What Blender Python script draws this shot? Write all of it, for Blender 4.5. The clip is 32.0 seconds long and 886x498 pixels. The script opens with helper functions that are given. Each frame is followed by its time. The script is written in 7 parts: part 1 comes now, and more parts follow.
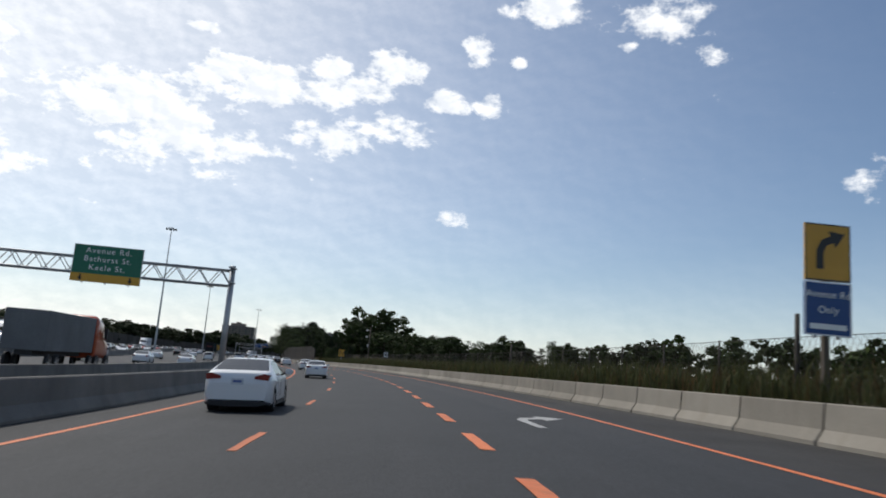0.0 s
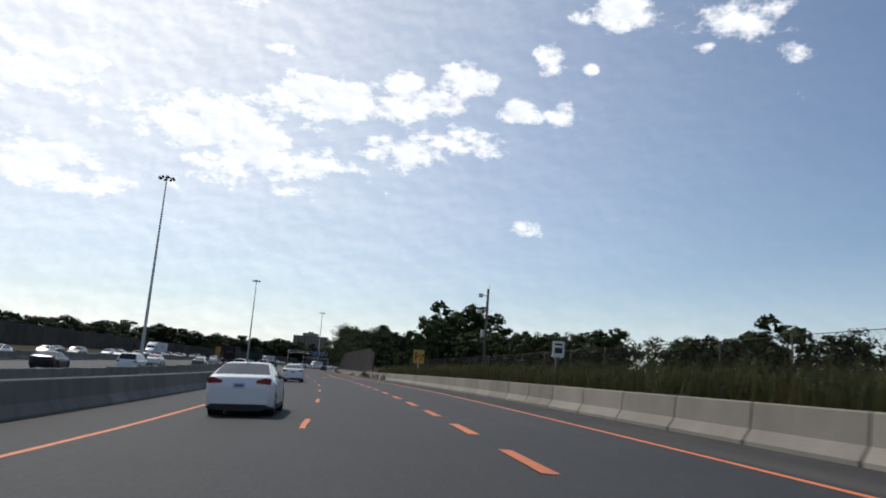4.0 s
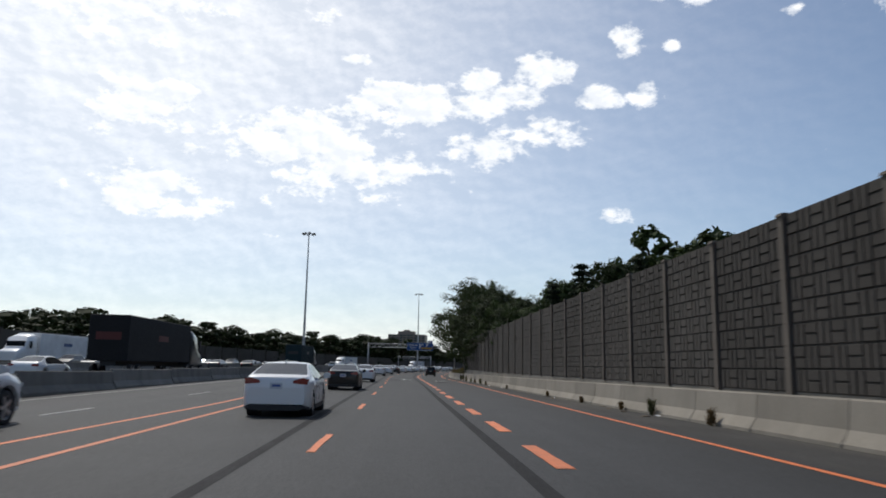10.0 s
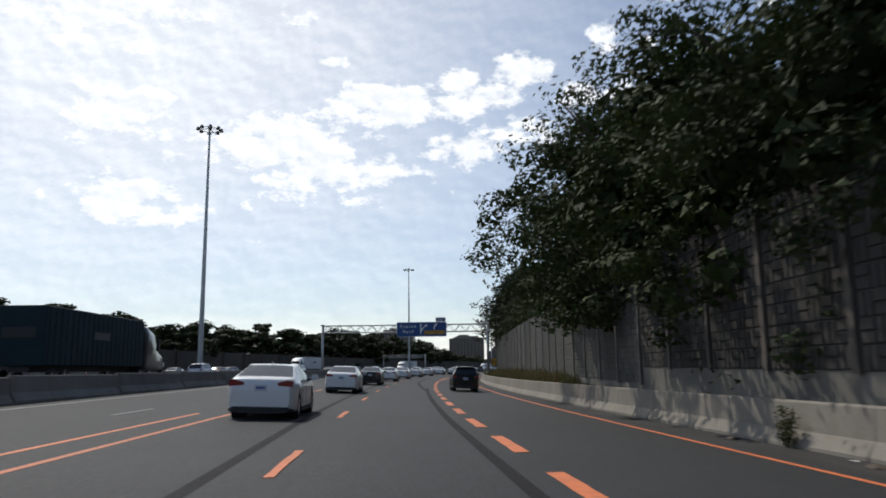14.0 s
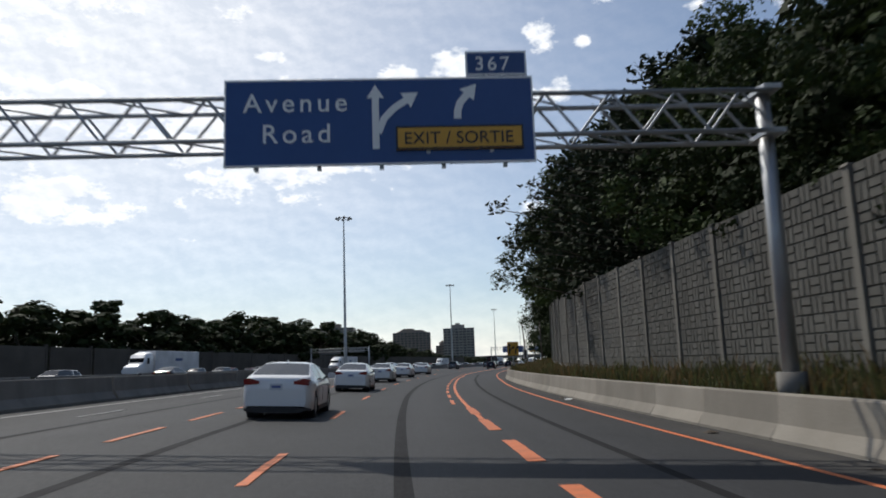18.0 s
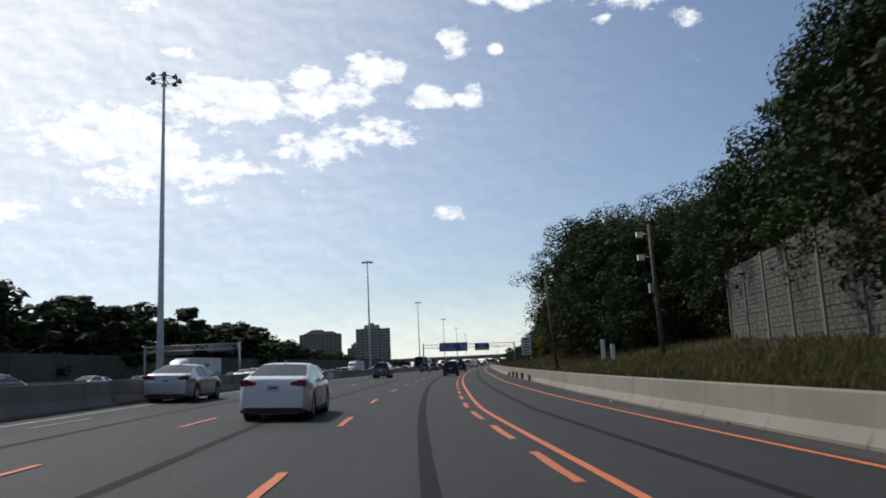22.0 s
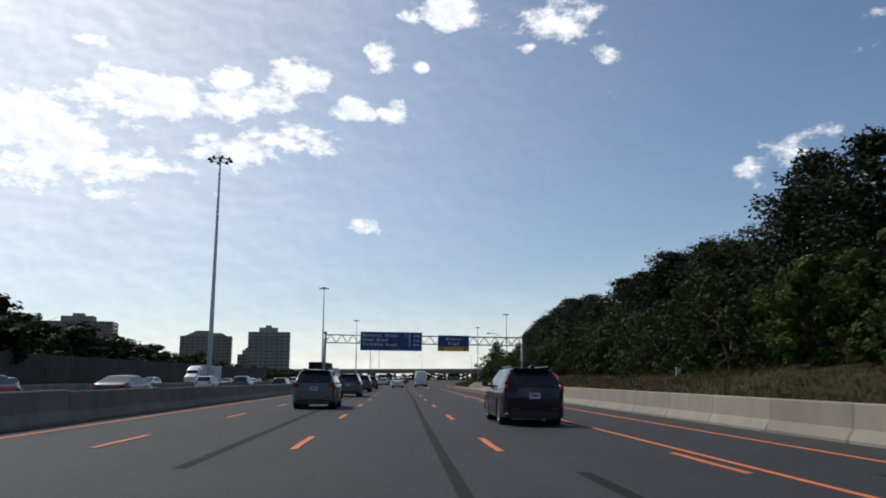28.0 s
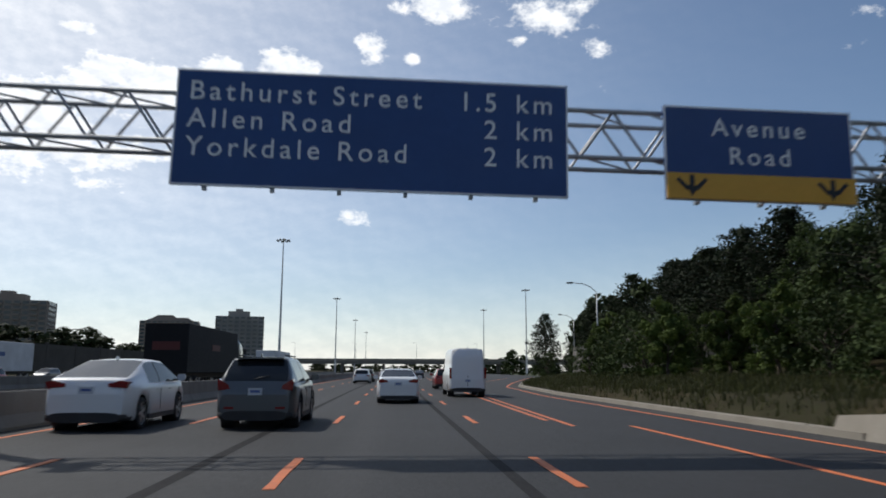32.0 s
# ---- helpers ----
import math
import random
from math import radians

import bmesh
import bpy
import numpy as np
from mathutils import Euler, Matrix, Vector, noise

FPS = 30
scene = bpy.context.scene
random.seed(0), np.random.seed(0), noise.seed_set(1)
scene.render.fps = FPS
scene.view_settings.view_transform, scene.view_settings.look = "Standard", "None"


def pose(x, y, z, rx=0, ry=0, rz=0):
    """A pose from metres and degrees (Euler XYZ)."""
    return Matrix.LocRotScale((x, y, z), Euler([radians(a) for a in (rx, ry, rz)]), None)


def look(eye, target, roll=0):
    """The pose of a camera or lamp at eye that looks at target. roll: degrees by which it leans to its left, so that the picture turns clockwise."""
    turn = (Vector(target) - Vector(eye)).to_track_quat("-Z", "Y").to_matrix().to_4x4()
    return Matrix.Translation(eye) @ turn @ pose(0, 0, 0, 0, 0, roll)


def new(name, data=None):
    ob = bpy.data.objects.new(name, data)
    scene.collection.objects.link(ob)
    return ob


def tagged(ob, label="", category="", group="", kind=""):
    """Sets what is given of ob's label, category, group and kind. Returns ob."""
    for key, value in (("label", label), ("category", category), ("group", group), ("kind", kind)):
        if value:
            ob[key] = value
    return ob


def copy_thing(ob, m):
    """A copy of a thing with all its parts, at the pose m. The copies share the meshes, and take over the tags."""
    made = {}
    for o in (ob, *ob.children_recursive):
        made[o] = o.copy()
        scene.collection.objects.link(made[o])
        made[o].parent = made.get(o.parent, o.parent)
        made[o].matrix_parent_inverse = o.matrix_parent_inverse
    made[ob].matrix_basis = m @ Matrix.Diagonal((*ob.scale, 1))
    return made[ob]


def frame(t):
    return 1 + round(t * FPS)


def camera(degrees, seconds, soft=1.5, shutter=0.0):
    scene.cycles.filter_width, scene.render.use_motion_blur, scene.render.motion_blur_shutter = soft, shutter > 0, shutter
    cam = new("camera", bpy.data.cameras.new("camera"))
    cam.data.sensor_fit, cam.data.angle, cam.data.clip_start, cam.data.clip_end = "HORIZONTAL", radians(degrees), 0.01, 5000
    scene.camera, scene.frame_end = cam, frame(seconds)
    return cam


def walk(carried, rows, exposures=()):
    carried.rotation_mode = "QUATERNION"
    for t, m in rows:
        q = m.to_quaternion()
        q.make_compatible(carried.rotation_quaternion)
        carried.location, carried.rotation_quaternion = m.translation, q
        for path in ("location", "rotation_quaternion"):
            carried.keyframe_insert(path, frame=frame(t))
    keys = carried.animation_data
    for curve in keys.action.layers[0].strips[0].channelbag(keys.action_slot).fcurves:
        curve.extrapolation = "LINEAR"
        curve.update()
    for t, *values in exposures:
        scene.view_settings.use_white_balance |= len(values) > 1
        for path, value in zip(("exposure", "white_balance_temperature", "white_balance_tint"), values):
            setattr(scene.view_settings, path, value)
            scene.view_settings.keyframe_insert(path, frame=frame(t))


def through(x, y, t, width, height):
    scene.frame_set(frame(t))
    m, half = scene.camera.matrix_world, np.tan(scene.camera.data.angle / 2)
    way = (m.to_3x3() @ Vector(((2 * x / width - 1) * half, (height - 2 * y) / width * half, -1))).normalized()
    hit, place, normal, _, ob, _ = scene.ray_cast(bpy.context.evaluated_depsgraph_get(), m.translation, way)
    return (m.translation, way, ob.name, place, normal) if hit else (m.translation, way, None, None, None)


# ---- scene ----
# ================= camera and its drive =================
cam = camera(63.0, 32.0, soft=1.8, shutter=0.2)
EYE = 1.35
# seconds, x, y, yaw to the left, pitch up, lean to the left
ROWS = [
    (0, 0.03, 0.01, 0.12, 9.49, 4.64),
    (0.5, -0.62, 10.11, 0.64, 9.58, 4.37),
    (1, -1.46, 20.21, 1.33, 9.65, 4.11),
    (1.5, -2.46, 30.32, 2.21, 9.74, 3.96),
    (2, -3.64, 40.43, 3.16, 9.71, 3.87),
    (2.5, -5.00, 50.55, 3.99, 9.80, 4.27),
    (3, -6.56, 60.67, 4.77, 9.89, 4.37),
    (3.5, -8.34, 70.79, 5.47, 9.92, 4.33),
    (4, -10.32, 80.91, 6.16, 9.90, 4.42),
    (4.5, -12.48, 91.03, 6.86, 9.84, 4.57),
    (5, -14.79, 101.14, 7.56, 9.79, 4.59),
    (5.5, -17.23, 111.25, 8.24, 9.74, 4.32),
    (6, -19.78, 121.35, 8.90, 9.69, 3.81),
    (6.5, -22.45, 131.43, 9.62, 9.59, 3.46),
    (7, -25.25, 141.49, 10.44, 9.48, 2.98),
    (7.5, -28.19, 151.53, 11.19, 9.22, 2.53),
    (8, -31.23, 161.57, 11.93, 9.04, 2.34),
    (8.5, -34.31, 171.64, 12.64, 8.99, 1.98),
    (9, -37.42, 181.74, 13.27, 9.04, 1.75),
    (9.5, -40.51, 191.88, 13.54, 9.18, 1.52),
    (10, -43.57, 202.05, 13.29, 9.33, 1.12),
    (10.5, -46.58, 212.24, 12.77, 9.43, 0.84),
    (11, -49.55, 222.42, 12.34, 9.51, 0.33),
    (11.5, -52.49, 232.57, 12.11, 9.62, -0.30),
    (12, -55.42, 242.65, 11.97, 9.66, -0.83),
    (12.5, -58.35, 252.63, 11.91, 9.61, -0.96),
    (13, -61.25, 262.48, 11.83, 9.56, -0.64),
    (13.5, -64.11, 272.21, 11.83, 9.48, -0.65),
    (14, -66.88, 281.83, 11.94, 9.40, -0.68),
    (14.5, -69.55, 291.35, 11.94, 9.33, -0.70),
    (15, -72.11, 300.78, 11.64, 9.30, -0.88),
    (15.5, -74.57, 310.12, 11.03, 9.32, -1.20),
    (16, -76.92, 319.38, 10.26, 9.33, -1.52),
    (16.5, -79.18, 328.56, 9.50, 9.32, -1.71),
    (17, -81.34, 337.68, 8.82, 9.26, -1.73),
    (17.5, -83.40, 346.76, 8.09, 9.16, -1.75),
    (18, -85.37, 355.81, 7.14, 9.04, -2.02),
    (18.5, -87.20, 364.87, 6.15, 8.99, -1.89),
    (19, -88.86, 373.95, 5.31, 8.98, -1.88),
    (19.5, -90.34, 383.06, 4.45, 9.02, -1.75),
    (20, -91.66, 392.20, 3.30, 9.06, -1.84),
    (20.5, -92.85, 401.36, 2.29, 9.07, -2.37),
    (21, -93.92, 410.52, 1.53, 9.05, -2.71),
    (21.5, -94.88, 419.67, 0.87, 9.04, -2.79),
    (22, -95.71, 428.81, 0.14, 9.06, -2.70),
    (22.5, -96.41, 437.92, -0.65, 9.05, -2.80),
    (23, -97.00, 447.01, -1.21, 9.01, -3.37),
    (23.5, -97.51, 456.06, -1.24, 9.03, -3.51),
    (24, -97.99, 465.10, -1.44, 9.08, -3.45),
    (24.5, -98.46, 474.14, -2.00, 9.30, -2.96),
    (25, -98.88, 483.19, -2.69, 9.58, -2.43),
    (25.5, -99.22, 492.27, -3.40, 9.81, -1.95),
    (26, -99.43, 501.37, -4.07, 10.03, -1.52),
    (26.5, -99.51, 510.49, -4.77, 10.17, -1.18),
    (27, -99.44, 519.64, -5.45, 10.23, -0.81),
    (27.5, -99.25, 528.83, -6.12, 10.21, -0.44),
    (28, -98.94, 538.09, -6.77, 10.15, -0.15),
    (28.5, -98.54, 547.44, -7.39, 10.07, -0.02),
    (29, -98.07, 556.93, -7.88, 9.99, -0.07),
    (29.5, -97.57, 566.56, -8.03, 9.87, -0.16),
    (30, -97.04, 576.33, -7.93, 9.81, 0.00),
    (30.5, -96.52, 586.24, -7.76, 9.75, 0.08),
    (31, -96.01, 596.26, -7.64, 9.60, 0.28),
    (31.5, -95.53, 606.37, -7.58, 9.52, 0.25),
    (32, -95.08, 616.56, -7.63, 9.55, 0.20),
]


def seat(x, y, yaw, pitch, roll):
    return pose(x, y, EYE, 90 + pitch, 0, yaw) @ pose(0, 0, 0, 0, 0, roll)


walk(cam, [(t, seat(x, y, a, b, c)) for t, x, y, a, b, c in ROWS])

# ================= sky, sun, exposure =================
SUN_AZ, SUN_EL = 46.0, 51.0            # degrees left of +y, above the horizon
scene.view_settings.exposure = 0.0


def sky_world():
    w = bpy.data.worlds.new("sky")
    scene.world = w
    w.use_nodes = True
    nt = w.node_tree
    N, L = nt.nodes.new, nt.links.new
    bg = nt.nodes["Background"]
    sky = N("ShaderNodeTexSky")
    sky.sky_type, sky.sun_disc = "NISHITA", False
    sky.sun_elevation, sky.sun_rotation = radians(SUN_EL), radians(-SUN_AZ)
    sky.air_density, sky.dust_density, sky.ozone_density, sky.altitude = 1.0, 0.35, 2.5, 150
    tc = N("ShaderNodeTexCoord")
    sep = N("ShaderNodeSeparateXYZ")
    L(tc.outputs["Generated"], sep.inputs[0])

    def math_(op, a, b=None, c=None):
        m = N("ShaderNodeMath")
        m.operation = op
        for k, v in enumerate((a, b, c)):
            if v is None:
                continue
            if isinstance(v, (int, float)):
                m.inputs[k].default_value = v
            else:
                L(v, m.inputs[k])
        return m.outputs[0]

    zz = math_("MAXIMUM", sep.outputs[2], 0.03)
    u, v = math_("DIVIDE", sep.outputs[0], zz), math_("DIVIDE", sep.outputs[1], zz)
    com = N("ShaderNodeCombineXYZ")
    L(u, com.inputs[0]), L(v, com.inputs[1])

    def fbm(scale, detail, rough, off, squash=1.0):
        mp = N("ShaderNodeMapping")
        mp.inputs["Location"].default_value = off
        mp.inputs["Scale"].default_value = (scale, scale * squash, scale)
        L(com.outputs[0], mp.inputs[0])
        nz = N("ShaderNodeTexNoise")
        nz.inputs["Scale"].default_value, nz.inputs["Detail"].default_value, nz.inputs["Roughness"].default_value = 1.0, detail, rough
        L(mp.outputs[0], nz.inputs["Vector"])
        return nz.outputs[0]

    az = math_("ARCTAN2", math_("MULTIPLY", sep.outputs[0], -1.0), sep.outputs[1])      # left positive
    el = math_("ARCSINE", sep.outputs[2])

    def blob(a, e, wa, we, tilt=0.0):
        """A soft patch of cloud cover round an azimuth and an elevation, in degrees."""
        da = math_("DIVIDE", math_("SUBTRACT", az, radians(a)), radians(wa * 1.22))
        de0 = math_("SUBTRACT", math_("SUBTRACT", el, radians(e)), math_("MULTIPLY", math_("SUBTRACT", az, radians(a)), tilt))
        de = math_("DIVIDE", de0, radians(we * 1.25))
        r2 = math_("ADD", math_("MULTIPLY", da, da), math_("MULTIPLY", de, de))
        return math_("POWER", 2.718, math_("MULTIPLY", r2, -1.0))

    cover = None
    for b in CLOUDS:
        g = math_("MULTIPLY", blob(*b[:5]), b[5])
        cover = g if cover is None else math_("MAXIMUM", cover, g)
    # billows: noise over azimuth and elevation, a little flattened
    com2 = N("ShaderNodeCombineXYZ")
    L(math_("MULTIPLY", az, 19.0), com2.inputs[0]), L(math_("MULTIPLY", el, 31.0), com2.inputs[1])

    def billow(scale, detail, rough, dx=0.0, dy=0.0):
        mp = N("ShaderNodeMapping")
        mp.inputs["Location"].default_value, mp.inputs["Scale"].default_value = (dx + 3.3, dy + 1.9, 0.4), (scale, scale, 1)
        L(com2.outputs[0], mp.inputs[0])
        nz = N("ShaderNodeTexNoise")
        nz.inputs["Scale"].default_value, nz.inputs["Detail"].default_value, nz.inputs["Roughness"].default_value = 1.0, detail, rough
        L(mp.outputs[0], nz.inputs["Vector"])
        return nz.outputs[0]

    n1 = billow(0.95, 9.0, 0.62)
    n0 = billow(0.33, 3.0, 0.5, 4.0, 2.0)
    broken = math_("ADD", math_("MULTIPLY", math_("SUBTRACT", n1, 0.5), 1.95), math_("MULTIPLY", math_("SUBTRACT", n0, 0.5), 0.5))
    dens = math_("ADD", math_("MULTIPLY", cover, 0.92), math_("SUBTRACT", broken, 0.36))
    mask = N("ShaderNodeMapRange")
    mask.interpolation_type = "SMOOTHSTEP"
    mask.inputs["From Min"].default_value, mask.inputs["From Max"].default_value = 0.0, 0.47
    L(dens, mask.inputs["Value"])
    # thin veil of haze cloud over the sunny side
    n2 = billow(0.10, 3.0, 0.5, 6.0, 3.0)
    veil = math_("MULTIPLY", blob(42, 24, 33, 20), math_("ADD", math_("MULTIPLY", n2, 0.5), 0.54))
    # pale haze towards the horizon, thicker towards the sun
    toward = math_("ADD", 0.30, math_("MULTIPLY", blob(38, 0, 40, 60), 0.62))
    low = math_("MULTIPLY", math_("POWER", math_("SUBTRACT", 1.0, math_("MAXIMUM", sep.outputs[2], 0.0)), 11.0), toward)
    veil = math_("MAXIMUM", veil, low)
    amount = math_("MINIMUM", math_("MAXIMUM", math_("MULTIPLY", mask.outputs[0], 0.94), veil), 1.0)
    mix = N("ShaderNodeMix")
    mix.data_type = "RGBA"
    L(amount, mix.inputs["Factor"])
    L(sky.outputs[0], mix.inputs["A"])
    # shaded undersides from a second sample of the same noise
    n3 = billow(0.95, 5.0, 0.55, -0.12, 0.20)
    lit = N("ShaderNodeMapRange")
    lit.inputs["From Min"].default_value, lit.inputs["From Max"].default_value = -0.10, 0.16
    lit.inputs["To Min"].default_value, lit.inputs["To Max"].default_value = 0.0, 1.0
    L(math_("SUBTRACT", n1, n3), lit.inputs["Value"])
    cc = N("ShaderNodeMix")
    cc.data_type = "RGBA"
    L(lit.outputs[0], cc.inputs["Factor"])
    cc.inputs["A"].default_value, cc.inputs["B"].default_value = (10.0, 10.4, 10.9, 1), (12.8, 12.85, 12.9, 1)
    L(cc.outputs["Result"], mix.inputs["B"])
    L(mix.outputs["Result"], bg.inputs[0])
    bg.inputs[1].default_value = SKY


SKY = 0.094
# azimuth (left), elevation, half widths, tilt, amount
CLOUDS = [
    (42, 26, 12, 4.2, 0.0, 1.0), (37, 19, 6.5, 2.7, 0.0, 0.95), (35.8, 12.2, 7.5, 2.2, 0.0, 0.98), (26, 17.8, 6.8, 3.2, 0.0, 1.0), (20.5, 15.2, 7.5, 2.3, 0.0, 0.98),
    (20, 13.4, 9, 1.1, 0.0, 0.8), (16, 20.6, 6, 1.9, 0.1, 0.95), (8.4, 20.8, 4.0, 1.5, -0.05, 0.95), (5.2, 23.1, 2.3, 1.4, 0.0, 0.95), (10.4, 22.5, 1.8, 1.1, 0.0, 0.9),
    (10.6, 17.2, 4.2, 1.6, 0.0, 0.98), (5.2, 18.7, 4.6, 1.4, 0.0, 0.98), (0.8, 20.6, 2.0, 1.0, 0.0, 0.95), (-2.6, 21.0, 1.4, 0.95, 0.0, 0.95), (21.1, 23.7, 3.0, 0.6, 0.0, 0.85),
    (-1.2, 25.3, 1.5, 1.35, 0.0, 0.95), (23.6, 26.6, 2.6, 1.2, 0.0, 0.9), (27, 9.9, 7, 0.3, 0.0, 0.68), (34, 15.6, 3.6, 0.8, 0.0, 0.85), (-6.6, 28.2, 3.8, 1.6, -0.05, 0.95),
    (-16.4, 27.4, 4.6, 1.8, 0.0, 0.92), (-20.4, 24.6, 1.6, 1.0, 0.0, 0.8), (-13.9, 25.5, 1.5, 0.6, 0.0, 0.85), (-0.5, 12.1, 3.8, 0.9, 0.0, 0.62), (-32.2, 15.6, 4.4, 1.6, -0.15, 0.55), (24, 18.5, 15, 6.5, 0.0, 0.52),
    (-5.0, 24.2, 0.7, 0.5, 0.0, 0.85), (62, 30, 20, 14, 0, 0.9), (-80, 26, 24, 8, 0, 0.75), (-140, 30, 40, 10, 0, 0.75), (120, 28, 30, 9, 0, 0.75),
]
sky_world()
sun = new("sun", bpy.data.lights.new("sun", "SUN"))
sun.data.energy, sun.data.angle, sun.data.color = 3.0, radians(0.6), (1.0, 0.95, 0.87)
_a, _e = radians(SUN_AZ), radians(SUN_EL)
sun.matrix_world = look((0, 0, 60), (60 * math.sin(_a) * math.cos(_e), -60 * math.cos(_a) * math.cos(_e), 60 - 60 * math.sin(_e)))

# ================= the road's own coordinates =================
# heading in degrees (left of +y) every 40 m along the line between the through lanes and the exit lane
PSI = [-5.26, -1.02, 3.21, 7.44, 11.5, 14.66, 16.42, 16.75, 16.54, 16.11, 14.82, 12.21, 8.13, 3.65, 0.42, -1.35, -2.58,
       -3.17, -3.54, -3.91, -4.28, -4.66, -5.03]
S0, S1, DS = -120.0, 1500.0, 1.0
_s = np.arange(S0, S1 + DS, DS)
_psi = np.radians(np.interp(_s, np.arange(-80, 801, 40.0), PSI))
_x, _y = np.cumsum(-np.sin(_psi) * DS), np.cumsum(np.cos(_psi) * DS)
_i0 = int(-S0 / DS)
_x, _y = _x + 2.25 - _x[_i0], _y + 0.15 - _y[_i0]
TILT = ((-120, .045), (125, .045), (190, .018), (250, -.012), (340, -.045), (480, -.042), (590, -.01), (640, 0), (1500, 0))


def ease(table, s):
    return float(np.interp(s, [a for a, _ in table], [b for _, b in table]))


def heading(s):
    return float(np.interp(s, _s, _psi))


def deck(s, n):
    """Height of the banked carriageway."""
    return ease(TILT, s) * (min(max(n, -15.5), 7.0) + 2.2)


def at(s, n, z=0.0):
    """World place at s metres along the road, n metres to its right, z above the carriageway."""
    x, y, p = float(np.interp(s, _s, _x)), float(np.interp(s, _s, _y)), heading(s)
    return Vector((x + n * math.cos(p), y + n * math.sin(p), deck(s, n) + z))


def stand(s, n, z=0.0, turn=0.0):
    """Pose of a thing whose front (+y) points along the road."""
    return Matrix.Translation(at(s, n, z)) @ pose(0, 0, 0, 0, 0, math.degrees(heading(s)) + turn)


# lateral places along s
LINE_A = ((-120, -.6), (0, -.4), (14, -.35), (27, -.25), (51, .33), (70, .66), (90, .9), (115, .8), (135, .63), (155, .4), (177, .03), (195, .04), (219, .28), (245, .4), (262, .5),
          (285, .42), (300, .22), (312, .02), (345, -.02), (364, 0), (424, .02), (450, -.25), (463, -.60), (470, -.52), (477, -.42), (520, -.17), (600, .15), (660, .1), (1500, 0))
EDGE_R = ((-120, 4.0), (8, 3.9), (25, 4.2), (50, 4.3), (72, 4.7), (90, 4.4), (130, 4.15), (143, 3.95), (173, 3.67), (186, 3.45), (217, 3.88), (235, 4.1), (265, 4.4), (279, 4.6), (300, 4.3), (318, 4.05),
          (358, 3.88), (374, 3.7), (413, 3.72), (433, 3.85), (470, 3.25), (500, 3.0), (528, 3.2), (600, 2.48), (640, 2.5), (668, 2.45), (690, 3.8), (710, 7.5), (770, 20), (800, 30))
BAR_R = ((-120, 7.6), (20, 7.45), (130, 6.45), (270, 6.5), (345, 5.6), (390, 5.3), (440, 4.7), (490, 5.35), (560, 5.0), (640, 3.75))
BAR_L = ((-120, -16.0), (200, -15.9), (270, -14.6), (390, -12.9), (450, -12.9), (500, -14.2), (560, -14.4), (600, -14.6), (1500, -14.6))
WALL_N = ((190, 6.66), (305, 6.66), (345, 8.3), (375, 8.3), (392, 7.9), (405, 7.55), (418, 7.6), (430, 8.3), (445, 9.9), (460, 11.9), (482, 15.1))
# top of the noise wall over the carriageway, and the places of its first posts: (number, metres)
WALL_TOP = ((197, 3.98), (200.8, 3.98), (200.9, 4.42), (204.5, 4.42), (204.6, 4.85), (226, 4.92), (242, 5.05), (276, 5.2), (300, 5.4), (345, 5.95), (380, 5.8), (400, 5.85), (420, 6.15), (435, 6.45), (460, 6.45), (482, 6.25))
POSTS = ((0, 197.6), (2, 205.1), (12, 241.7), (22, 275.8), (28, 296.8), (31, 307.5))


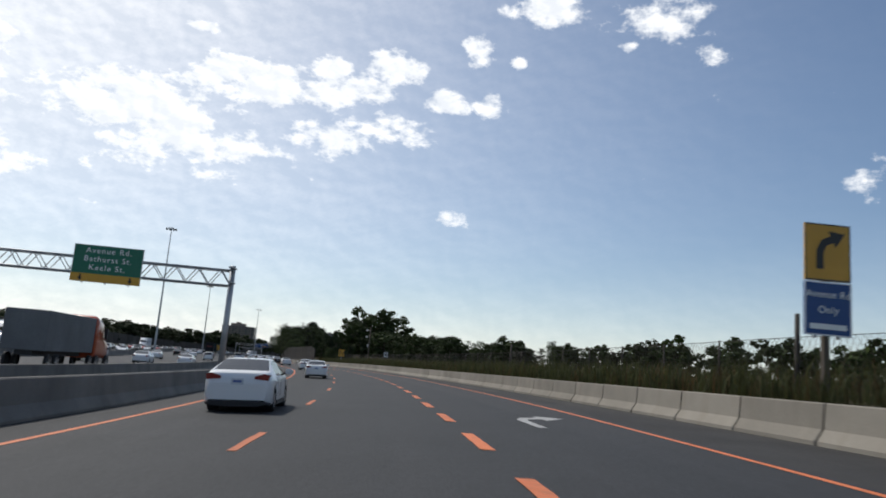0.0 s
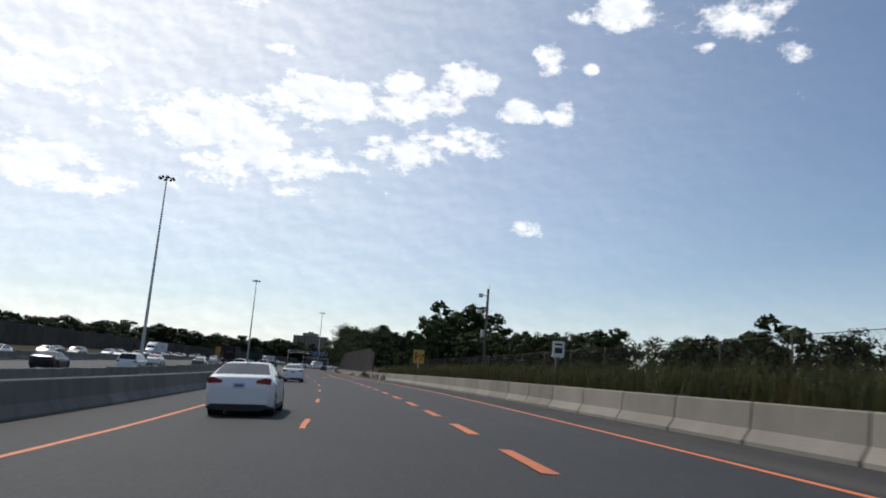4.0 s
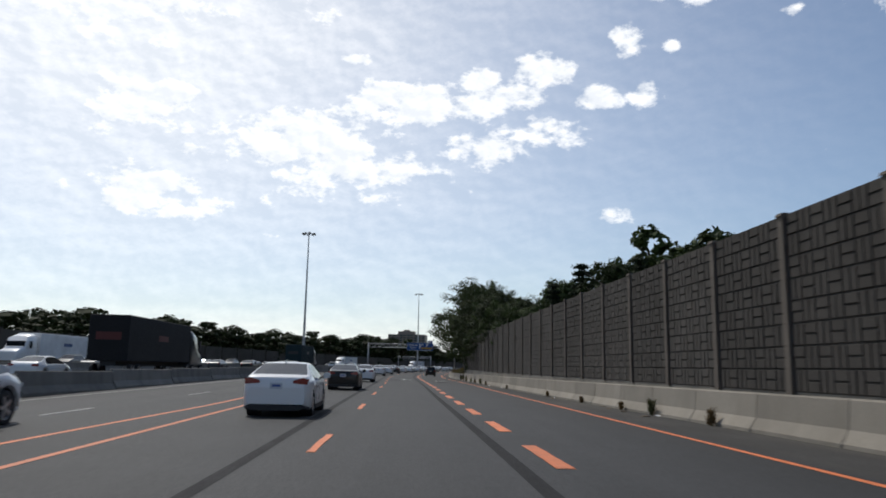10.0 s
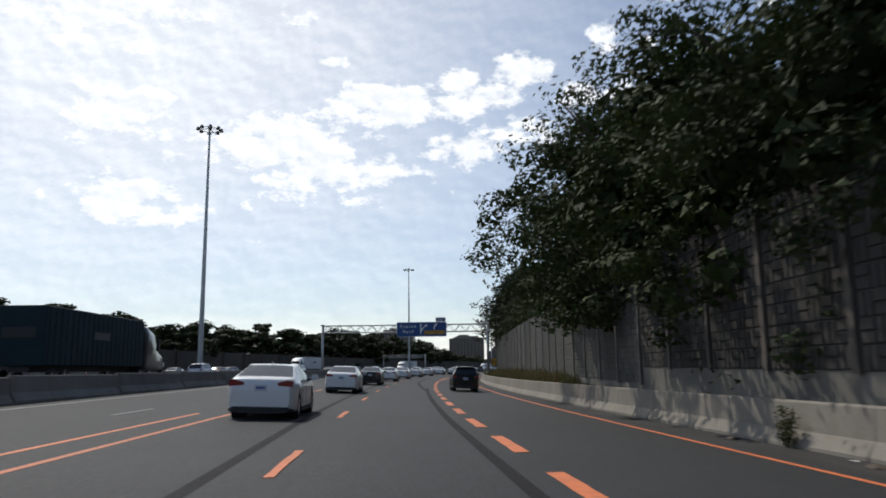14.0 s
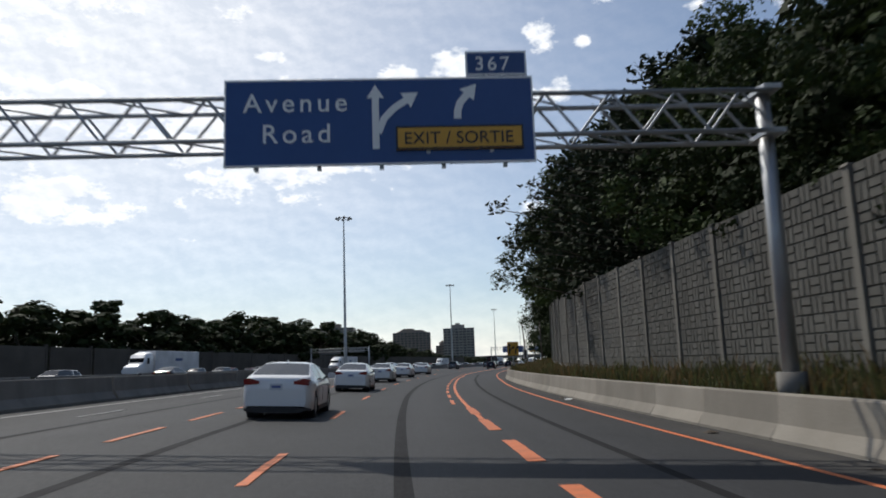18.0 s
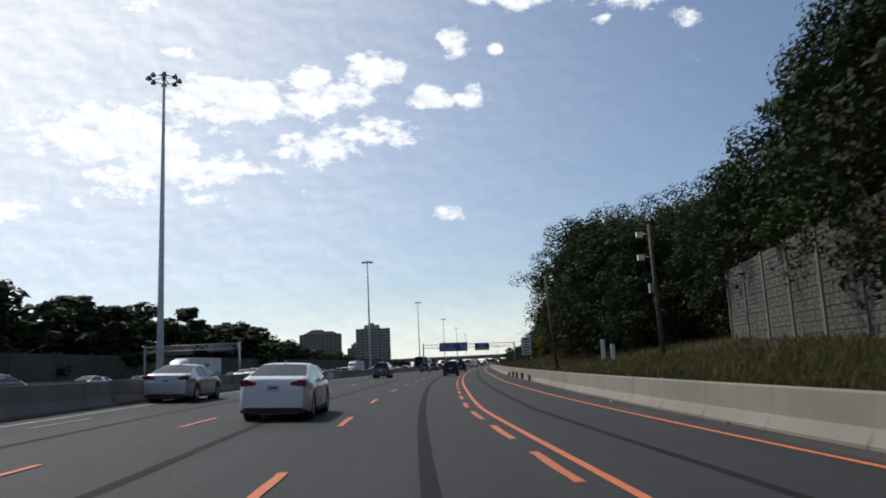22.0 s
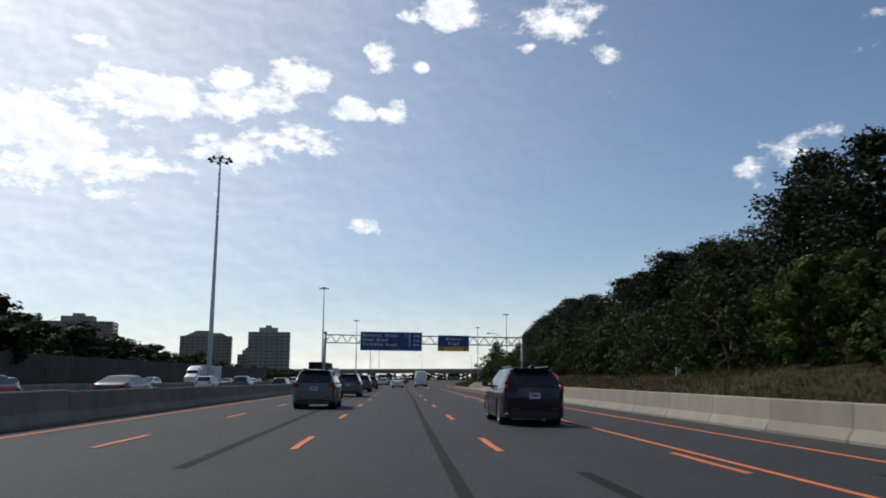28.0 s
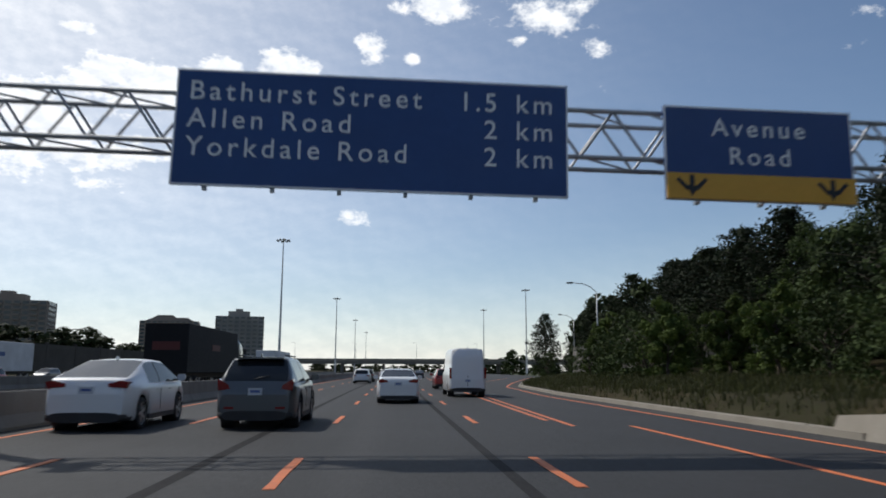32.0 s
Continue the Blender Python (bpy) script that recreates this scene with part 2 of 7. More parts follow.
# ================= materials =================
def shade(name, base, rough=0.6, metal=0.0, vary=0.25, scale=1.5, fine=30.0, bump=0.2, tint=None, stain=None, spec=None, uv=False, emit=None):
    """A surface with colour variation at two scales and fine relief. stain: (colour, amount, scale, stretch)."""
    m = bpy.data.materials.new(name)
    m.use_nodes = True
    nt = m.node_tree
    N, L = nt.nodes.new, nt.links.new
    p = nt.nodes["Principled BSDF"]
    geo = N("ShaderNodeNewGeometry")
    src = geo.outputs["Position"]
    if uv:
        t = N("ShaderNodeUVMap")
        src = t.outputs[0]

    def noise_(sc, det=4.0, stretch=(1, 1, 1), off=0.0):
        mp = N("ShaderNodeMapping")
        mp.inputs["Scale"].default_value = [sc * k for k in stretch]
        mp.inputs["Location"].default_value = (off, off * 0.7, off * 1.3)
        L(src, mp.inputs[0])
        n = N("ShaderNodeTexNoise")
        n.inputs["Scale"].default_value, n.inputs["Detail"].default_value = 1.0, det
        L(mp.outputs[0], n.inputs["Vector"])
        return n.outputs[0]

    def ramp(v, lo, hi, a, b):
        r = N("ShaderNodeMapRange")
        for k, val in zip(("From Min", "From Max", "To Min", "To Max"), (lo, hi, a, b)):
            r.inputs[k].default_value = val
        L(v, r.inputs["Value"])
        return r.outputs[0]

    def mix(fac, a, b, mode="MIX"):
        x = N("ShaderNodeMix")
        x.data_type, x.blend_type = "RGBA", mode
        if isinstance(fac, float):
            x.inputs["Factor"].default_value = fac
        else:
            L(fac, x.inputs["Factor"])
        for k, v in (("A", a), ("B", b)):
            if isinstance(v, (tuple, list)):
                x.inputs[k].default_value = (*v[:3], 1)
            else:
                L(v, x.inputs[k])
        return x.outputs["Result"]

    big, small = noise_(scale), noise_(fine, 3.0, off=5.0)
    dark = [c * (1 - vary) for c in base]
    light = [min(1, c * (1 + vary * 0.8)) for c in base]
    col = mix(ramp(big, 0.3, 0.7, 0.0, 1.0), dark, light)
    col = mix(ramp(small, 0.3, 0.7, 0.0, 0.6), col, tint or [c * (1 - vary * 0.6) for c in base])
    if stain:
        sc, amount, sscale, stretch = stain
        col = mix(ramp(noise_(sscale, 6.0, stretch, 11.0), 0.5, 0.72, 0.0, amount), col, sc)
    info = N("ShaderNodeObjectInfo")
    hsv = N("ShaderNodeHueSaturation")
    L(ramp(info.outputs["Random"], 0, 1, 0.86, 1.12), hsv.inputs["Value"])
    L(col, hsv.inputs["Color"])
    L(hsv.outputs[0], p.inputs["Base Color"])
    p.inputs["Metallic"].default_value = metal
    L(ramp(small, 0.3, 0.7, max(0.02, rough - 0.08), min(1, rough + 0.08)), p.inputs["Roughness"])
    if spec is not None:
        p.inputs["Specular IOR Level"].default_value = spec
    if bump:
        b = N("ShaderNodeBump")
        b.inputs["Strength"].default_value, b.inputs["Distance"].default_value = bump, 0.02
        L(small, b.inputs["Height"])
        L(b.outputs[0], p.inputs["Normal"])
    if emit:
        p.inputs["Emission Color"].default_value, p.inputs["Emission Strength"].default_value = (*emit[0], 1), emit[1]
    return m


def plain(name, base, rough=0.5, metal=0.0, coat=0.0, trans=0.0, emit=None):
    m = bpy.data.materials.new(name)
    m.use_nodes = True
    p = m.node_tree.nodes["Principled BSDF"]
    p.inputs["Base Color"].default_value = (*base, 1)
    p.inputs["Roughness"].default_value, p.inputs["Metallic"].default_value = rough, metal
    p.inputs["Coat Weight"].default_value, p.inputs["Coat Roughness"].default_value = coat, 0.05
    p.inputs["Transmission Weight"].default_value = trans
    if emit:
        p.inputs["Emission Color"].default_value, p.inputs["Emission Strength"].default_value = (*emit[0], 1), emit[1]
    return m


def leaf(name, base, vary=0.5, through=0.25):
    """Foliage: each leaf its own tone, some light shining through."""
    vary *= 0.62
    m = bpy.data.materials.new(name)
    m.use_nodes = True
    nt = m.node_tree
    N, L = nt.nodes.new, nt.links.new
    p = nt.nodes["Principled BSDF"]
    geo, info = N("ShaderNodeNewGeometry"), N("ShaderNodeObjectInfo")
    r = N("ShaderNodeValToRGB")
    r.color_ramp.elements[0].color = (*[c * (1 - vary) for c in base], 1)
    r.color_ramp.elements[1].color = (base[0] * (1 + vary * 1.2), base[1] * (1 + vary), base[2] * (1 + vary * 0.3), 1)
    L(geo.outputs["Random Per Island"], r.inputs[0])
    hsv = N("ShaderNodeHueSaturation")
    mr = N("ShaderNodeMapRange")
    mr.inputs["To Min"].default_value, mr.inputs["To Max"].default_value = 0.7, 1.3
    L(info.outputs["Random"], mr.inputs["Value"])
    L(mr.outputs[0], hsv.inputs["Value"])
    L(r.outputs[0], hsv.inputs["Color"])
    L(hsv.outputs[0], p.inputs["Base Color"])
    p.inputs["Roughness"].default_value = 0.75
    p.inputs["Specular IOR Level"].default_value = 0.15
    t = N("ShaderNodeBsdfTranslucent")
    L(hsv.outputs[0], t.inputs[0])
    mx = N("ShaderNodeMixShader")
    mx.inputs[0].default_value = through
    L(p.outputs[0], mx.inputs[1]), L(t.outputs[0], mx.inputs[2])
    L(mx.outputs[0], nt.nodes["Material Output"].inputs[0])
    return m


ASPHALT = shade("asphalt", (0.036, 0.037, 0.039), 0.78, vary=0.16, scale=0.35, fine=26.0, bump=0.35, uv=True, spec=0.28,
                stain=((0.050, 0.050, 0.052), 0.6, 0.5, (0.03, 1.6, 1)))
SHOULDER = shade("shoulder asphalt", (0.048, 0.047, 0.046), 0.9, vary=0.22, scale=0.5, fine=22.0, bump=0.4, uv=True, spec=0.2,
                 stain=((0.11, 0.10, 0.085), 0.5, 0.6, (0.1, 1.2, 1)))
TAR = shade("tar", (0.020, 0.020, 0.021), 0.85, vary=0.3, scale=0.8, fine=20.0, bump=0.2, spec=0.12)
ORANGE = shade("orange road paint", (0.62, 0.165, 0.052), 0.7, vary=0.12, scale=3.0, fine=40.0, bump=0.2,
               stain=((0.30, 0.12, 0.06), 0.55, 6.0, (1, 1, 1)))
WHITE_WORN = shade("worn white road paint", (0.34, 0.34, 0.33), 0.8, vary=0.2, scale=3.0, fine=30.0, bump=0.2,
                   stain=((0.11, 0.11, 0.11), 0.7, 4.0, (1, 1, 1)))
CONCRETE = shade("barrier concrete", (0.255, 0.232, 0.195), 0.9, vary=0.16, scale=0.8, fine=18.0, bump=0.3, spec=0.2,
                 stain=((0.20, 0.175, 0.14), 0.45, 1.4, (1, 1, 0.25)))
CONCRETE_OLD = shade("old barrier concrete", (0.20, 0.19, 0.172), 0.92, vary=0.22, scale=0.7, fine=18.0, bump=0.35, spec=0.2,
                     stain=((0.12, 0.11, 0.10), 0.55, 1.2, (1, 1, 0.3)))
PANEL = shade("pale noise wall panel", (0.125, 0.121, 0.108), 0.95, vary=0.18, scale=1.2, fine=24.0, bump=0.5, spec=0.15,
              stain=((0.075, 0.071, 0.063), 0.45, 0.9, (1, 1, 0.3)))
PANEL_OLD = shade("dark noise wall panel", (0.076, 0.070, 0.063), 0.95, vary=0.18, scale=1.2, fine=24.0, bump=0.5, spec=0.12,
                  stain=((0.05, 0.045, 0.04), 0.45, 0.9, (1, 1, 0.3)))
PANEL_POST_OLD = shade("dark noise wall post", (0.12, 0.105, 0.09), 0.95, vary=0.18, scale=1.0, fine=24.0, bump=0.4, spec=0.12)
PANEL_POST = shade("noise wall post", (0.19, 0.178, 0.155), 0.95, vary=0.18, scale=1.0, fine=24.0, bump=0.4, spec=0.15)
FARWALL = shade("far noise wall", (0.085, 0.078, 0.07), 0.95, vary=0.2, scale=0.4, fine=6.0, bump=0.2, spec=0.1)
GALV = shade("galvanised steel", (0.42, 0.43, 0.44), 0.5, 0.7, vary=0.12, scale=2.0, fine=40.0, bump=0.05)
DARKSTEEL = shade("weathered steel", (0.16, 0.165, 0.17), 0.55, 0.5, vary=0.15, scale=2.0, fine=40.0, bump=0.05)
FENCE_WIRE = shade("rusty fence wire", (0.05, 0.042, 0.035), 0.8, 0.2, vary=0.3, scale=2.0, fine=40.0, bump=0.05)
SIGN_BLUE = shade("blue sign sheeting", (0.010, 0.058, 0.21), 0.45, vary=0.10, scale=0.7, fine=6.0, bump=0.02)
SIGN_GREEN = shade("green sign sheeting", (0.015, 0.15, 0.085), 0.45, vary=0.10, scale=0.7, fine=6.0, bump=0.02)
SIGN_YELLOW = shade("yellow sign sheeting", (0.62, 0.33, 0.035), 0.5, vary=0.08, scale=0.9, fine=8.0, bump=0.02)
SIGN_WHITE = shade("white sign sheeting", (0.70, 0.70, 0.68), 0.5, vary=0.08, scale=1.5, fine=10.0, bump=0.02)
SIGN_TEXT = plain("sign lettering", (0.78, 0.79, 0.78), 0.4)
SIGN_BLACK = plain("sign black", (0.015, 0.015, 0.016), 0.5)
WOOD = shade("weathered pole wood", (0.12, 0.098, 0.075), 0.9, vary=0.25, scale=1.0, fine=30.0, bump=0.4, stain=((0.09, 0.07, 0.055), 0.5, 2.0, (4, 4, 0.2)))
GRASS = shade("dry grass ground", (0.036, 0.030, 0.016), 0.95, vary=0.35, scale=0.35, fine=6.0, bump=0.6, spec=0.1, tint=(0.034, 0.040, 0.016),
              stain=((0.095, 0.065, 0.034), 0.5, 0.25, (1, 1, 1)))
FIELD = shade("distant ground", (0.07, 0.08, 0.04), 0.95, vary=0.3, scale=0.02, fine=0.2, bump=0.0, spec=0.1)
BLADE = leaf("grass blades", (0.062, 0.070, 0.031), 0.5, 0.35)
BLADE_DRY = leaf("dry grass blades", (0.105, 0.072, 0.036), 0.45, 0.35)
LEAF = leaf("leaves", (0.034, 0.052, 0.017), 0.4, 0.12)
LEAF_DARK = leaf("dark leaves", (0.027, 0.040, 0.015), 0.4, 0.10)
LEAF_LIGHT = leaf("light leaves", (0.050, 0.075, 0.018), 0.45, 0.25)
LEAF_GOLD = leaf("yellowing leaves", (0.15, 0.115, 0.02), 0.4, 0.3)
LEAF_RED = leaf("reddening leaves", (0.07, 0.032, 0.013), 0.5, 0.3)
NEEDLE = leaf("pine needles", (0.019, 0.028, 0.014), 0.4, 0.07)
BARK = shade("bark", (0.085, 0.068, 0.052), 0.95, vary=0.3, scale=3.0, fine=20.0, bump=0.6)
BUILD_A = shade("brown brick tower", (0.20, 0.17, 0.15), 0.9, vary=0.1, scale=0.1, fine=0.8, bump=0.0)
BUILD_B = shade("grey concrete tower", (0.26, 0.25, 0.24), 0.9, vary=0.1, scale=0.1, fine=0.8, bump=0.0)
BUILD_GLASS = shade("tower windows", (0.05, 0.065, 0.075), 0.25, vary=0.3, scale=0.15, fine=0.6, bump=0.0)
DEBRIS = shade("roadside debris", (0.11, 0.085, 0.06), 0.9, vary=0.4, scale=4.0, fine=30.0, bump=0.4)
LITTER = plain("pale litter", (0.62, 0.62, 0.60), 0.6)
LAMPGLASS = plain("lamp glass", (0.55, 0.55, 0.52), 0.2)


# ================= mesh helpers =================
def part(name, bm, material, parent=None, label="", smooth=False):
    me = bpy.data.meshes.new(name)
    if isinstance(bm, bmesh.types.BMesh):
        bm.to_mesh(me)
        bm.free()
    else:
        me.from_pydata(*bm)
    if smooth:
        me.shade_smooth()
    for m in material if isinstance(material, (list, tuple)) else (material,):
        me.materials.append(m)
    ob = new(name, me)
    ob.parent = parent
    if label:
        ob["label"] = label
    return ob


def share(name, mesh, parent, m):
    ob = new(name, mesh)
    ob.parent = parent
    ob.matrix_basis = m
    return ob


def thing(name, m, label, category, group="", kind=""):
    ob = new(name)
    ob.empty_display_size = 0.2
    ob.matrix_basis = m
    return tagged(ob, label, category, group, kind)


def box(bm, x0, x1, y0, y1, z0, z1, m=None, mi=0):
    vs = [bm.verts.new((m @ Vector(c)) if m else c) for c in
          ((x0, y0, z0), (x1, y0, z0), (x1, y1, z0), (x0, y1, z0), (x0, y0, z1), (x1, y0, z1), (x1, y1, z1), (x0, y1, z1))]
    for f in ((3, 2, 1, 0), (4, 5, 6, 7), (0, 1, 5, 4), (1, 2, 6, 5), (2, 3, 7, 6), (3, 0, 4, 7)):
        bm.faces.new([vs[k] for k in f]).material_index = mi


def tube(bm, a, b, r0, r1=None, sides=8, caps=True):
    a, b = Vector(a), Vector(b)
    r1 = r0 if r1 is None else r1
    d = (b - a).normalized()
    u = d.orthogonal().normalized()
    w = d.cross(u)
    rings = []
    for p, r in ((a, r0), (b, r1)):
        rings.append([bm.verts.new(p + (u * math.cos(k * 2 * math.pi / sides) + w * math.sin(k * 2 * math.pi / sides)) * r) for k in range(sides)])
    for k in range(sides):
        bm.faces.new((rings[0][k], rings[0][(k + 1) % sides], rings[1][(k + 1) % sides], rings[1][k])).smooth = True
    if caps:
        bm.faces.new(rings[0][::-1]), bm.faces.new(rings[1])


def prism(bm, outline, y0, y1, m=None, mi=0):
    """A closed outline in x, z drawn out from y0 to y1."""
    lo = [bm.verts.new((m @ Vector((x, y0, z))) if m else (x, y0, z)) for x, z in outline]
    hi = [bm.verts.new((m @ Vector((x, y1, z))) if m else (x, y1, z)) for x, z in outline]
    n = len(outline)
    for k in range(n):
        bm.faces.new((lo[k], lo[(k + 1) % n], hi[(k + 1) % n], hi[k])).material_index = mi
    bm.faces.new(lo[::-1]).material_index = mi
    bm.faces.new(hi).material_index = mi


def strip(name, s0, s1, step, cols, material, z=0.0, kind="structure", label="", category=""):
    """A ribbon along the road. cols: functions of s for n, or (n, z) pairs; UV is (s, n)."""
    ss = np.linspace(s0, s1, max(2, int(round((s1 - s0) / step)) + 1))
    verts, faces, uvs = [], [], []
    for s in ss:
        for c in cols:
            c = c(s) if callable(c) else c
            n, h = c if isinstance(c, tuple) else (c, 0.0)
            verts.append(at(s, n, z + h)[:])
            uvs.append((s, n))
    k = len(cols)
    for i in range(len(ss) - 1):
        for j in range(k - 1):
            a = i * k + j
            faces.append((a, a + 1, a + k + 1, a + k))
    me = bpy.data.meshes.new(name)
    me.from_pydata(verts, [], faces)
    lay = me.uv_layers.new(name="UVMap")
    idx = np.empty(len(me.loops), int)
    me.loops.foreach_get("vertex_index", idx)
    lay.data.foreach_set("uv", np.array(uvs, float)[idx].ravel())
    me.materials.append(material)
    ob = new(name, me)
    if kind:
        tagged(ob, label, category, kind=kind)
    return ob


def lettering(text, height, material, parent, m, name="lettering", extrude=0.004, spacing=1.12, align="LEFT"):
    """Raised letters in the x, z plane that face -y."""
    cu = bpy.data.curves.new(name, "FONT")
    cu.body, cu.size, cu.extrude, cu.space_character, cu.align_x, cu.offset = text, height * 1.38, extrude, spacing, align, 0.006 * height
    tmp = new(name, cu)
    dg = bpy.context.evaluated_depsgraph_get()
    me = bpy.data.meshes.new_from_object(tmp.evaluated_get(dg))
    bpy.data.objects.remove(tmp)
    me.transform(pose(0, 0, 0, 90, 0, 0))
    me.materials.clear()
    me.materials.append(material)
    ob = new(name, me)
    ob.parent = parent
    ob.matrix_basis = m
    return ob


# ================= ground and carriageways =================
def build_ground():
    bm = bmesh.new()
    bmesh.ops.create_grid(bm, x_segments=60, y_segments=60, size=4500)
    for v in bm.verts:
        v.co.y += 600
        v.co.z = -1.2
    tagged(part("ground", bm, FIELD), "flat dull green land reaching to the horizon", "ground", kind="structure")


def line_a(s):
    return ease(LINE_A, s)


def bar_r(s):
    return ease(BAR_R, s)


def bar_l(s):
    return ease(BAR_L, s)


build_ground()
road = strip("road", -120, 1500, 4.0, [bar_l, -11.0, -7.4, -3.7, 0.0, lambda s: ease(EDGE_R, s) + 0.25], ASPHALT,
             label="grey worn asphalt motorway carriageway, gently banked", category="road")
shoulder = strip("shoulder", -120, 800, 4.0, [lambda s: ease(EDGE_R, s) + 0.25, lambda s: ease(EDGE_R, s) + 1.3 if s > 650 else bar_r(s) + 0.2], SHOULDER,
                 label="dusty asphalt shoulder beside the barrier", category="road")
express = strip("express_road", -120, 1500, 10.0, [-54.0, -40.0, -33.0, -28.0, -20.0, lambda s: bar_l(s) - 0.3], ASPHALT, z=-0.02,
                label="wide asphalt express carriageways beyond the barrier", category="road")


# right-hand land behind the barrier: rows of (s, ((n, height), ...))
def bank(s):
    b = bar_r(s) + 0.5 if s < 640 else ease(EDGE_R, s) + 1.3
    rise1 = ease(((-120, .9), (190, .9), (300, .8), (345, .8), (640, .75), (690, .25), (800, .2)), s)
    foot = ease(((-120, 1.0), (290, 1.0), (345, 1.7), (450, 1.85), (480, 2.0), (540, 2.2), (600, 1.5), (640, 1.4), (700, 1.2), (800, 1.0)), s)
    mid = ease(((-120, 10.5), (300, 9.5), (385, 9.5), (450, 12.0), (640, 13.0), (700, 16.0), (760, 26), (800, 38)), s)
    hill = ease(((-120, 1.2), (200, 1.4), (320, 3.5), (400, 3.5), (480, 3.0), (560, 3.4), (600, 2.6), (640, 2.6), (800, 2.5)), s)
    far = ease(((-120, 1.5), (200, 3.0), (330, 7.0), (480, 5.0), (640, 5.0), (800, 3.0)), s)
    return ((b, rise1 if s < 640 else 0.02), (b + 1.0, rise1), (max(mid, b + 2.0), foot), (max(mid, b) + 8.0, hill), (max(mid, b) + 45.0, far), (max(mid, b) + 170.0, -1.4))


def build_bank():
    ss = np.arange(-120, 801, 4.0)
    verts, faces, k = [], [], 6
    for s in ss:
        for j, (n, h) in enumerate(bank(s)):
            p = at(s, n, h)
            p.z += 0.25 * noise.noise((p.x * 0.15, p.y * 0.15, 0)) * (1 if 1 < j < 5 else 0.2)
            verts.append(p[:])
    for i in range(len(ss) - 1):
        for j in range(k - 1):
            a = i * k + j
            faces.append((a, a + 1, a + k + 1, a + k))
    tagged(part("verge", (verts, [], faces), GRASS, smooth=True), "grassy bank rising behind the right-hand concrete barrier", "ground", kind="structure")


build_bank()


def hill_at(s, n):
    rows = bank(s)
    return float(np.interp(n, [a for a, _ in rows], [b for _, b in rows]))


# the strip of land beyond the express lanes
strip("far_verge", -120, 1500, 20.0, [(-210.0, -1.3), (-90.0, 1.5), (-60.0, 1.0), (-53.8, 0.0)], GRASS, label="weedy verge beyond the express lanes", category="ground")

# ================= trees =================
def unit(v):
    return v / (np.linalg.norm(v, axis=1, keepdims=True) + 1e-6)


def points3(a, b, c):
    """Vertex and face lists of many loose three-sided leaves."""
    verts = np.stack((a, b, c), axis=1).reshape(-1, 3)
    return verts.tolist(), [], np.arange(len(a) * 3).reshape(-1, 3).tolist()


def leaf_cloud(rng, centres, count, size, squash=0.8):
    """Many small leaves round clump centres: (x, y, z, radius)."""
    cen = np.repeat(np.array(centres, float), int(count), axis=0)
    n = len(cen)
    d = unit(rng.normal(size=(n, 3)))
    q = d * cen[:, 3:4] * (0.45 + 0.55 * rng.random((n, 1)) ** 0.7) * np.array((1, 1, squash))
    nn = d + rng.normal(size=(n, 3)) * 0.3 + np.array((0, 0, 0.2))       # leaves face outwards from their clump
    a = unit(np.cross(nn, rng.normal(size=(n, 3))))
    b = unit(np.cross(nn, a))
    w = size * (0.6 + 0.8 * rng.random((n, 1)))
    c = cen[:, :3] + q
    return points3(c - a * w - b * w * 0.5, c + a * w * 0.8 - b * w * 0.6, c + a * w * 0.15 + b * w)


def make_trunk(rng, height, r, limbs, reach):
    bm = bmesh.new()
    pts = [Vector((0, 0, -0.6))]
    for k in range(1, 5):
        pts.append(Vector((rng.normal() * 0.12 * k, rng.normal() * 0.12 * k, height * k / 4)))
    for k in range(4):
        tube(bm, pts[k], pts[k + 1], r * (1 - 0.2 * k), r * (1 - 0.2 * (k + 1)), 7, False)
    for k in range(limbs):
        t = 0.35 + 0.6 * k / limbs
        base = pts[0].lerp(pts[4], t)
        a = k * 2.4 + rng.random()
        tip = base + Vector((math.cos(a) * reach, math.sin(a) * reach, reach * 0.75)) * (0.7 + 0.5 * rng.random())
        tube(bm, base, tip, r * 0.38, r * 0.08, 5, False)
    return bm


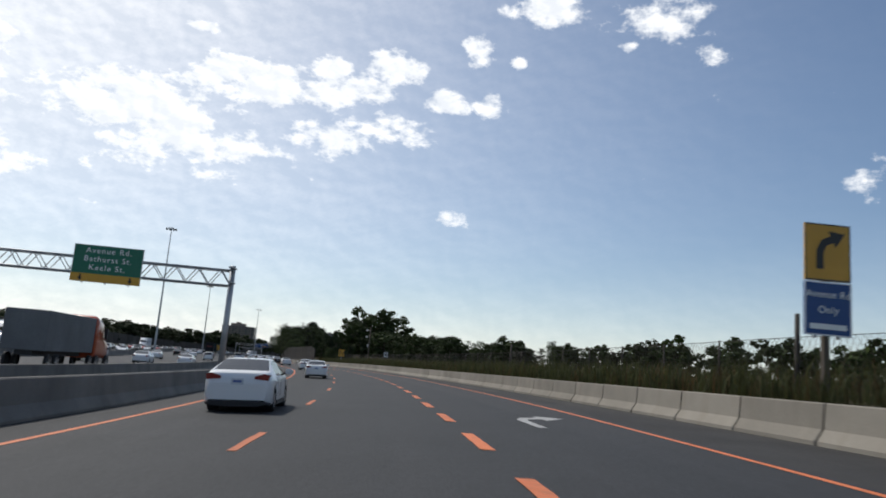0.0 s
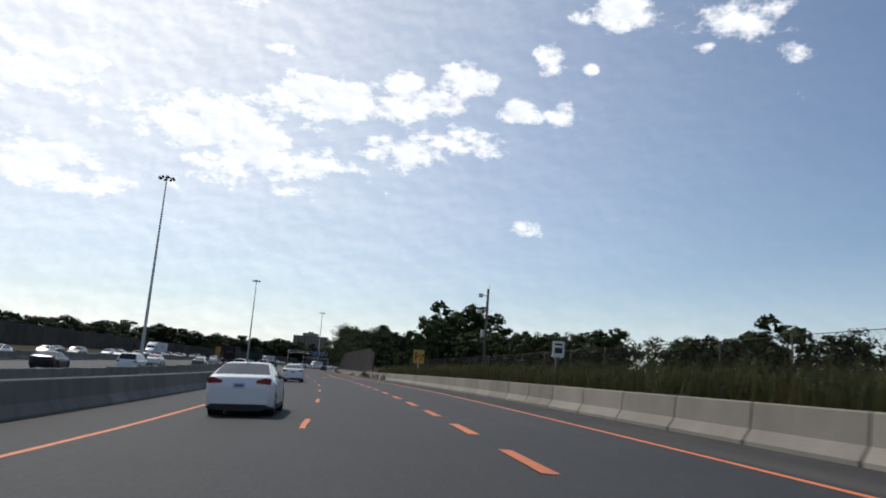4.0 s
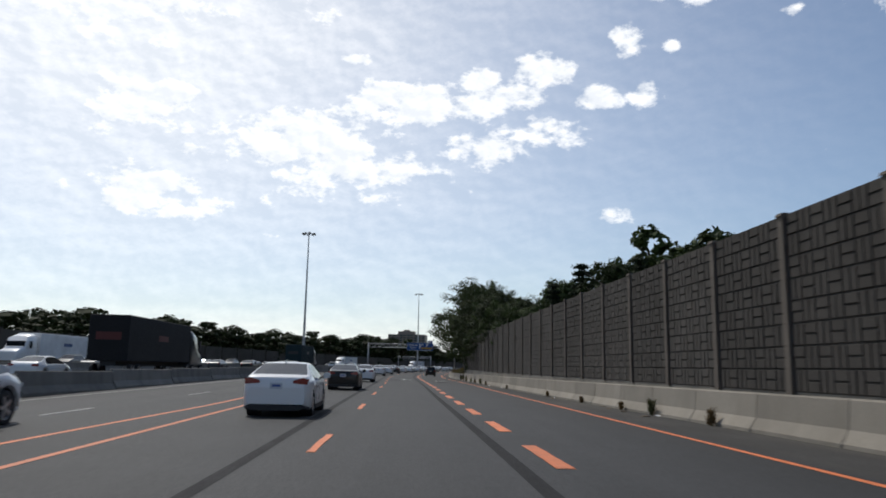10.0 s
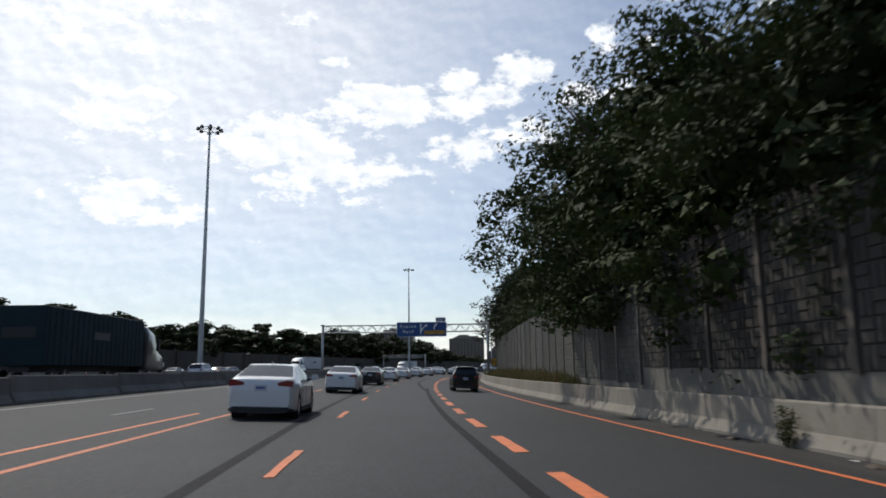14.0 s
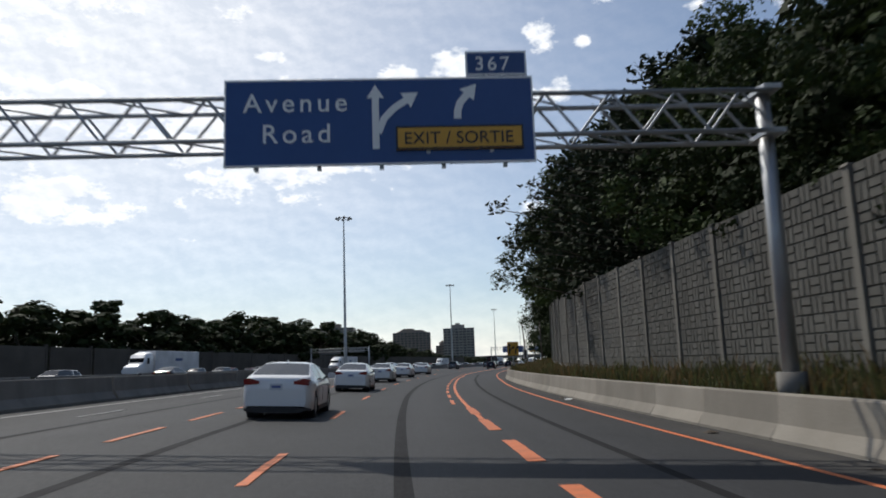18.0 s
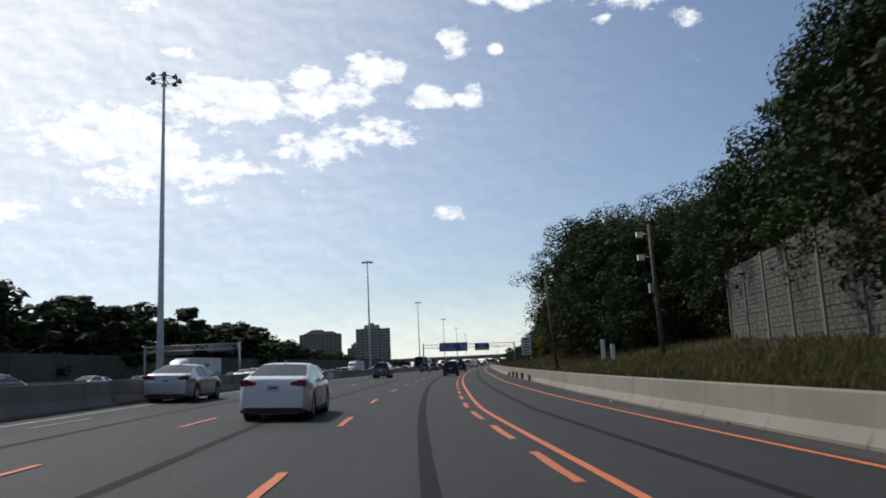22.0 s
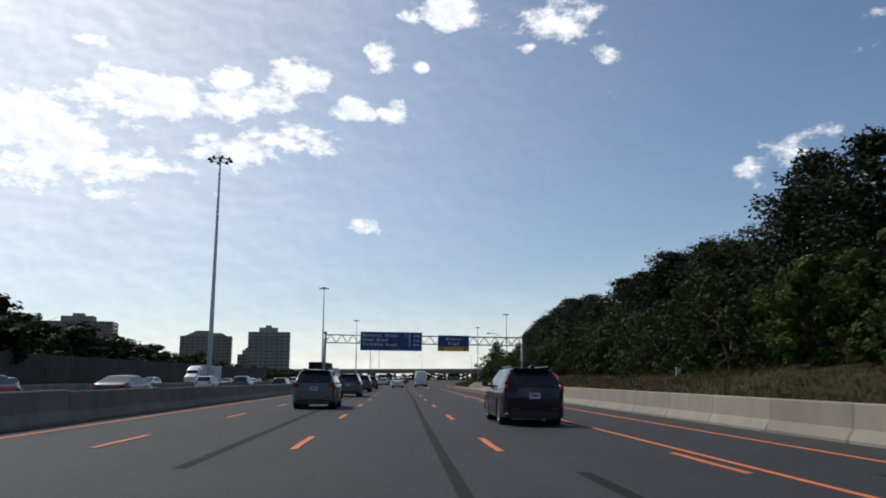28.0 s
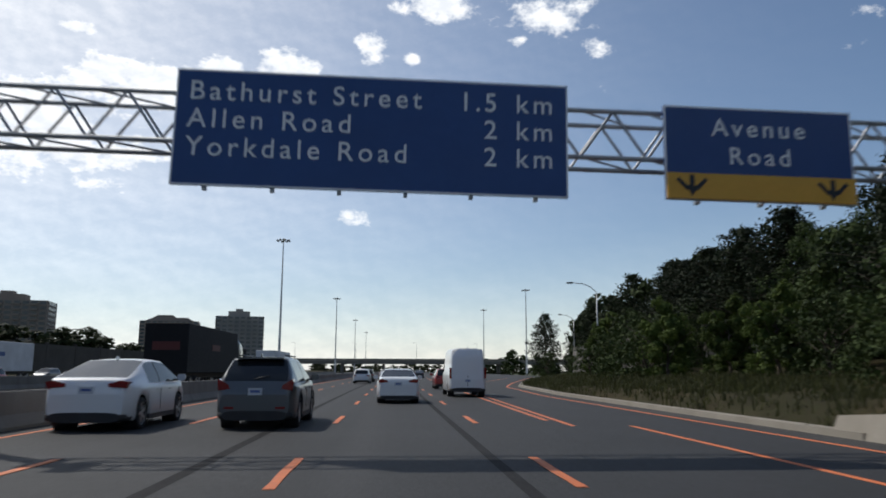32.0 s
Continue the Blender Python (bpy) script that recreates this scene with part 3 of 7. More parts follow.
def tree_proto(seed, height, width, leafmat, leaves=32, size=0.26, clumps=54, low=0.12, fat=1.0):
    """Broadleaf: a trunk with limbs and a crown of leaf clumps with gaps."""
    rng = np.random.default_rng(seed)
    ob = thing("tree", pose(0, 0, 0), "broadleaf tree in dark green late-summer leaf", "tree", kind="")
    part("trunk", make_trunk(rng, height * 0.72, height * 0.018 + 0.05, 9, width * 0.38), BARK, ob)
    cs, inner = [], []
    lobes = max(12, clumps // 6)
    for k in range(lobes):
        z = low + (1 - low) * (k + 0.5) / lobes * 0.93
        prof = math.sin(math.pi * min(1, (z - low * 0.6) / (1.02 - low * 0.6)) ** 0.75) ** 0.7
        a = k * 2.39996 + rng.random() * 0.9
        r = width * 0.5 * prof * (0.50 + 0.42 * rng.random())
        c = np.array((math.cos(a) * r, math.sin(a) * r, height * z * (0.95 + 0.08 * rng.random())))
        big = width * (0.13 + 0.06 * rng.random()) * fat
        inner.append((*(c * np.array((0.78, 0.78, 1) if size > 0.15 else (0.66, 0.66, 0.97))), big * (0.98 if size > 0.15 else 0.85)))
        for _ in range(clumps // lobes):
            d = rng.normal(size=3) + np.array((math.cos(a), math.sin(a), 0.35)) * 0.7
            d /= np.linalg.norm(d)
            cs.append((*(c + d * big * np.array((0.85, 0.85, 0.7))), big * (0.38 + 0.2 * rng.random())))
    v, e, f = leaf_cloud(rng, cs, leaves, size)
    v2, _, f2 = leaf_cloud(rng, inner, 40 if size > 0.15 else 190, size * (1.9 if size > 0.15 else 2.4))
    part("crown", (v + v2, [], f + [[q + len(v) for q in g] for g in f2]), leafmat, ob)
    return ob


def pine_proto(seed, height, width, dense=1.0, spruce=False, low=0.14):
    """Conifer: whorls of boughs carrying tufts of needles."""
    rng = np.random.default_rng(seed)
    ob = thing("pine_tree", pose(0, 0, 0), "tall dark green pine tree with ragged boughs", "tree")
    bm = bmesh.new()
    tube(bm, (0, 0, -0.6), (0, 0, height * 0.97), height * 0.016 + 0.05, 0.03, 7, False)
    cs = []
    levels = 14 if spruce else int(17 * dense)
    for k in range(levels):
        t = (k + 0.4) / levels
        z = height * (low + (0.98 - low) * t)
        reach = width * 0.5 * ((1 - t) ** 0.7 * (0.72 + 0.5 * rng.random()) if spruce else (1 - t ** 2.2) * (0.65 + 0.5 * rng.random())) + 0.25
        boughs = 6 if t < 0.75 else 4
        for b in range(boughs):
            a = b * 2 * math.pi / boughs + k * 1.1 + rng.random() * 0.5
            rr = reach * ((0.5 if spruce else 0.65) + 0.5 * rng.random())
            up = -0.12 * rr if spruce else 0.22 * rr
            tube(bm, (0, 0, z), (math.cos(a) * rr, math.sin(a) * rr, z + up), 0.05, 0.015, 4, False)
            for q in (0.3, 0.5, 0.68, 0.85, 1.0) if spruce else (0.45, 0.72, 1.0):
                cs.append((math.cos(a) * rr * q, math.sin(a) * rr * q, z + up * q + 0.1, 0.30 + 0.24 * width / 8 + 0.15 * rng.random()))
    part("trunk", bm, BARK, ob)
    cen = np.repeat(np.array(cs), 28, axis=0)
    n = len(cen)
    d = rng.normal(size=(n, 3)) * np.array((1, 1, 0.6)) + np.array((0, 0, 0.0 if spruce else 0.35))
    d = unit(d)
    e = unit(np.cross(d, rng.normal(size=(n, 3))))
    c = cen[:, :3] + rng.normal(size=(n, 3)) * cen[:, 3:4] * np.array((0.42, 0.42, 0.16 if spruce else 0.24))
    tip = c + d * (0.16 + 0.14 * rng.random((n, 1)))
    verts, _, faces = points3(c - e * 0.07, c + e * 0.07, tip)
    v2, _, f2 = leaf_cloud(rng, [(x * 0.7, y * 0.7, z, r * 0.9) for x, y, z, r in cs[::2]], 12, 0.10)
    part("crown", (verts + v2, [], faces + [[q + len(verts) for q in g] for g in f2]), NEEDLE, ob)
    return ob


TREES = {}


def tree(kind, s, n, height, label="", group="", width=1.0, sink=0.5):
    """A copy of a grown tree, scaled to its height, standing on the land."""
    if 5 < n < 30 and s < 730 and kind[:4] not in ("pine", "spru", "over", "big", "big_", "shru"):
        kind += "_near"
    if kind not in TREES:
        fine = dict(leaves=56, size=0.115, clumps=76) if kind.endswith("_near") else {}
        TREES[kind] = {
            "broad": lambda: tree_proto(3, 10, 8.5, LEAF, **fine), "round": lambda: tree_proto(7, 10, 9.5, LEAF_DARK, **fine),
            "light": lambda: tree_proto(11, 10, 8, LEAF_LIGHT, **fine), "gold": lambda: tree_proto(13, 10, 8.5, LEAF_GOLD, **fine),
            "red": lambda: tree_proto(17, 10, 9, LEAF_RED, **fine), "tall": lambda: tree_proto(19, 10, 6.2, LEAF_DARK, **fine),
            "maple": lambda: tree_proto(41, 10, 8.6, LEAF_DARK, **fine), "maple_b": lambda: tree_proto(43, 10, 7.8, LEAF, **fine),
            "shrub": lambda: tree_proto(23, 10, 12, LEAF, 40, 0.16, 72, low=0.03), "over": lambda: tree_proto(47, 10, 7.6, LEAF_DARK, 100, 0.069, 168, 0.22, 1.05),
            "over_b": lambda: tree_proto(53, 10, 7.2, LEAF, 100, 0.069, 168, 0.22, 1.05), "big": lambda: tree_proto(59, 10, 8.6, LEAF_DARK, 96, 0.070, 174, 0.02, 1.1), "big_b": lambda: tree_proto(61, 10, 7.8, LEAF, 96, 0.070, 174, 0.02, 1.1), "pine": lambda: pine_proto(29, 10, 6.5),
            "pine_b": lambda: pine_proto(31, 10, 7.6, 1.1), "pine_high": lambda: pine_proto(67, 10, 6.8, 1.0, False, 0.34), "pine_high_b": lambda: pine_proto(71, 10, 7.6, 1.0, False, 0.30), "spruce": lambda: pine_proto(37, 10, 5.2, 1.3, True)}[kind.replace("_near", "")]()
        TREES[kind]["spare"] = 1
    rng = random.Random(int(s * 31 + n * 17 + height * 7))
    base = at(s, n, 0)
    base.z = -1.4 if s > 795 else base.z + (hill_at(s, n) if n > 5 else (0.9 if n < -56 else 0.0)) - sink
    f = height / 10
    m = Matrix.Translation(base) @ pose(0, 0, 0, 0, 0, rng.random() * 360)
    p = TREES[kind]
    if p.get("spare"):
        del p["spare"]
        ob = p
    else:
        ob = copy_thing(p, pose(0, 0, 0))
    ob.matrix_basis = m @ Matrix.Diagonal((f * width, f * width * (0.9 + 0.2 * rng.random()), f, 1))
    return tagged(ob, label, "", group)


def crown(kind, s, n, top, label, width=1.0):
    """A roadside tree whose top stands at a height above the lanes."""
    h = (top - hill_at(s, n) + 0.5) * (0.98 if kind[:4] in ("pine", "spru") else 0.92)
    return tree(kind, s, n, h, label, "trees beside the motorway", width)


def tree_belt(rows):
    """The far belt of trees: one joined crown mesh with one mesh of trunks under it."""
    data = {}
    for key, (seed, width) in {"broad": (3, 8.5), "round": (7, 9.5), "tall": (19, 6.2)}.items():
        src = tree_proto(seed, 10, width, LEAF_DARK, 30, 0.26)
        data[key] = {c.name.split(".")[0]: (np.array([v.co[:] for v in c.data.vertices]), [list(f.vertices) for f in c.data.polygons]) for c in src.children}
        for c in list(src.children):
            bpy.data.objects.remove(c)
        bpy.data.objects.remove(src)
    out = {"crown": ([], []), "trunk": ([], [])}
    rng = random.Random(21)
    for kind, s, n, h, wide in rows:
        base = at(s, n, 0)
        base.z = (-1.4 if s > 795 else base.z + 0.9) - 0.5
        f, a = h / 10, rng.random() * 6.283
        ca, sa = math.cos(a) * f * wide, math.sin(a) * f * wide
        m = np.array(((ca, -sa, 0), (sa, ca, 0), (0, 0, f)))
        for name, (verts, faces) in out.items():
            v, fs = data[kind][name]
            k = sum(len(q) for q in verts)
            verts.append(v @ m.T + np.array(base[:]))
            faces.extend([[q + k for q in g] for g in fs])
    belt = part("tree_belt", (np.concatenate(out["crown"][0]).tolist(), [], out["crown"][1]), LEAF_DARK)
    tagged(belt, "continuous dark green belt of trees beyond the express lanes", "trees", kind="stuff")
    part("trunks", (np.concatenate(out["trunk"][0]).tolist(), [], out["trunk"][1]), BARK, belt)


def plant_trees():
    rnd = random.Random(4)
    J = rnd.uniform
    g = "trees beside the motorway"
    # low woodland beyond the chain-link fence
    for k in range(88):
        s = -10 + k * 4.0 + J(-2, 2)
        tree(rnd.choice(("broad", "round", "broad", "shrub")), s + 20, 44 + J(-4, 10), ease(((0, 5), (120, 5.2), (190, 7.2), (240, 8), (300, 9)), s + 20) + J(-1.0, 1.4), "low leafy tree in the woodland behind the chain-link fence", g, 1.25)
    for k in range(20):
        s = 60 + k * 12 + J(-3, 3)
        tree(rnd.choice(("broad", "round", "light")), s, 60 + J(-5, 14), 6.2 + J(-1, 1.6), "leafy woodland tree behind the chain-link fence", g)
    for s, n, h, k in ((338, 52, 22, "round"), (335, 44, 21, "broad"), (346, 60, 19, "broad"), (322, 40, 15, "round"), (305, 34, 14, "broad"), (352, 46, 17, "tall")):
        tree(k, s, n, h, "tall spreading tree standing above the woodland", g, 1.1)
    # behind the noise wall
    for k in range(24):
        s = 207 + k * 4.4 + J(-1.5, 1.5)
        tree(rnd.choice(("broad", "round", "spruce", "tall")), s, 17 + J(-2, 5), ease(((200, 3.6), (240, 5.4), (252, 8.0), (262, 9.2), (290, 9.5), (310, 10.5)), s) + J(-1.0, 1.0), "dark tree rising behind the noise wall", g)
    # crowns that overtop and overhang the wall: place, kind and height of the top above the lanes
    for k in range(16):
        s = 268 + k * 6.0
        far = s > 332
        crown(("over", "over_b", "over", "big_b")[k % 4], s, (12.4 if far else 9.6) + J(-0.3, 0.6), ease(((268, 7.0), (276, 8.6), (292, 10.6), (300, 11.9), (308, 13.4), (316, 15.0), (324, 16.2), (330, 17), (334, 12.8), (359, 12.5)), s) + J(-0.4, 0.3),
              "big leafy tree leaning over the noise wall", 1.05 if far else 1.25)
    for s, n, top, k in ((364.5, 12.8, 12.4, "over"), (370, 12.6, 12.8, "over_b"), (376, 12.4, 12.3, "over"), (382, 12.3, 13.8, "over_b"), (388, 12.3, 14.9, "over"), (394, 12.6, 16.0, "over_b"), (399, 12.6, 17.0, "pine_high"), (405, 12.6, 17.6, "pine"),
                         (411, 12.5, 18.6, "pine_b"), (417, 12.6, 19.3, "pine_high_b"), (423, 13, 20.6, "over"), (429, 13, 21.0, "over_b"), (435, 13.4, 20.2, "over"), (441, 13.8, 20.2, "over_b"), (447, 14, 19.8, "pine_high"),
                         (453, 14.6, 19.0, "over"), (459, 15.4, 17.6, "big"), (465, 16.4, 16.8, "over"), (471, 17.6, 16.0, "over_b"), (478, 18.6, 15.8, "pine_b"), (484, 19.6, 14.8, "big_b"),
                         (404, 20, 18, "pine"), (418, 20, 22, "big"), (432, 20, 23.5, "pine_high"), (446, 21, 23.5, "big_b"), (460, 22, 21.5, "pine")):
        crown(k, s, n, top, "tall dark pine standing behind the noise wall" if "pine" in k else "leafy tree standing behind the noise wall", 1.15)
    crown("red", 461.6, 14.4, 12.6, "tree with reddening leaves behind the noise wall", 0.8)
    # the big rounded maples and the pines past the end of the wall
    for s, n, top, k in ((487, 18.5, 13.6, "big"), (493, 14.8, 12.6, "big_b"), (500, 13.6, 14.8, "big"), (507, 13.4, 16.4, "big_b"), (514, 13.6, 16.8, "big"), (521, 14.2, 15.8, "big_b"), (528, 15.0, 14.4, "big"), (503, 22, 17.5, "big_b"), (517, 22, 19, "big"),
                         (535, 17.4, 15.4, "big_b"), (542, 18, 16.4, "pine_b"), (548, 18.2, 17.2, "pine"), (554, 18.2, 17.2, "pine_b"), (560, 19.2, 15.8, "pine"), (567, 19, 14.2, "pine_b"), (572, 17.2, 16.6, "spruce"),
                         (582, 18, 13.6, "pine"), (589, 18, 12.5, "pine_b"), (596, 18, 12.0, "big_b"), (603, 18.5, 12.0, "pine"), (610, 18, 12.4, "pine_b"), (617, 18, 11.6, "pine"), (624, 18.5, 12.0, "pine_b"),
                         (631, 18.5, 11.2, "big"), (638, 18.5, 10.4, "pine"), (645, 18.5, 11.9, "pine_b"), (652, 19, 12.9, "pine"), (659, 19, 12.2, "pine_b"), (666, 19.5, 11.0, "big_b"), (673, 20, 12.3, "pine"), (680, 20.5, 12.3, "pine_b"),
                         (687, 21, 12.0, "pine"), (694, 22, 12.0, "pine_b"), (701, 24, 13.0, "pine"), (709, 27, 14.2, "pine_b"), (717, 30, 14.0, "pine"),
                         (586, 26, 17.5, "pine_b"), (600, 26, 18.5, "pine"), (614, 26, 15.8, "big"), (628, 26, 15.4, "pine_b"), (642, 27, 15.4, "pine"), (656, 27, 13.2, "big_b"), (670, 27, 15.6, "pine_b"), (684, 27, 13.8, "pine")):
        crown(k, s, n, top, {"spruce": "narrow dark spruce on the grass bank", "big": "big rounded maple on the grass bank", "big_b": "big dense maple on the grass bank"}.get(k, "tall ragged pine on the grass bank"), 1.2)
    crown("gold", 566, 13.8, 9.3, "yellowing tree on the dry grass bank", 0.85)
    crown("light", 559.5, 14.4, 7.6, "fresh green leafy tree on the bank", 0.9)
    for k in range(46):
        s = 500 + k * 4.6 + J(-1, 1)
        if 555 < s < 573:       # open dry grass round the yellowing tree
            continue
        tree(rnd.choice(("shrub", "light", "shrub", "broad") if s < 620 else ("light", "light", "shrub", "broad")), s, (16.4 if 541 < s < 556 else 15.0) + max(0, s - 650) * 0.12 + J(-1.6, 1.2), 5.0 + J(-1, 1.8), "bushy green shrub at the foot of the pines", g)
        if 530 < s < 700:
            tree("shrub", s + 2, 23.5 + max(0, s - 650) * 0.12 + J(-1.6, 1.2), 6.0 + J(-1, 1.0), "dense shrub filling the gaps between the pines", g)
    for k in range(15):
        s = 706 + k * 8 + J(-2, 2)
        tree(rnd.choice(("pine", "broad", "pine_b", "round")), s, max(30, ease(EDGE_R, s) + 9) + J(-2, 4), 12.5 + J(-1.5, 2), "dark tree past the exit ramp", g)
    for k in range(22):
        s = 644 + k * 4.2 + J(-1, 1)
        if s > 703:
            continue
        tree(rnd.choice(("shrub", "light", "shrub")), s, ease(EDGE_R, s) + 8.5 + J(-1.2, 2.5), 4.2 + J(-1, 1.2), "bushy green shrub beside the exit ramp", g)
    crown("pine", 760, 21.2, 12.0, "lone ragged pine beside the curving ramp", 0.9)
    tree("shrub", 755, 20.6, 4.6, "dark rounded bush beside the curving ramp", g)
    tree("light", 735, 26, 8.5, "leafy tree above the retaining wall", g)
    # far side of the express lanes
    belt = []
    for k in range(130):
        s = 40 + k * 7.3 + J(-4, 4)
        h = (ease(((40, 7.5), (300, 8.0), (330, 8.8), (360, 11.2), (410, 12.8), (450, 11.5), (490, 13.8), (520, 12.6), (560, 15.8), (590, 16.2), (620, 14.4), (680, 14.0), (705, 11), (760, 8.6), (1000, 8)), s) + J(-1.8, 0.8)) * 1.0
        belt.append((rnd.choice(("broad", "round", "tall", "broad", "round")), s, -66 - J(0, 12), h, 1.7))
    for k in range(24):
        s = 560 + k * 22 + J(-6, 6)
        belt.append((rnd.choice(("broad", "round", "tall")), s, -92 - J(0, 30), (9.5 if s < 660 else 7) + J(-2, 2), 1.7))
    for k in range(44):        # beyond the overpass
        belt.append((rnd.choice(("broad", "round", "tall")), 1050 + J(0, 160), -150 + k * 6.4, 7.5 + J(-1.5, 1.5), 1.8))
    tree_belt(belt)
    for k in range(9):
        s = 930 + k * 30
        tree(rnd.choice(("broad", "round")), s, 40 + J(0, 40), 10 + J(-2, 2), "far rounded tree near the overpass", g, 1.3)


plant_trees()

# ================= concrete barriers =================
def barrier_mesh(name, length, height, material, two_sided=False, seed=1):
    """A precast length with the sloped safety profile, chamfered ends; its traffic face looks to -x."""
    h = height
    face = [(-0.30, 0.0), (-0.30, 0.075), (-0.13, 0.33), (-0.085, h - 0.03), (-0.06, h)]
    back = [(0.06, h), (0.085, h - 0.03), (0.13, 0.33), (0.30, 0.075), (0.30, 0.0)] if two_sided else [(0.12, h), (0.14, h - 0.03), (0.14, 0.0)]
    out = face + back
    bm = bmesh.new()
    rng = random.Random(seed)
    n = len(out)
    ys = (-length / 2 + 0.012, -length / 2 + 0.045, -length / 6, length / 6, length / 2 - 0.045, length / 2 - 0.012)
    rings = []
    for k, y in enumerate(ys):
        q = 0.93 if k in (0, len(ys) - 1) else 1.0
        rings.append([bm.verts.new((x * q + rng.uniform(-.004, .004), y, z * (1.0 if q == 1 else 0.992) - (0.03 if z == 0 else 0))) for x, z in out])
    for a, b in zip(rings, rings[1:]):
        for k in range(n):
            bm.faces.new((a[k], b[k], b[(k + 1) % n], a[(k + 1) % n]))
    bm.faces.new(rings[0]), bm.faces.new(rings[-1][::-1])
    me = bpy.data.meshes.new(name)
    bm.to_mesh(me)
    bm.free()
    me.materials.append(material)
    return me


def along(fn, s0, s1, pitch, name, meshes, parent, flip=False, z=0.0):
    s, k = s0 + pitch / 2, 0
    while s < s1:
        a, b = at(s - pitch / 2, fn(s - pitch / 2), z), at(s + pitch / 2, fn(s + pitch / 2), z)
        d = b - a
        yaw = math.atan2(-d.x, d.y)
        m = Matrix.Translation((a + b) / 2) @ pose(0, 0, 0, math.degrees(math.asin(d.z / d.length)), 0, math.degrees(yaw) + (180 if flip else 0))
        share(name, meshes[k % len(meshes)], parent, m)
        s, k = s + pitch, k + 1


def holder(name, label, category, kind="structure"):
    return thing(name, pose(0, 0, 0), label, category, kind=kind)


PITCH = 3.55
right_bar = holder("barrier_right", "pale concrete safety barrier along the shoulder, stained and scuffed", "barrier")
MB = [barrier_mesh("segment", PITCH, 0.9, CONCRETE, seed=k) for k in (1, 2, 3)]
along(bar_r, -70, 636, PITCH, "segment", MB, right_bar)
# sloping end of the barrier before the exit ramp
bm = bmesh.new()
for k in range(6):
    y0, h0, h1 = k * 1.1, 0.9 - 0.07 * k * 1.1, 0.9 - 0.07 * (k + 1) * 1.1
    vs = [bm.verts.new(c) for c in ((-.30, y0, -.03), (-.08, y0, h0), (.12, y0, h0), (.16, y0, -.03), (-.30, y0 + 1.1, -.03), (-.08, y0 + 1.1, h1), (.12, y0 + 1.1, h1), (.16, y0 + 1.1, -.03))]
    for f in ((0, 1, 5, 4), (1, 2, 6, 5), (2, 3, 7, 6)):
        bm.faces.new([vs[q] for q in f])
    if k == 5:
        bm.faces.new([vs[q] for q in (4, 5, 6, 7)])
share("sloped_end", part("sloped_end", bm, CONCRETE).data, right_bar, stand(636.5, 3.8))
bpy.data.objects.remove(bpy.data.objects["sloped_end"])
left_near = holder("barrier_left", "weathered grey concrete barrier between the ramp and the lanes", "barrier")
MO = [barrier_mesh("segment", 4.0, 0.86, CONCRETE_OLD, True, k) for k in (4, 5)]
along(lambda s: ease(((-120, -9.6), (80, -9.4), (140, -9.2), (172, -9.0)), s), -70, 170, 4.0, "segment", MO, left_near, True)
left_far = holder("barrier_median", "long grey concrete barrier beside the express lanes", "barrier")
along(bar_l, -70, 900, 8.0, "segment", [barrier_mesh("segment", 8.0, 0.86, CONCRETE_OLD, True, 6)], left_far, True)
ex_bar = holder("barrier_express", "low concrete barrier between the two express directions", "barrier")
along(lambda s: -31.0 if s > 300 else -33.5, -60, 900, 16.0, "segment", [barrier_mesh("segment", 16.0, 0.9, CONCRETE_OLD, True, 7)], ex_bar, True)


# ================= noise walls =================
def panel_mesh(name, width, height, seed, material):
    """A precast panel whose face carries interlocked rectangular blocks in relief."""
    rng = random.Random(seed)
    bm = bmesh.new()
    box(bm, -0.06, 0.09, -width / 2, width / 2, 0, height)
    cell = 0.47
    nx, nz = int(round(width / cell)), max(1, int(round(height / cell)))
    cw, ch = (width - 0.1) / nx, height / nz
    g = 0.017

    def block(y0, y1, z0, z1):
        d = 0.03 + rng.random() * 0.012
        b = 0.012
        lo = [(-0.06, y0, z0), (-0.06, y1, z0), (-0.06, y1, z1), (-0.06, y0, z1)]
        hi = [(-0.06 - d, y0 + b, z0 + b), (-0.06 - d, y1 - b, z0 + b), (-0.06 - d, y1 - b, z1 - b), (-0.06 - d, y0 + b, z1 - b)]
        a, c = [bm.verts.new(q) for q in lo], [bm.verts.new(q) for q in hi]
        for k in range(4):
            bm.faces.new((a[k], c[k], c[(k + 1) % 4], a[(k + 1) % 4]))
        bm.faces.new(c[::-1])

    for i in range(nx):
        for j in range(nz):
            y, z = -width / 2 + 0.05 + i * cw, j * ch
            if (i + j) % 2:
                for k in range(2):
                    block(y + g, y + cw - g, z + k * ch / 2 + g, z + (k + 1) * ch / 2 - g)
            else:
                for k in range(2):
                    block(y + k * cw / 2 + g, y + (k + 1) * cw / 2 - g, z + g, z + ch - g)
    me = bpy.data.meshes.new(name)
    bm.to_mesh(me)
    bm.free()
    me.materials.append(material)
    return me


def post_mesh(height, material):
    bm = bmesh.new()
    prism(bm, [(-0.16, 0), (0.14, 0), (0.14, height), (-0.16, height)], -0.11, 0.11)
    prism(bm, [(-0.20, height), (0.18, height), (0.15, height + 0.07), (-0.17, height + 0.07)], -0.14, 0.14)
    me = bpy.data.meshes.new("post")
    bm.to_mesh(me)
    bm.free()
    me.materials.append(material)
    return me


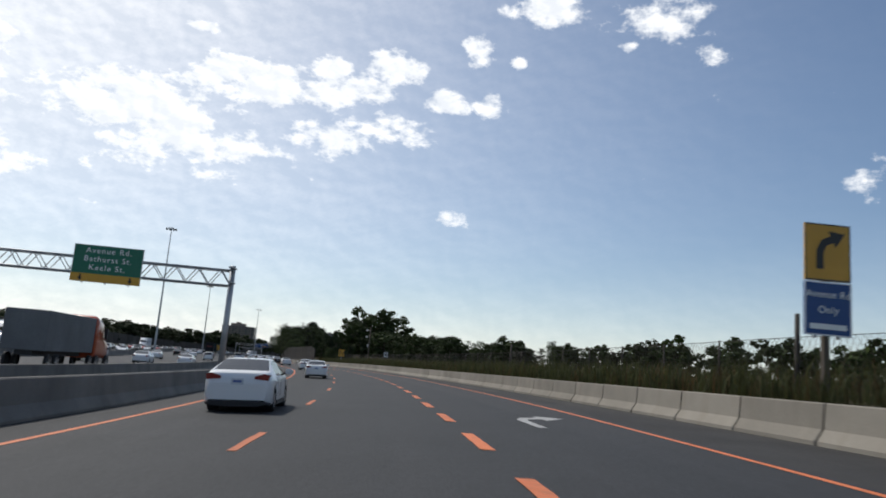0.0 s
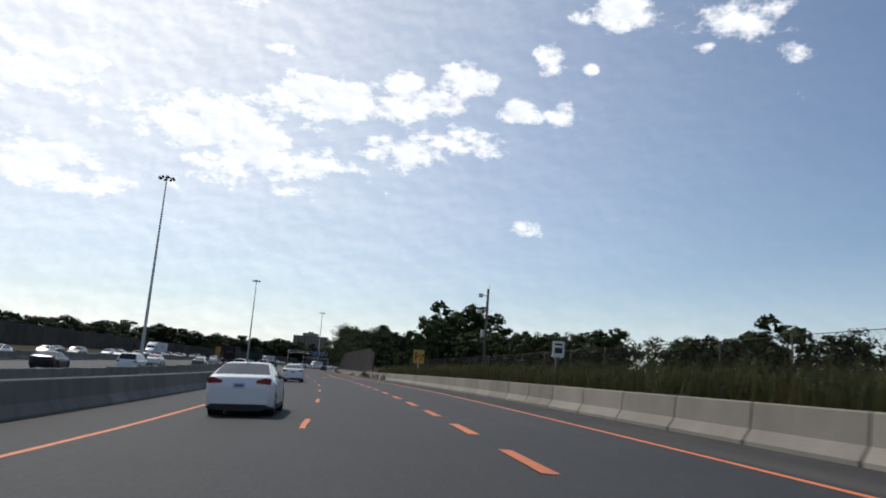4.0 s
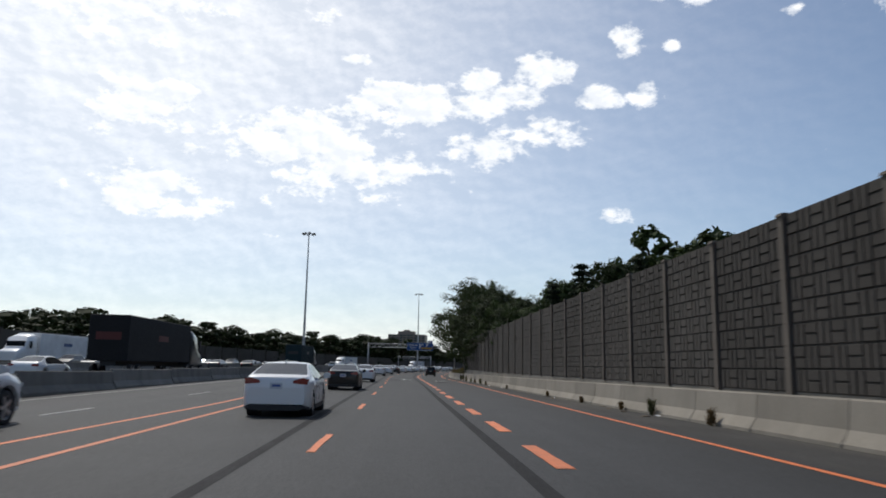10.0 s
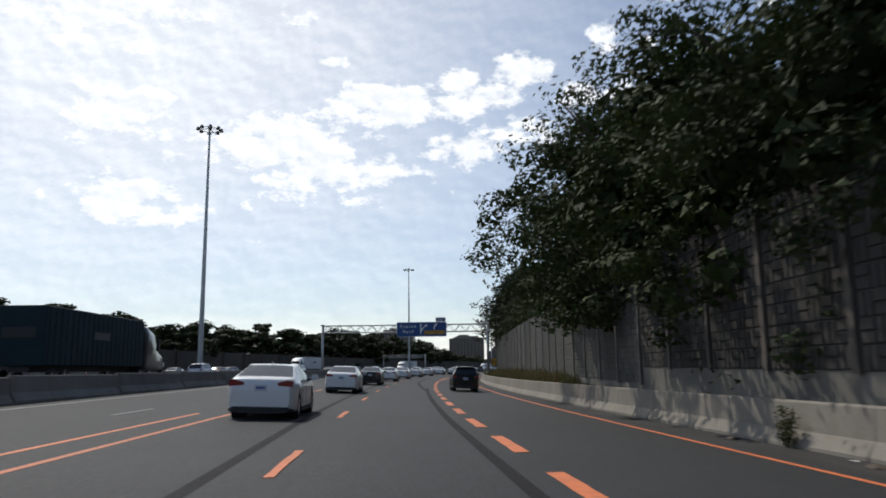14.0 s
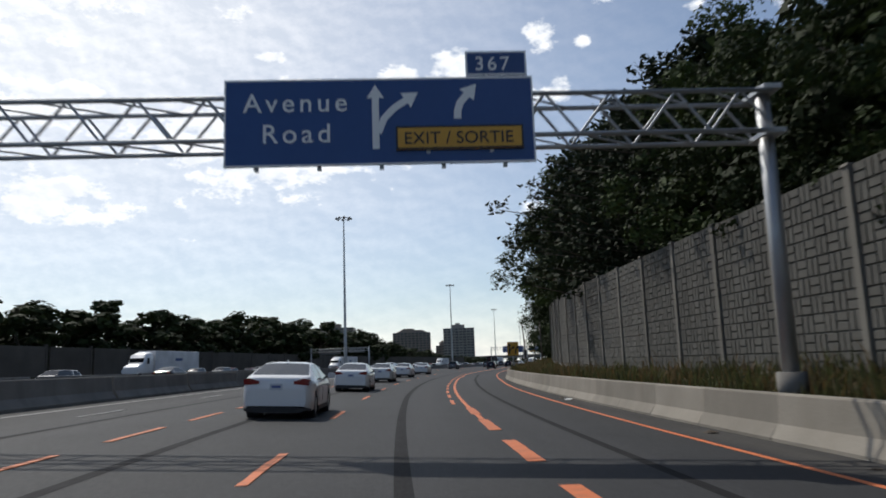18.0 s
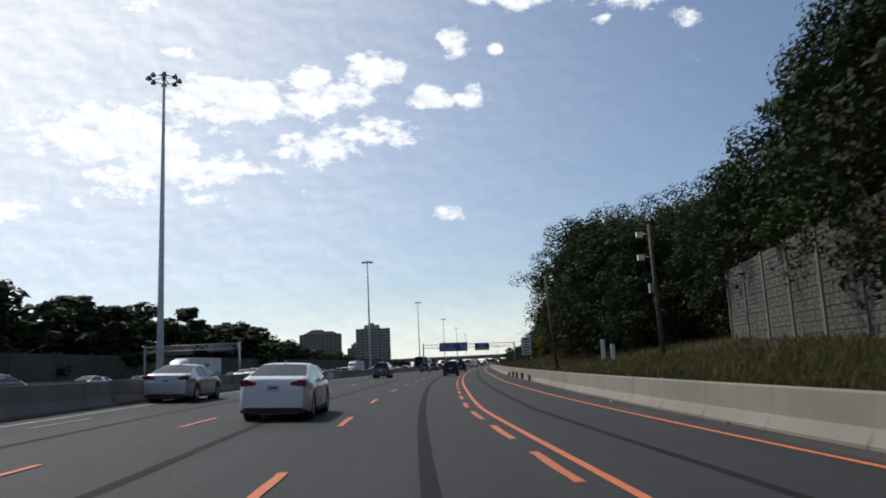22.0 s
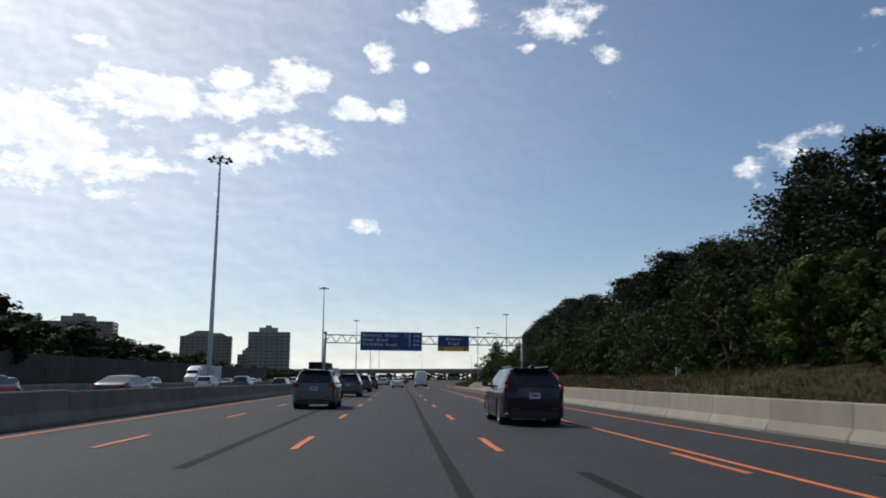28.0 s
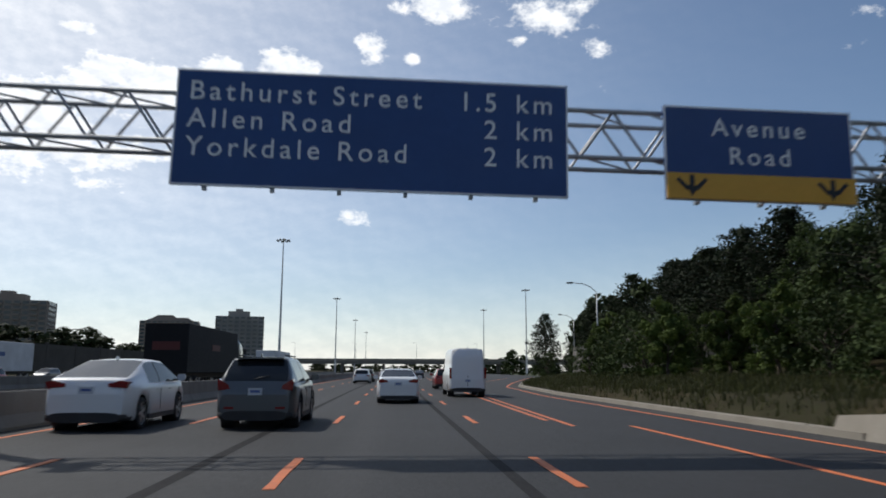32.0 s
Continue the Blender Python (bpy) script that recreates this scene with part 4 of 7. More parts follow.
def noise_wall():
    wall = holder("wall_noise", "tall brown-grey noise wall of block-patterned concrete panels", "noise wall")
    stops = [ease(POSTS, k) for k in range(32)]
    while stops[-1] < 481:
        s = stops[-1]
        a, b = at(s, ease(WALL_N, s)), at(s + 1, ease(WALL_N, s + 1))
        stops.append(s + 3.52 / (b - a).length)
    meshes = {}
    for k, (s, e) in enumerate(zip(stops, stops[1:])):
        h = 3.05 if k == 0 else 3.5 if k == 1 else 3.95 if s < 318 else 4.55
        a, b = at(s, ease(WALL_N, s)), at(e, ease(WALL_N, e))
        a.z += ease(WALL_TOP, s + 0.2) - h
        b.z += ease(WALL_TOP, e - 0.2) - h
        d = b - a
        yaw = math.degrees(math.atan2(-d.x, d.y))
        slot = (h, k % 3)
        if slot not in meshes:
            meshes[slot] = (panel_mesh("panel", PITCH - 0.2, h, 10 + k % 3, PANEL if h > 4 else PANEL_OLD), post_mesh(h + 0.02, PANEL_POST if h > 4 else PANEL_POST_OLD))
        m = Matrix.Translation((a + b) / 2) @ pose(0, 0, 0, 0, 0, yaw) @ Matrix.Diagonal((1, (d.length - 0.19) / (PITCH - 0.2), 1, 1))
        share("panel", meshes[slot][0], wall, m)
        share("post", meshes[slot][1], wall, Matrix.Translation(a - Vector((0, 0, 0.05))) @ pose(0, 0, 0, 0, 0, yaw))
        fb = bmesh.new()        # footing that carries the panels
        box(fb, -0.06, 0.09, -PITCH / 2, PITCH / 2, -2.1, -0.003)
        part("footing", fb, PANEL_POST, wall).matrix_basis = m
    last = at(stops[-1], ease(WALL_N, stops[-1]))
    last.z += ease(WALL_TOP, stops[-1]) - 4.6
    share("post", meshes[(4.55, 0)][1], wall, Matrix.Translation(last) @ pose(0, 0, 0, 0, 0, yaw))


def far_wall():
    wall = holder("wall_far", "long dark noise wall beyond the express lanes", "noise wall")
    bm = bmesh.new()
    box(bm, -0.1, 0.1, -4.95, 4.95, 0, 4.6)
    for k in range(6):
        box(bm, 0.1, 0.14, -4.95, 4.95, 0.1 + k * 0.76, 0.1 + k * 0.76 + 0.66)
    pm = part("panel", bm, FARWALL)
    me = pm.data
    bpy.data.objects.remove(pm)
    bm = bmesh.new()
    box(bm, -0.2, 0.22, -0.2, 0.2, 0, 4.9)
    pp = part("post", bm, FARWALL)
    mp = pp.data
    bpy.data.objects.remove(pp)
    for k in range(78):
        s = 60 + k * 10
        m = stand(s, -60.5, 0.6)
        share("panel", me, wall, m)
        share("post", mp, wall, m @ Matrix.Translation((0, 5, 0)))


noise_wall()
far_wall()


# ================= high-mast lamps =================
def mast(height, heads=8, ring=1.25):
    ob = thing("high_mast_lamp", pose(0, 0, 0), "tall tapered steel high-mast lamp with a ring of floodlights", "lamp", "high-mast lamps")
    bm = bmesh.new()
    tube(bm, (0, 0, 0), (0, 0, height), 0.36, 0.12, 12, False)
    part("shaft", bm, GALV, ob, smooth=False)
    bm = bmesh.new()
    box(bm, -0.55, 0.55, -0.55, 0.55, -0.4, 0.25)
    part("footing", bm, CONCRETE_OLD, ob)
    bm = bmesh.new()
    hoops = [[bm.verts.new(((ring + 0.05 * math.cos(q * 1.2566)) * math.cos(k * math.pi / 12), (ring + 0.05 * math.cos(q * 1.2566)) * math.sin(k * math.pi / 12), height - 0.3 + 0.05 * math.sin(q * 1.2566))) for q in range(5)] for k in range(24)]
    for k in range(24):
        for q in range(5):
            bm.faces.new((hoops[k][q], hoops[(k + 1) % 24][q], hoops[(k + 1) % 24][(q + 1) % 5], hoops[k][(q + 1) % 5]))
    part("ring", bm, DARKSTEEL, ob)
    for k in range(4):
        a = k * math.pi / 2
        bm = bmesh.new()
        tube(bm, (0.1 * math.cos(a), 0.1 * math.sin(a), height - 0.1), (ring * math.cos(a), ring * math.sin(a), height - 0.3), 0.05, sides=5)
        part("spoke", bm, DARKSTEEL, ob)
    bm = bmesh.new()
    tube(bm, (0, 0, height - 0.4), (0, 0, height + 0.25), 0.22, 0.16, 10)
    part("hub", bm, DARKSTEEL, ob)
    for k in range(heads):
        a = (k + 0.5) * 2 * math.pi / heads
        c = Vector((math.cos(a) * (ring + 0.25), math.sin(a) * (ring + 0.25), height - 0.35))
        bm = bmesh.new()
        tube(bm, c + Vector((0, 0, 0.28)), c + Vector((0, 0, -0.12)), 0.16, 0.30, 9)
        head = part("floodlight", bm, DARKSTEEL, ob)
        bm = bmesh.new()
        tube(bm, c + Vector((0, 0, -0.12)), c + Vector((0, 0, -0.17)), 0.27, 0.24, 9)
        part("lens", bm, LAMPGLASS, head)
    return ob


MAST = mast(33.0)
spots = [(239.6, -36.3, 38.2), (383.6, -31.0, 33.4), (511.5, -29.9, 32.0), (650.4, -31.1, 32.5), (805.1, -34.9, 33.2), (950, -36, 33), (1090, -38, 33), (1240, -40, 33),
         (910, 42, 33), (1005, 35, 33)]
for k, (s, n, h) in enumerate(spots):
    ob = MAST if k == 0 else copy_thing(MAST, pose(0, 0, 0))
    ob.matrix_basis = stand(s, n) @ Matrix.Diagonal((1, 1, h / 33.0, 1))


# ================= sign gantries =================
def truss(ob, x0, x1, z0, z1, deep, bay):
    """A box truss along x: four chords and zigzag lacing."""
    for z in (z0, z1):
        for y in (-deep / 2, deep / 2):
            bm = bmesh.new()
            tube(bm, (x0, y, z), (x1, y, z), 0.055, sides=8)
            part("chord", bm, GALV, ob)
    n = max(2, int(round((x1 - x0) / bay)))
    for y in (-deep / 2, deep / 2):
        for k in range(n):
            a, b = x0 + (x1 - x0) * k / n, x0 + (x1 - x0) * (k + 1) / n
            c = (a + b) / 2
            bm = bmesh.new()
            tube(bm, (a, y, z0), (c, y, z1), 0.032, sides=6, caps=False)
            tube(bm, (c, y, z1), (b, y, z0), 0.032, sides=6, caps=False)
            part("lacing", bm, GALV, ob)
    for z in (z0, z1):
        for k in range(n):
            a, b = x0 + (x1 - x0) * k / n, x0 + (x1 - x0) * (k + 1) / n
            bm = bmesh.new()
            tube(bm, (a, -deep / 2, z), (b, deep / 2, z), 0.025, sides=5, caps=False)
            part("lacing", bm, GALV, ob)


def board(ob, x0, x1, z0, z1, y, material, name="sign_panel", border=None):
    bm = bmesh.new()
    box(bm, x0, x1, y - 0.03, y + 0.03, z0, z1)
    p = part(name, bm, material, ob)
    bm = bmesh.new()
    for k in range(max(2, int((x1 - x0) / 1.2))):
        x = x0 + (k + 0.5) * (x1 - x0) / max(2, int((x1 - x0) / 1.2))
        box(bm, x - 0.04, x + 0.04, y + 0.03, y + 0.12, z0 - 0.07, z1 + 0.02)
    part("stiffener", bm, GALV, p)
    if border:
        bm = bmesh.new()
        t = 0.035
        for a, b, c, d in ((x0, x1, z0, z0 + t), (x0, x1, z1 - t, z1), (x0, x0 + t, z0 + t, z1 - t), (x1 - t, x1, z0 + t, z1 - t)):
            box(bm, a, b, y - 0.036, y - 0.03, c, d)
        part("border", bm, border, p)
    return p


def arrow(parent, pts, width, head, y, material, name="arrow"):
    """A bent arrow drawn along points in x, z."""
    bm = bmesh.new()
    pv = [Vector((a, 0, b)) for a, b in pts]
    left, right = [], []
    for k, p in enumerate(pv):
        d = (pv[min(k + 1, len(pv) - 1)] - pv[max(k - 1, 0)]).normalized()
        nrm = Vector((-d.z, 0, d.x)) * width / 2
        left.append(p + nrm), right.append(p - nrm)
    d = (pv[-1] - pv[-2]).normalized()
    nrm = Vector((-d.z, 0, d.x))
    tipbase = pv[-1]
    for a, b, c, e in zip(left, right, left[1:], right[1:]):
        vs = [bm.verts.new((q.x, y, q.z)) for q in (a, b, e, c)] + [bm.verts.new((q.x, y + 0.008, q.z)) for q in (a, b, e, c)]
        for f in ((0, 1, 2, 3), (7, 6, 5, 4), (0, 4, 5, 1), (1, 5, 6, 2), (2, 6, 7, 3), (3, 7, 4, 0)):
            bm.faces.new([vs[q] for q in f])
    tri = [tipbase + nrm * head * 0.62, tipbase - nrm * head * 0.62, tipbase + d * head]
    vs = [bm.verts.new((q.x, y, q.z)) for q in tri] + [bm.verts.new((q.x, y + 0.008, q.z)) for q in tri]
    for f in ((0, 1, 2), (5, 4, 3), (0, 3, 4, 1), (1, 4, 5, 2), (2, 5, 3, 0)):
        bm.faces.new([vs[q] for q in f])
    return part(name, bm, material, parent)


def leg(ob, x, top, foot=0.0, r=0.2):
    bm = bmesh.new()
    tube(bm, (x, 0, foot - 0.3), (x, 0, top), r, r * 0.92, 14)
    p = part("post", bm, GALV, ob)
    bm = bmesh.new()
    tube(bm, (x, 0, foot - 0.5), (x, 0, foot + 0.05), 0.3, 0.3, 14)
    part("base_plate", bm, CONCRETE_OLD, p)
    for z in (top - 1.06, top - 0.1):
        bm = bmesh.new()
        box(bm, x - 0.2, x + 0.2, -0.5, 0.5, z - 0.05, z + 0.05)
        part("bracket", bm, GALV, p)
    bm = bmesh.new()
    tube(bm, (x, 0, top), (x, 0, top + 0.04), r * 0.98, r * 0.8, 14)
    part("cap", bm, GALV, p)


def gantry_exit():
    """Blue board: name of the exit road, two arrows, an exit tab and a yellow plate."""
    z0 = deck(381.5, 0)
    ob = thing("sign_gantry", stand(381.5, 0) @ Matrix.Translation((0, 0, -z0)), "steel truss gantry with a blue exit board over the lanes", "sign gantry", "sign gantries")
    leg(ob, -14.7, 6.95, 0.2, 0.17), leg(ob, 5.95, 6.98, 0.9, 0.17)
    truss(ob, -14.7, 5.95, 5.92, 6.8, 0.9, 1.35)
    y = -0.62
    p = board(ob, -5.35, 0.85, 5.3, 7.1, y, SIGN_BLUE, border=SIGN_TEXT)
    t = board(ob, -0.5, 0.75, 7.13, 7.65, y, SIGN_BLUE, "exit_tab", SIGN_TEXT)
    f = y - 0.042
    lettering("Avenue", 0.40, SIGN_TEXT, p, pose(-4.98, f, 6.42), spacing=1.28)
    lettering("Road", 0.40, SIGN_TEXT, p, pose(-4.62, f, 5.78), spacing=1.28)
    lettering("367", 0.30, SIGN_TEXT, t, pose(-0.32, f, 7.24), spacing=1.25)
    arrow(p, ((-2.35, 5.62), (-2.35, 6.68)), 0.14, 0.28, f, SIGN_TEXT)
    arrow(p, ((-2.30, 5.95), (-2.18, 6.25), (-1.98, 6.46), (-1.74, 6.62)), 0.14, 0.30, f, SIGN_TEXT)
    arrow(p, ((-0.70, 6.22), (-0.70, 6.38), (-0.64, 6.56), (-0.50, 6.72)), 0.15, 0.30, f, SIGN_TEXT)
    q = board(p, -1.95, 0.60, 5.58, 6.06, y - 0.065, SIGN_YELLOW, "yellow_plate", SIGN_BLACK)
    lettering("EXIT / SORTIE", 0.255, SIGN_BLACK, q, pose(-1.80, y - 0.107, 5.69), spacing=1.02)


def gantry_distances():
    ob = thing("sign_gantry", stand(642.3, -0.2, -0.21) @ pose(0, 0, 0, 0, 0.91, 0), "steel truss gantry with blue distance boards over the lanes", "sign gantry", "sign gantries")
    leg(ob, -14.6, 7.2, 0.2), leg(ob, 10.6, 7.0, 0.4)
    truss(ob, -14.6, 10.6, 5.85, 6.85, 0.9, 1.4)
    y = -0.62
    p = board(ob, -10.1, -2.3, 4.92, 7.28, y, SIGN_BLUE, border=SIGN_TEXT)
    f = y - 0.042
    for k, (a, b, c) in enumerate((("Bathurst Street", "1.5", "km"), ("Allen Road", "2", "km"), ("Yorkdale Road", "2", "km"))):
        z = 6.66 - k * 0.57
        lettering(a, 0.40, SIGN_TEXT, p, pose(-9.85, f, z), spacing=1.3)
        lettering(b, 0.40, SIGN_TEXT, p, pose(-3.74, f, z), align="RIGHT", spacing=1.2)
        lettering(c, 0.40, SIGN_TEXT, p, pose(-2.6, f, z), align="RIGHT", spacing=1.3)
    p = board(ob, -0.3, 3.7, 4.98, 6.97, y, SIGN_BLUE, border=SIGN_TEXT)
    lettering("Avenue", 0.38, SIGN_TEXT, p, pose(1.7, f, 6.36), align="CENTER", spacing=1.3)
    lettering("Road", 0.38, SIGN_TEXT, p, pose(1.7, f, 5.76), align="CENTER", spacing=1.3)
    q = board(p, -0.28, 3.68, 5.0, 5.53, y - 0.065, SIGN_YELLOW, "yellow_plate")
    for x in (0.22, 3.18):
        arrow(q, ((x, 5.49), (x, 5.27)), 0.10, 0.22, y - 0.107, SIGN_BLACK)
        arrow(q, ((x - 0.3, 5.41), (x - 0.12, 5.23)), 0.08, 0.1, y - 0.109, SIGN_BLACK), arrow(q, ((x + 0.3, 5.41), (x + 0.12, 5.23)), 0.08, 0.1, y - 0.109, SIGN_BLACK)


def gantry_express():
    """Green board over the express lanes at the start of the drive."""
    ob = thing("sign_gantry", stand(49.0, -10.2), "steel gantry with a green and yellow board over the express lanes", "sign gantry", "sign gantries")
    leg(ob, -0.9, 7.3, 0.2, 0.2), leg(ob, -28, 7.3, 0.2, 0.2)
    truss(ob, -28, -0.9, 6.0, 7.0, 0.9, 1.4)
    y = -0.62
    p = board(ob, -10.6, -6.4, 5.4, 7.75, y, SIGN_GREEN, border=SIGN_TEXT)
    f = y - 0.042
    for k, a in enumerate(("Avenue Rd.", "Bathurst St.", "Keele St.")):
        lettering(a, 0.36, SIGN_TEXT, p, pose(-8.5, f, 7.25 - k * 0.54), align="CENTER", spacing=1.2)
    q = board(p, -10.58, -6.42, 5.42, 5.92, y - 0.065, SIGN_YELLOW, "yellow_plate")
    for x in (-10.0, -7.0):
        arrow(q, ((x, 5.86), (x, 5.66)), 0.1, 0.22, y - 0.107, SIGN_BLACK)


def gantry_back():
    """A gantry of the other direction, seen from behind."""
    for s, a, b in ((566, -57, -40),):
        ob = thing("sign_gantry", stand(s, 0), "grey sign gantry of the express lanes, seen from behind", "sign gantry", "sign gantries")
        leg(ob, a, 7.0, 0.2), leg(ob, b, 7.0, 0.2)
        truss(ob, a, b, 5.9, 6.8, 0.9, 1.8)
        board(ob, a + 2.0, a + 8.5, 5.2, 6.9, 0.7, DARKSTEEL)
        board(ob, a + 11.0, b - 1.5, 5.5, 6.9, 0.7, DARKSTEEL)


gantry_exit(), gantry_distances(), gantry_express(), gantry_back()


# ================= road signs on posts =================
def post_sign(s, n, w, h, z0, material, label, wood=True, turn=0.0, posts=1):
    base = hill_at(s, n)
    ob = thing("road_sign", stand(s, n, 0, turn), label, "road sign")
    for k in range(posts):
        x = 0 if posts == 1 else (k - 0.5) * w * 0.6
        bm = bmesh.new()
        box(bm, x - 0.08, x + 0.08, 0.04, 0.18, base - 0.4, z0 + h * 0.8)
        part("post", bm, WOOD if wood else GALV, ob)
    p = board(ob, -w / 2, w / 2, z0, z0 + h, 0, material, border=SIGN_BLACK if material is SIGN_YELLOW else None)
    return ob, p


ob, p = post_sign(17.6, 9.05, 1.25, 1.5, 4.0, SIGN_YELLOW, "tall yellow arrow sign with a blue plate on a wooden post")
arrow(p, ((-0.22, 4.3), (-0.22, 4.75), (-0.1, 5.0), (0.12, 5.1)), 0.2, 0.38, -0.045, SIGN_BLACK)
q = board(p, -0.64, 0.64, 2.58, 3.97, 0, SIGN_BLUE, "blue_plate", SIGN_TEXT)
lettering("Avenue Rd", 0.19, SIGN_TEXT, q, pose(0, -0.042, 3.56), align="CENTER", spacing=1.05)
lettering("Only", 0.19, SIGN_TEXT, q, pose(0, -0.042, 3.16), align="CENTER", spacing=1.1)
bm = bmesh.new()
box(bm, -0.5, 0.5, -0.04, -0.031, 2.74, 2.88)
part("wording_bar", bm, SIGN_TEXT, q)


def lane_arrows(p, z, sc):
    arrow(p, ((-0.38 * sc, z + 0.22 * sc), (-0.38 * sc, z + 1.05 * sc)), 0.13 * sc, 0.28 * sc, -0.045, SIGN_BLACK)
    arrow(p, ((-0.36 * sc, z + 0.48 * sc), (-0.22 * sc, z + 0.72 * sc), (0.0, z + 0.86 * sc)), 0.12 * sc, 0.24 * sc, -0.045, SIGN_BLACK)
    arrow(p, ((0.28 * sc, z + 0.22 * sc), (0.28 * sc, z + 0.55 * sc), (0.36 * sc, z + 0.78 * sc), (0.48 * sc, z + 0.88 * sc)), 0.13 * sc, 0.26 * sc, -0.045, SIGN_BLACK)


ob, p = post_sign(169, 9.2, 1.36, 1.66, 2.3, SIGN_YELLOW, "upright yellow lane-arrow sign on a pale steel post", wood=False)
lane_arrows(p, 2.42, 0.98)
ob, p = post_sign(441.3, 5.3, 1.15, 1.4, 2.25, SIGN_YELLOW, "square yellow lane-arrow sign on a white post in the grass", wood=False)
lane_arrows(p, 2.25, 0.95)
ob, p = post_sign(514.3, 6.35, 0.98, 1.75, 2.2, SIGN_WHITE, "white information sign with dark lines on a wooden post")
for k in range(6):
    bm = bmesh.new()
    a = (0.55, 0.75, 0.45, 0.8, 0.6, 0.7)[k]
    box(bm, -a / 2, a / 2, -0.04, -0.031, 3.68 - k * 0.27, 3.78 - k * 0.27 + (0.07 if k == 0 else 0))
    part("wording_bar", bm, SIGN_BLACK, p)
ob, p = post_sign(118, 8.9, 0.62, 0.8, 2.3, SIGN_WHITE, "small white speed sign on a wooden post")
for k, (a, b, h) in enumerate(((0.42, 2.9, 0.1), (0.4, 2.5, 0.28))):
    bm = bmesh.new()
    box(bm, -a / 2, a / 2, -0.04, -0.031, b, b + h)
    part("wording_bar", bm, SIGN_BLACK, p)
ob, p = post_sign(640, 15, 0.5, 0.5, 2.2, SIGN_GREEN, "small green marker sign on a thin post in the shrubs", wood=False)
# striped hazard board at the ramp nose
ob, p = post_sign(205, -17.8, 0.9, 1.5, 1.9, SIGN_YELLOW, "orange and black chevron hazard board on a post", wood=False)
for k in range(4):
    bm = bmesh.new()
    z = 1.95 + k * 0.36
    for sx in (-1, 1):
        vs = [bm.verts.new(c) for c in ((0, -0.04, z + 0.2), (0, -0.04, z + 0.36), (sx * 0.43, -0.04, z + 0.16), (sx * 0.43, -0.04, z))]
        bm.faces.new(vs)
    part("stripe", bm, SIGN_BLACK, p)


# ================= poles, fence, bridge, buildings =================
def camera_pole(s, n, top, label, lean=0.0, boxes=True):
    base = hill_at(s, n)
    ob = thing("utility_pole", stand(s, n) @ pose(0, 0, 0, 0, lean, 0), label, "pole")
    bm = bmesh.new()
    tube(bm, (0, 0, base - 0.5), (0, 0, top), 0.14, 0.09, 10)
    part("pole", bm, WOOD, ob)
    if boxes:
        for k, (dz, x) in enumerate(((0.55, -0.55), (1.75, -0.6))):
            bm = bmesh.new()
            tube(bm, (0, 0, top - dz), (x * 0.6, 0, top - dz + 0.05), 0.03, sides=6)
            part("arm", bm, GALV, ob)
            bm = bmesh.new()
            box(bm, x - 0.16, x + 0.16, -0.12, 0.12, top - dz - 0.12, top - dz + 0.16)
            part("camera_housing", bm, SIGN_WHITE, ob)
        bm = bmesh.new()
        box(bm, -0.34, -0.12, -0.14, 0.14, top - 3.6, top - 3.1)
        part("junction_box", bm, GALV, ob)
        bm = bmesh.new()
        tube(bm, (0.05, 0, top), (0.12, 0, top + 0.4), 0.015, sides=5)
        part("antenna", bm, DARKSTEEL, ob)
    return ob


camera_pole(135.5, 9.0, 7.7, "dark wooden pole with two white detector boxes behind the barrier")
camera_pole(477.6, 9.7, 8.5, "leaning wooden pole with white detector boxes on the grass bank", -1.2)
camera_pole(497.0, 7.1, 8.2, "leaning wooden utility pole on the grass bank", -3.8, False)


def fence():
    f = holder("fence", "rusty chain-link fence on steel posts behind the barrier", "fence", "")
    wire = []
    for k in range(44):
        s = -28 + k * 5.0
        n, h = 11.0 + (0.5 if k % 9 == 0 else 0), 1.9
        b = at(s, n, hill_at(s, n))
        bm = bmesh.new()
        tall = 2.6 if k in (18, 10) else h
        tube(bm, b - Vector((0, 0, 0.4)), b + Vector((0, 0, tall)), 0.035 if tall < 2 else 0.08, sides=6)
        part("post", bm, FENCE_WIRE, f)
        if k:
            for z in (0.1, h - 0.05):
                bm = bmesh.new()
                tube(bm, last + Vector((0, 0, z)), b + Vector((0, 0, z)), 0.013, sides=4, caps=False)
                part("rail", bm, FENCE_WIRE, f)
            bm = bmesh.new()
            d = b - last
            for i in range(-6, 22):
                for sgn in (1, -1):
                    pts = []
                    for z in (0.1, h - 0.05):
                        u = (i * 0.26 + sgn * (z - 1.0) * 0.6) / d.length + 0.0
                        pts.append((u, z))
                    (u0, z0), (u1, z1) = pts
                    if max(u0, u1) < 0 or min(u0, u1) > 1:
                        continue
                    q0, q1 = max(0, min(1, u0)), max(0, min(1, u1))
                    if abs(u1 - u0) > 1e-6:
                        z0, z1 = z0 + (z1 - z0) * (q0 - u0) / (u1 - u0), z0 + (z1 - z0) * (q1 - u0) / (u1 - u0)
                    tube(bm, last + d * q0 + Vector((0, 0, z0)), last + d * q1 + Vector((0, 0, z1)), 0.006, sides=3, caps=False)
            part("mesh", bm, FENCE_WIRE, f)
        last = b


fence()


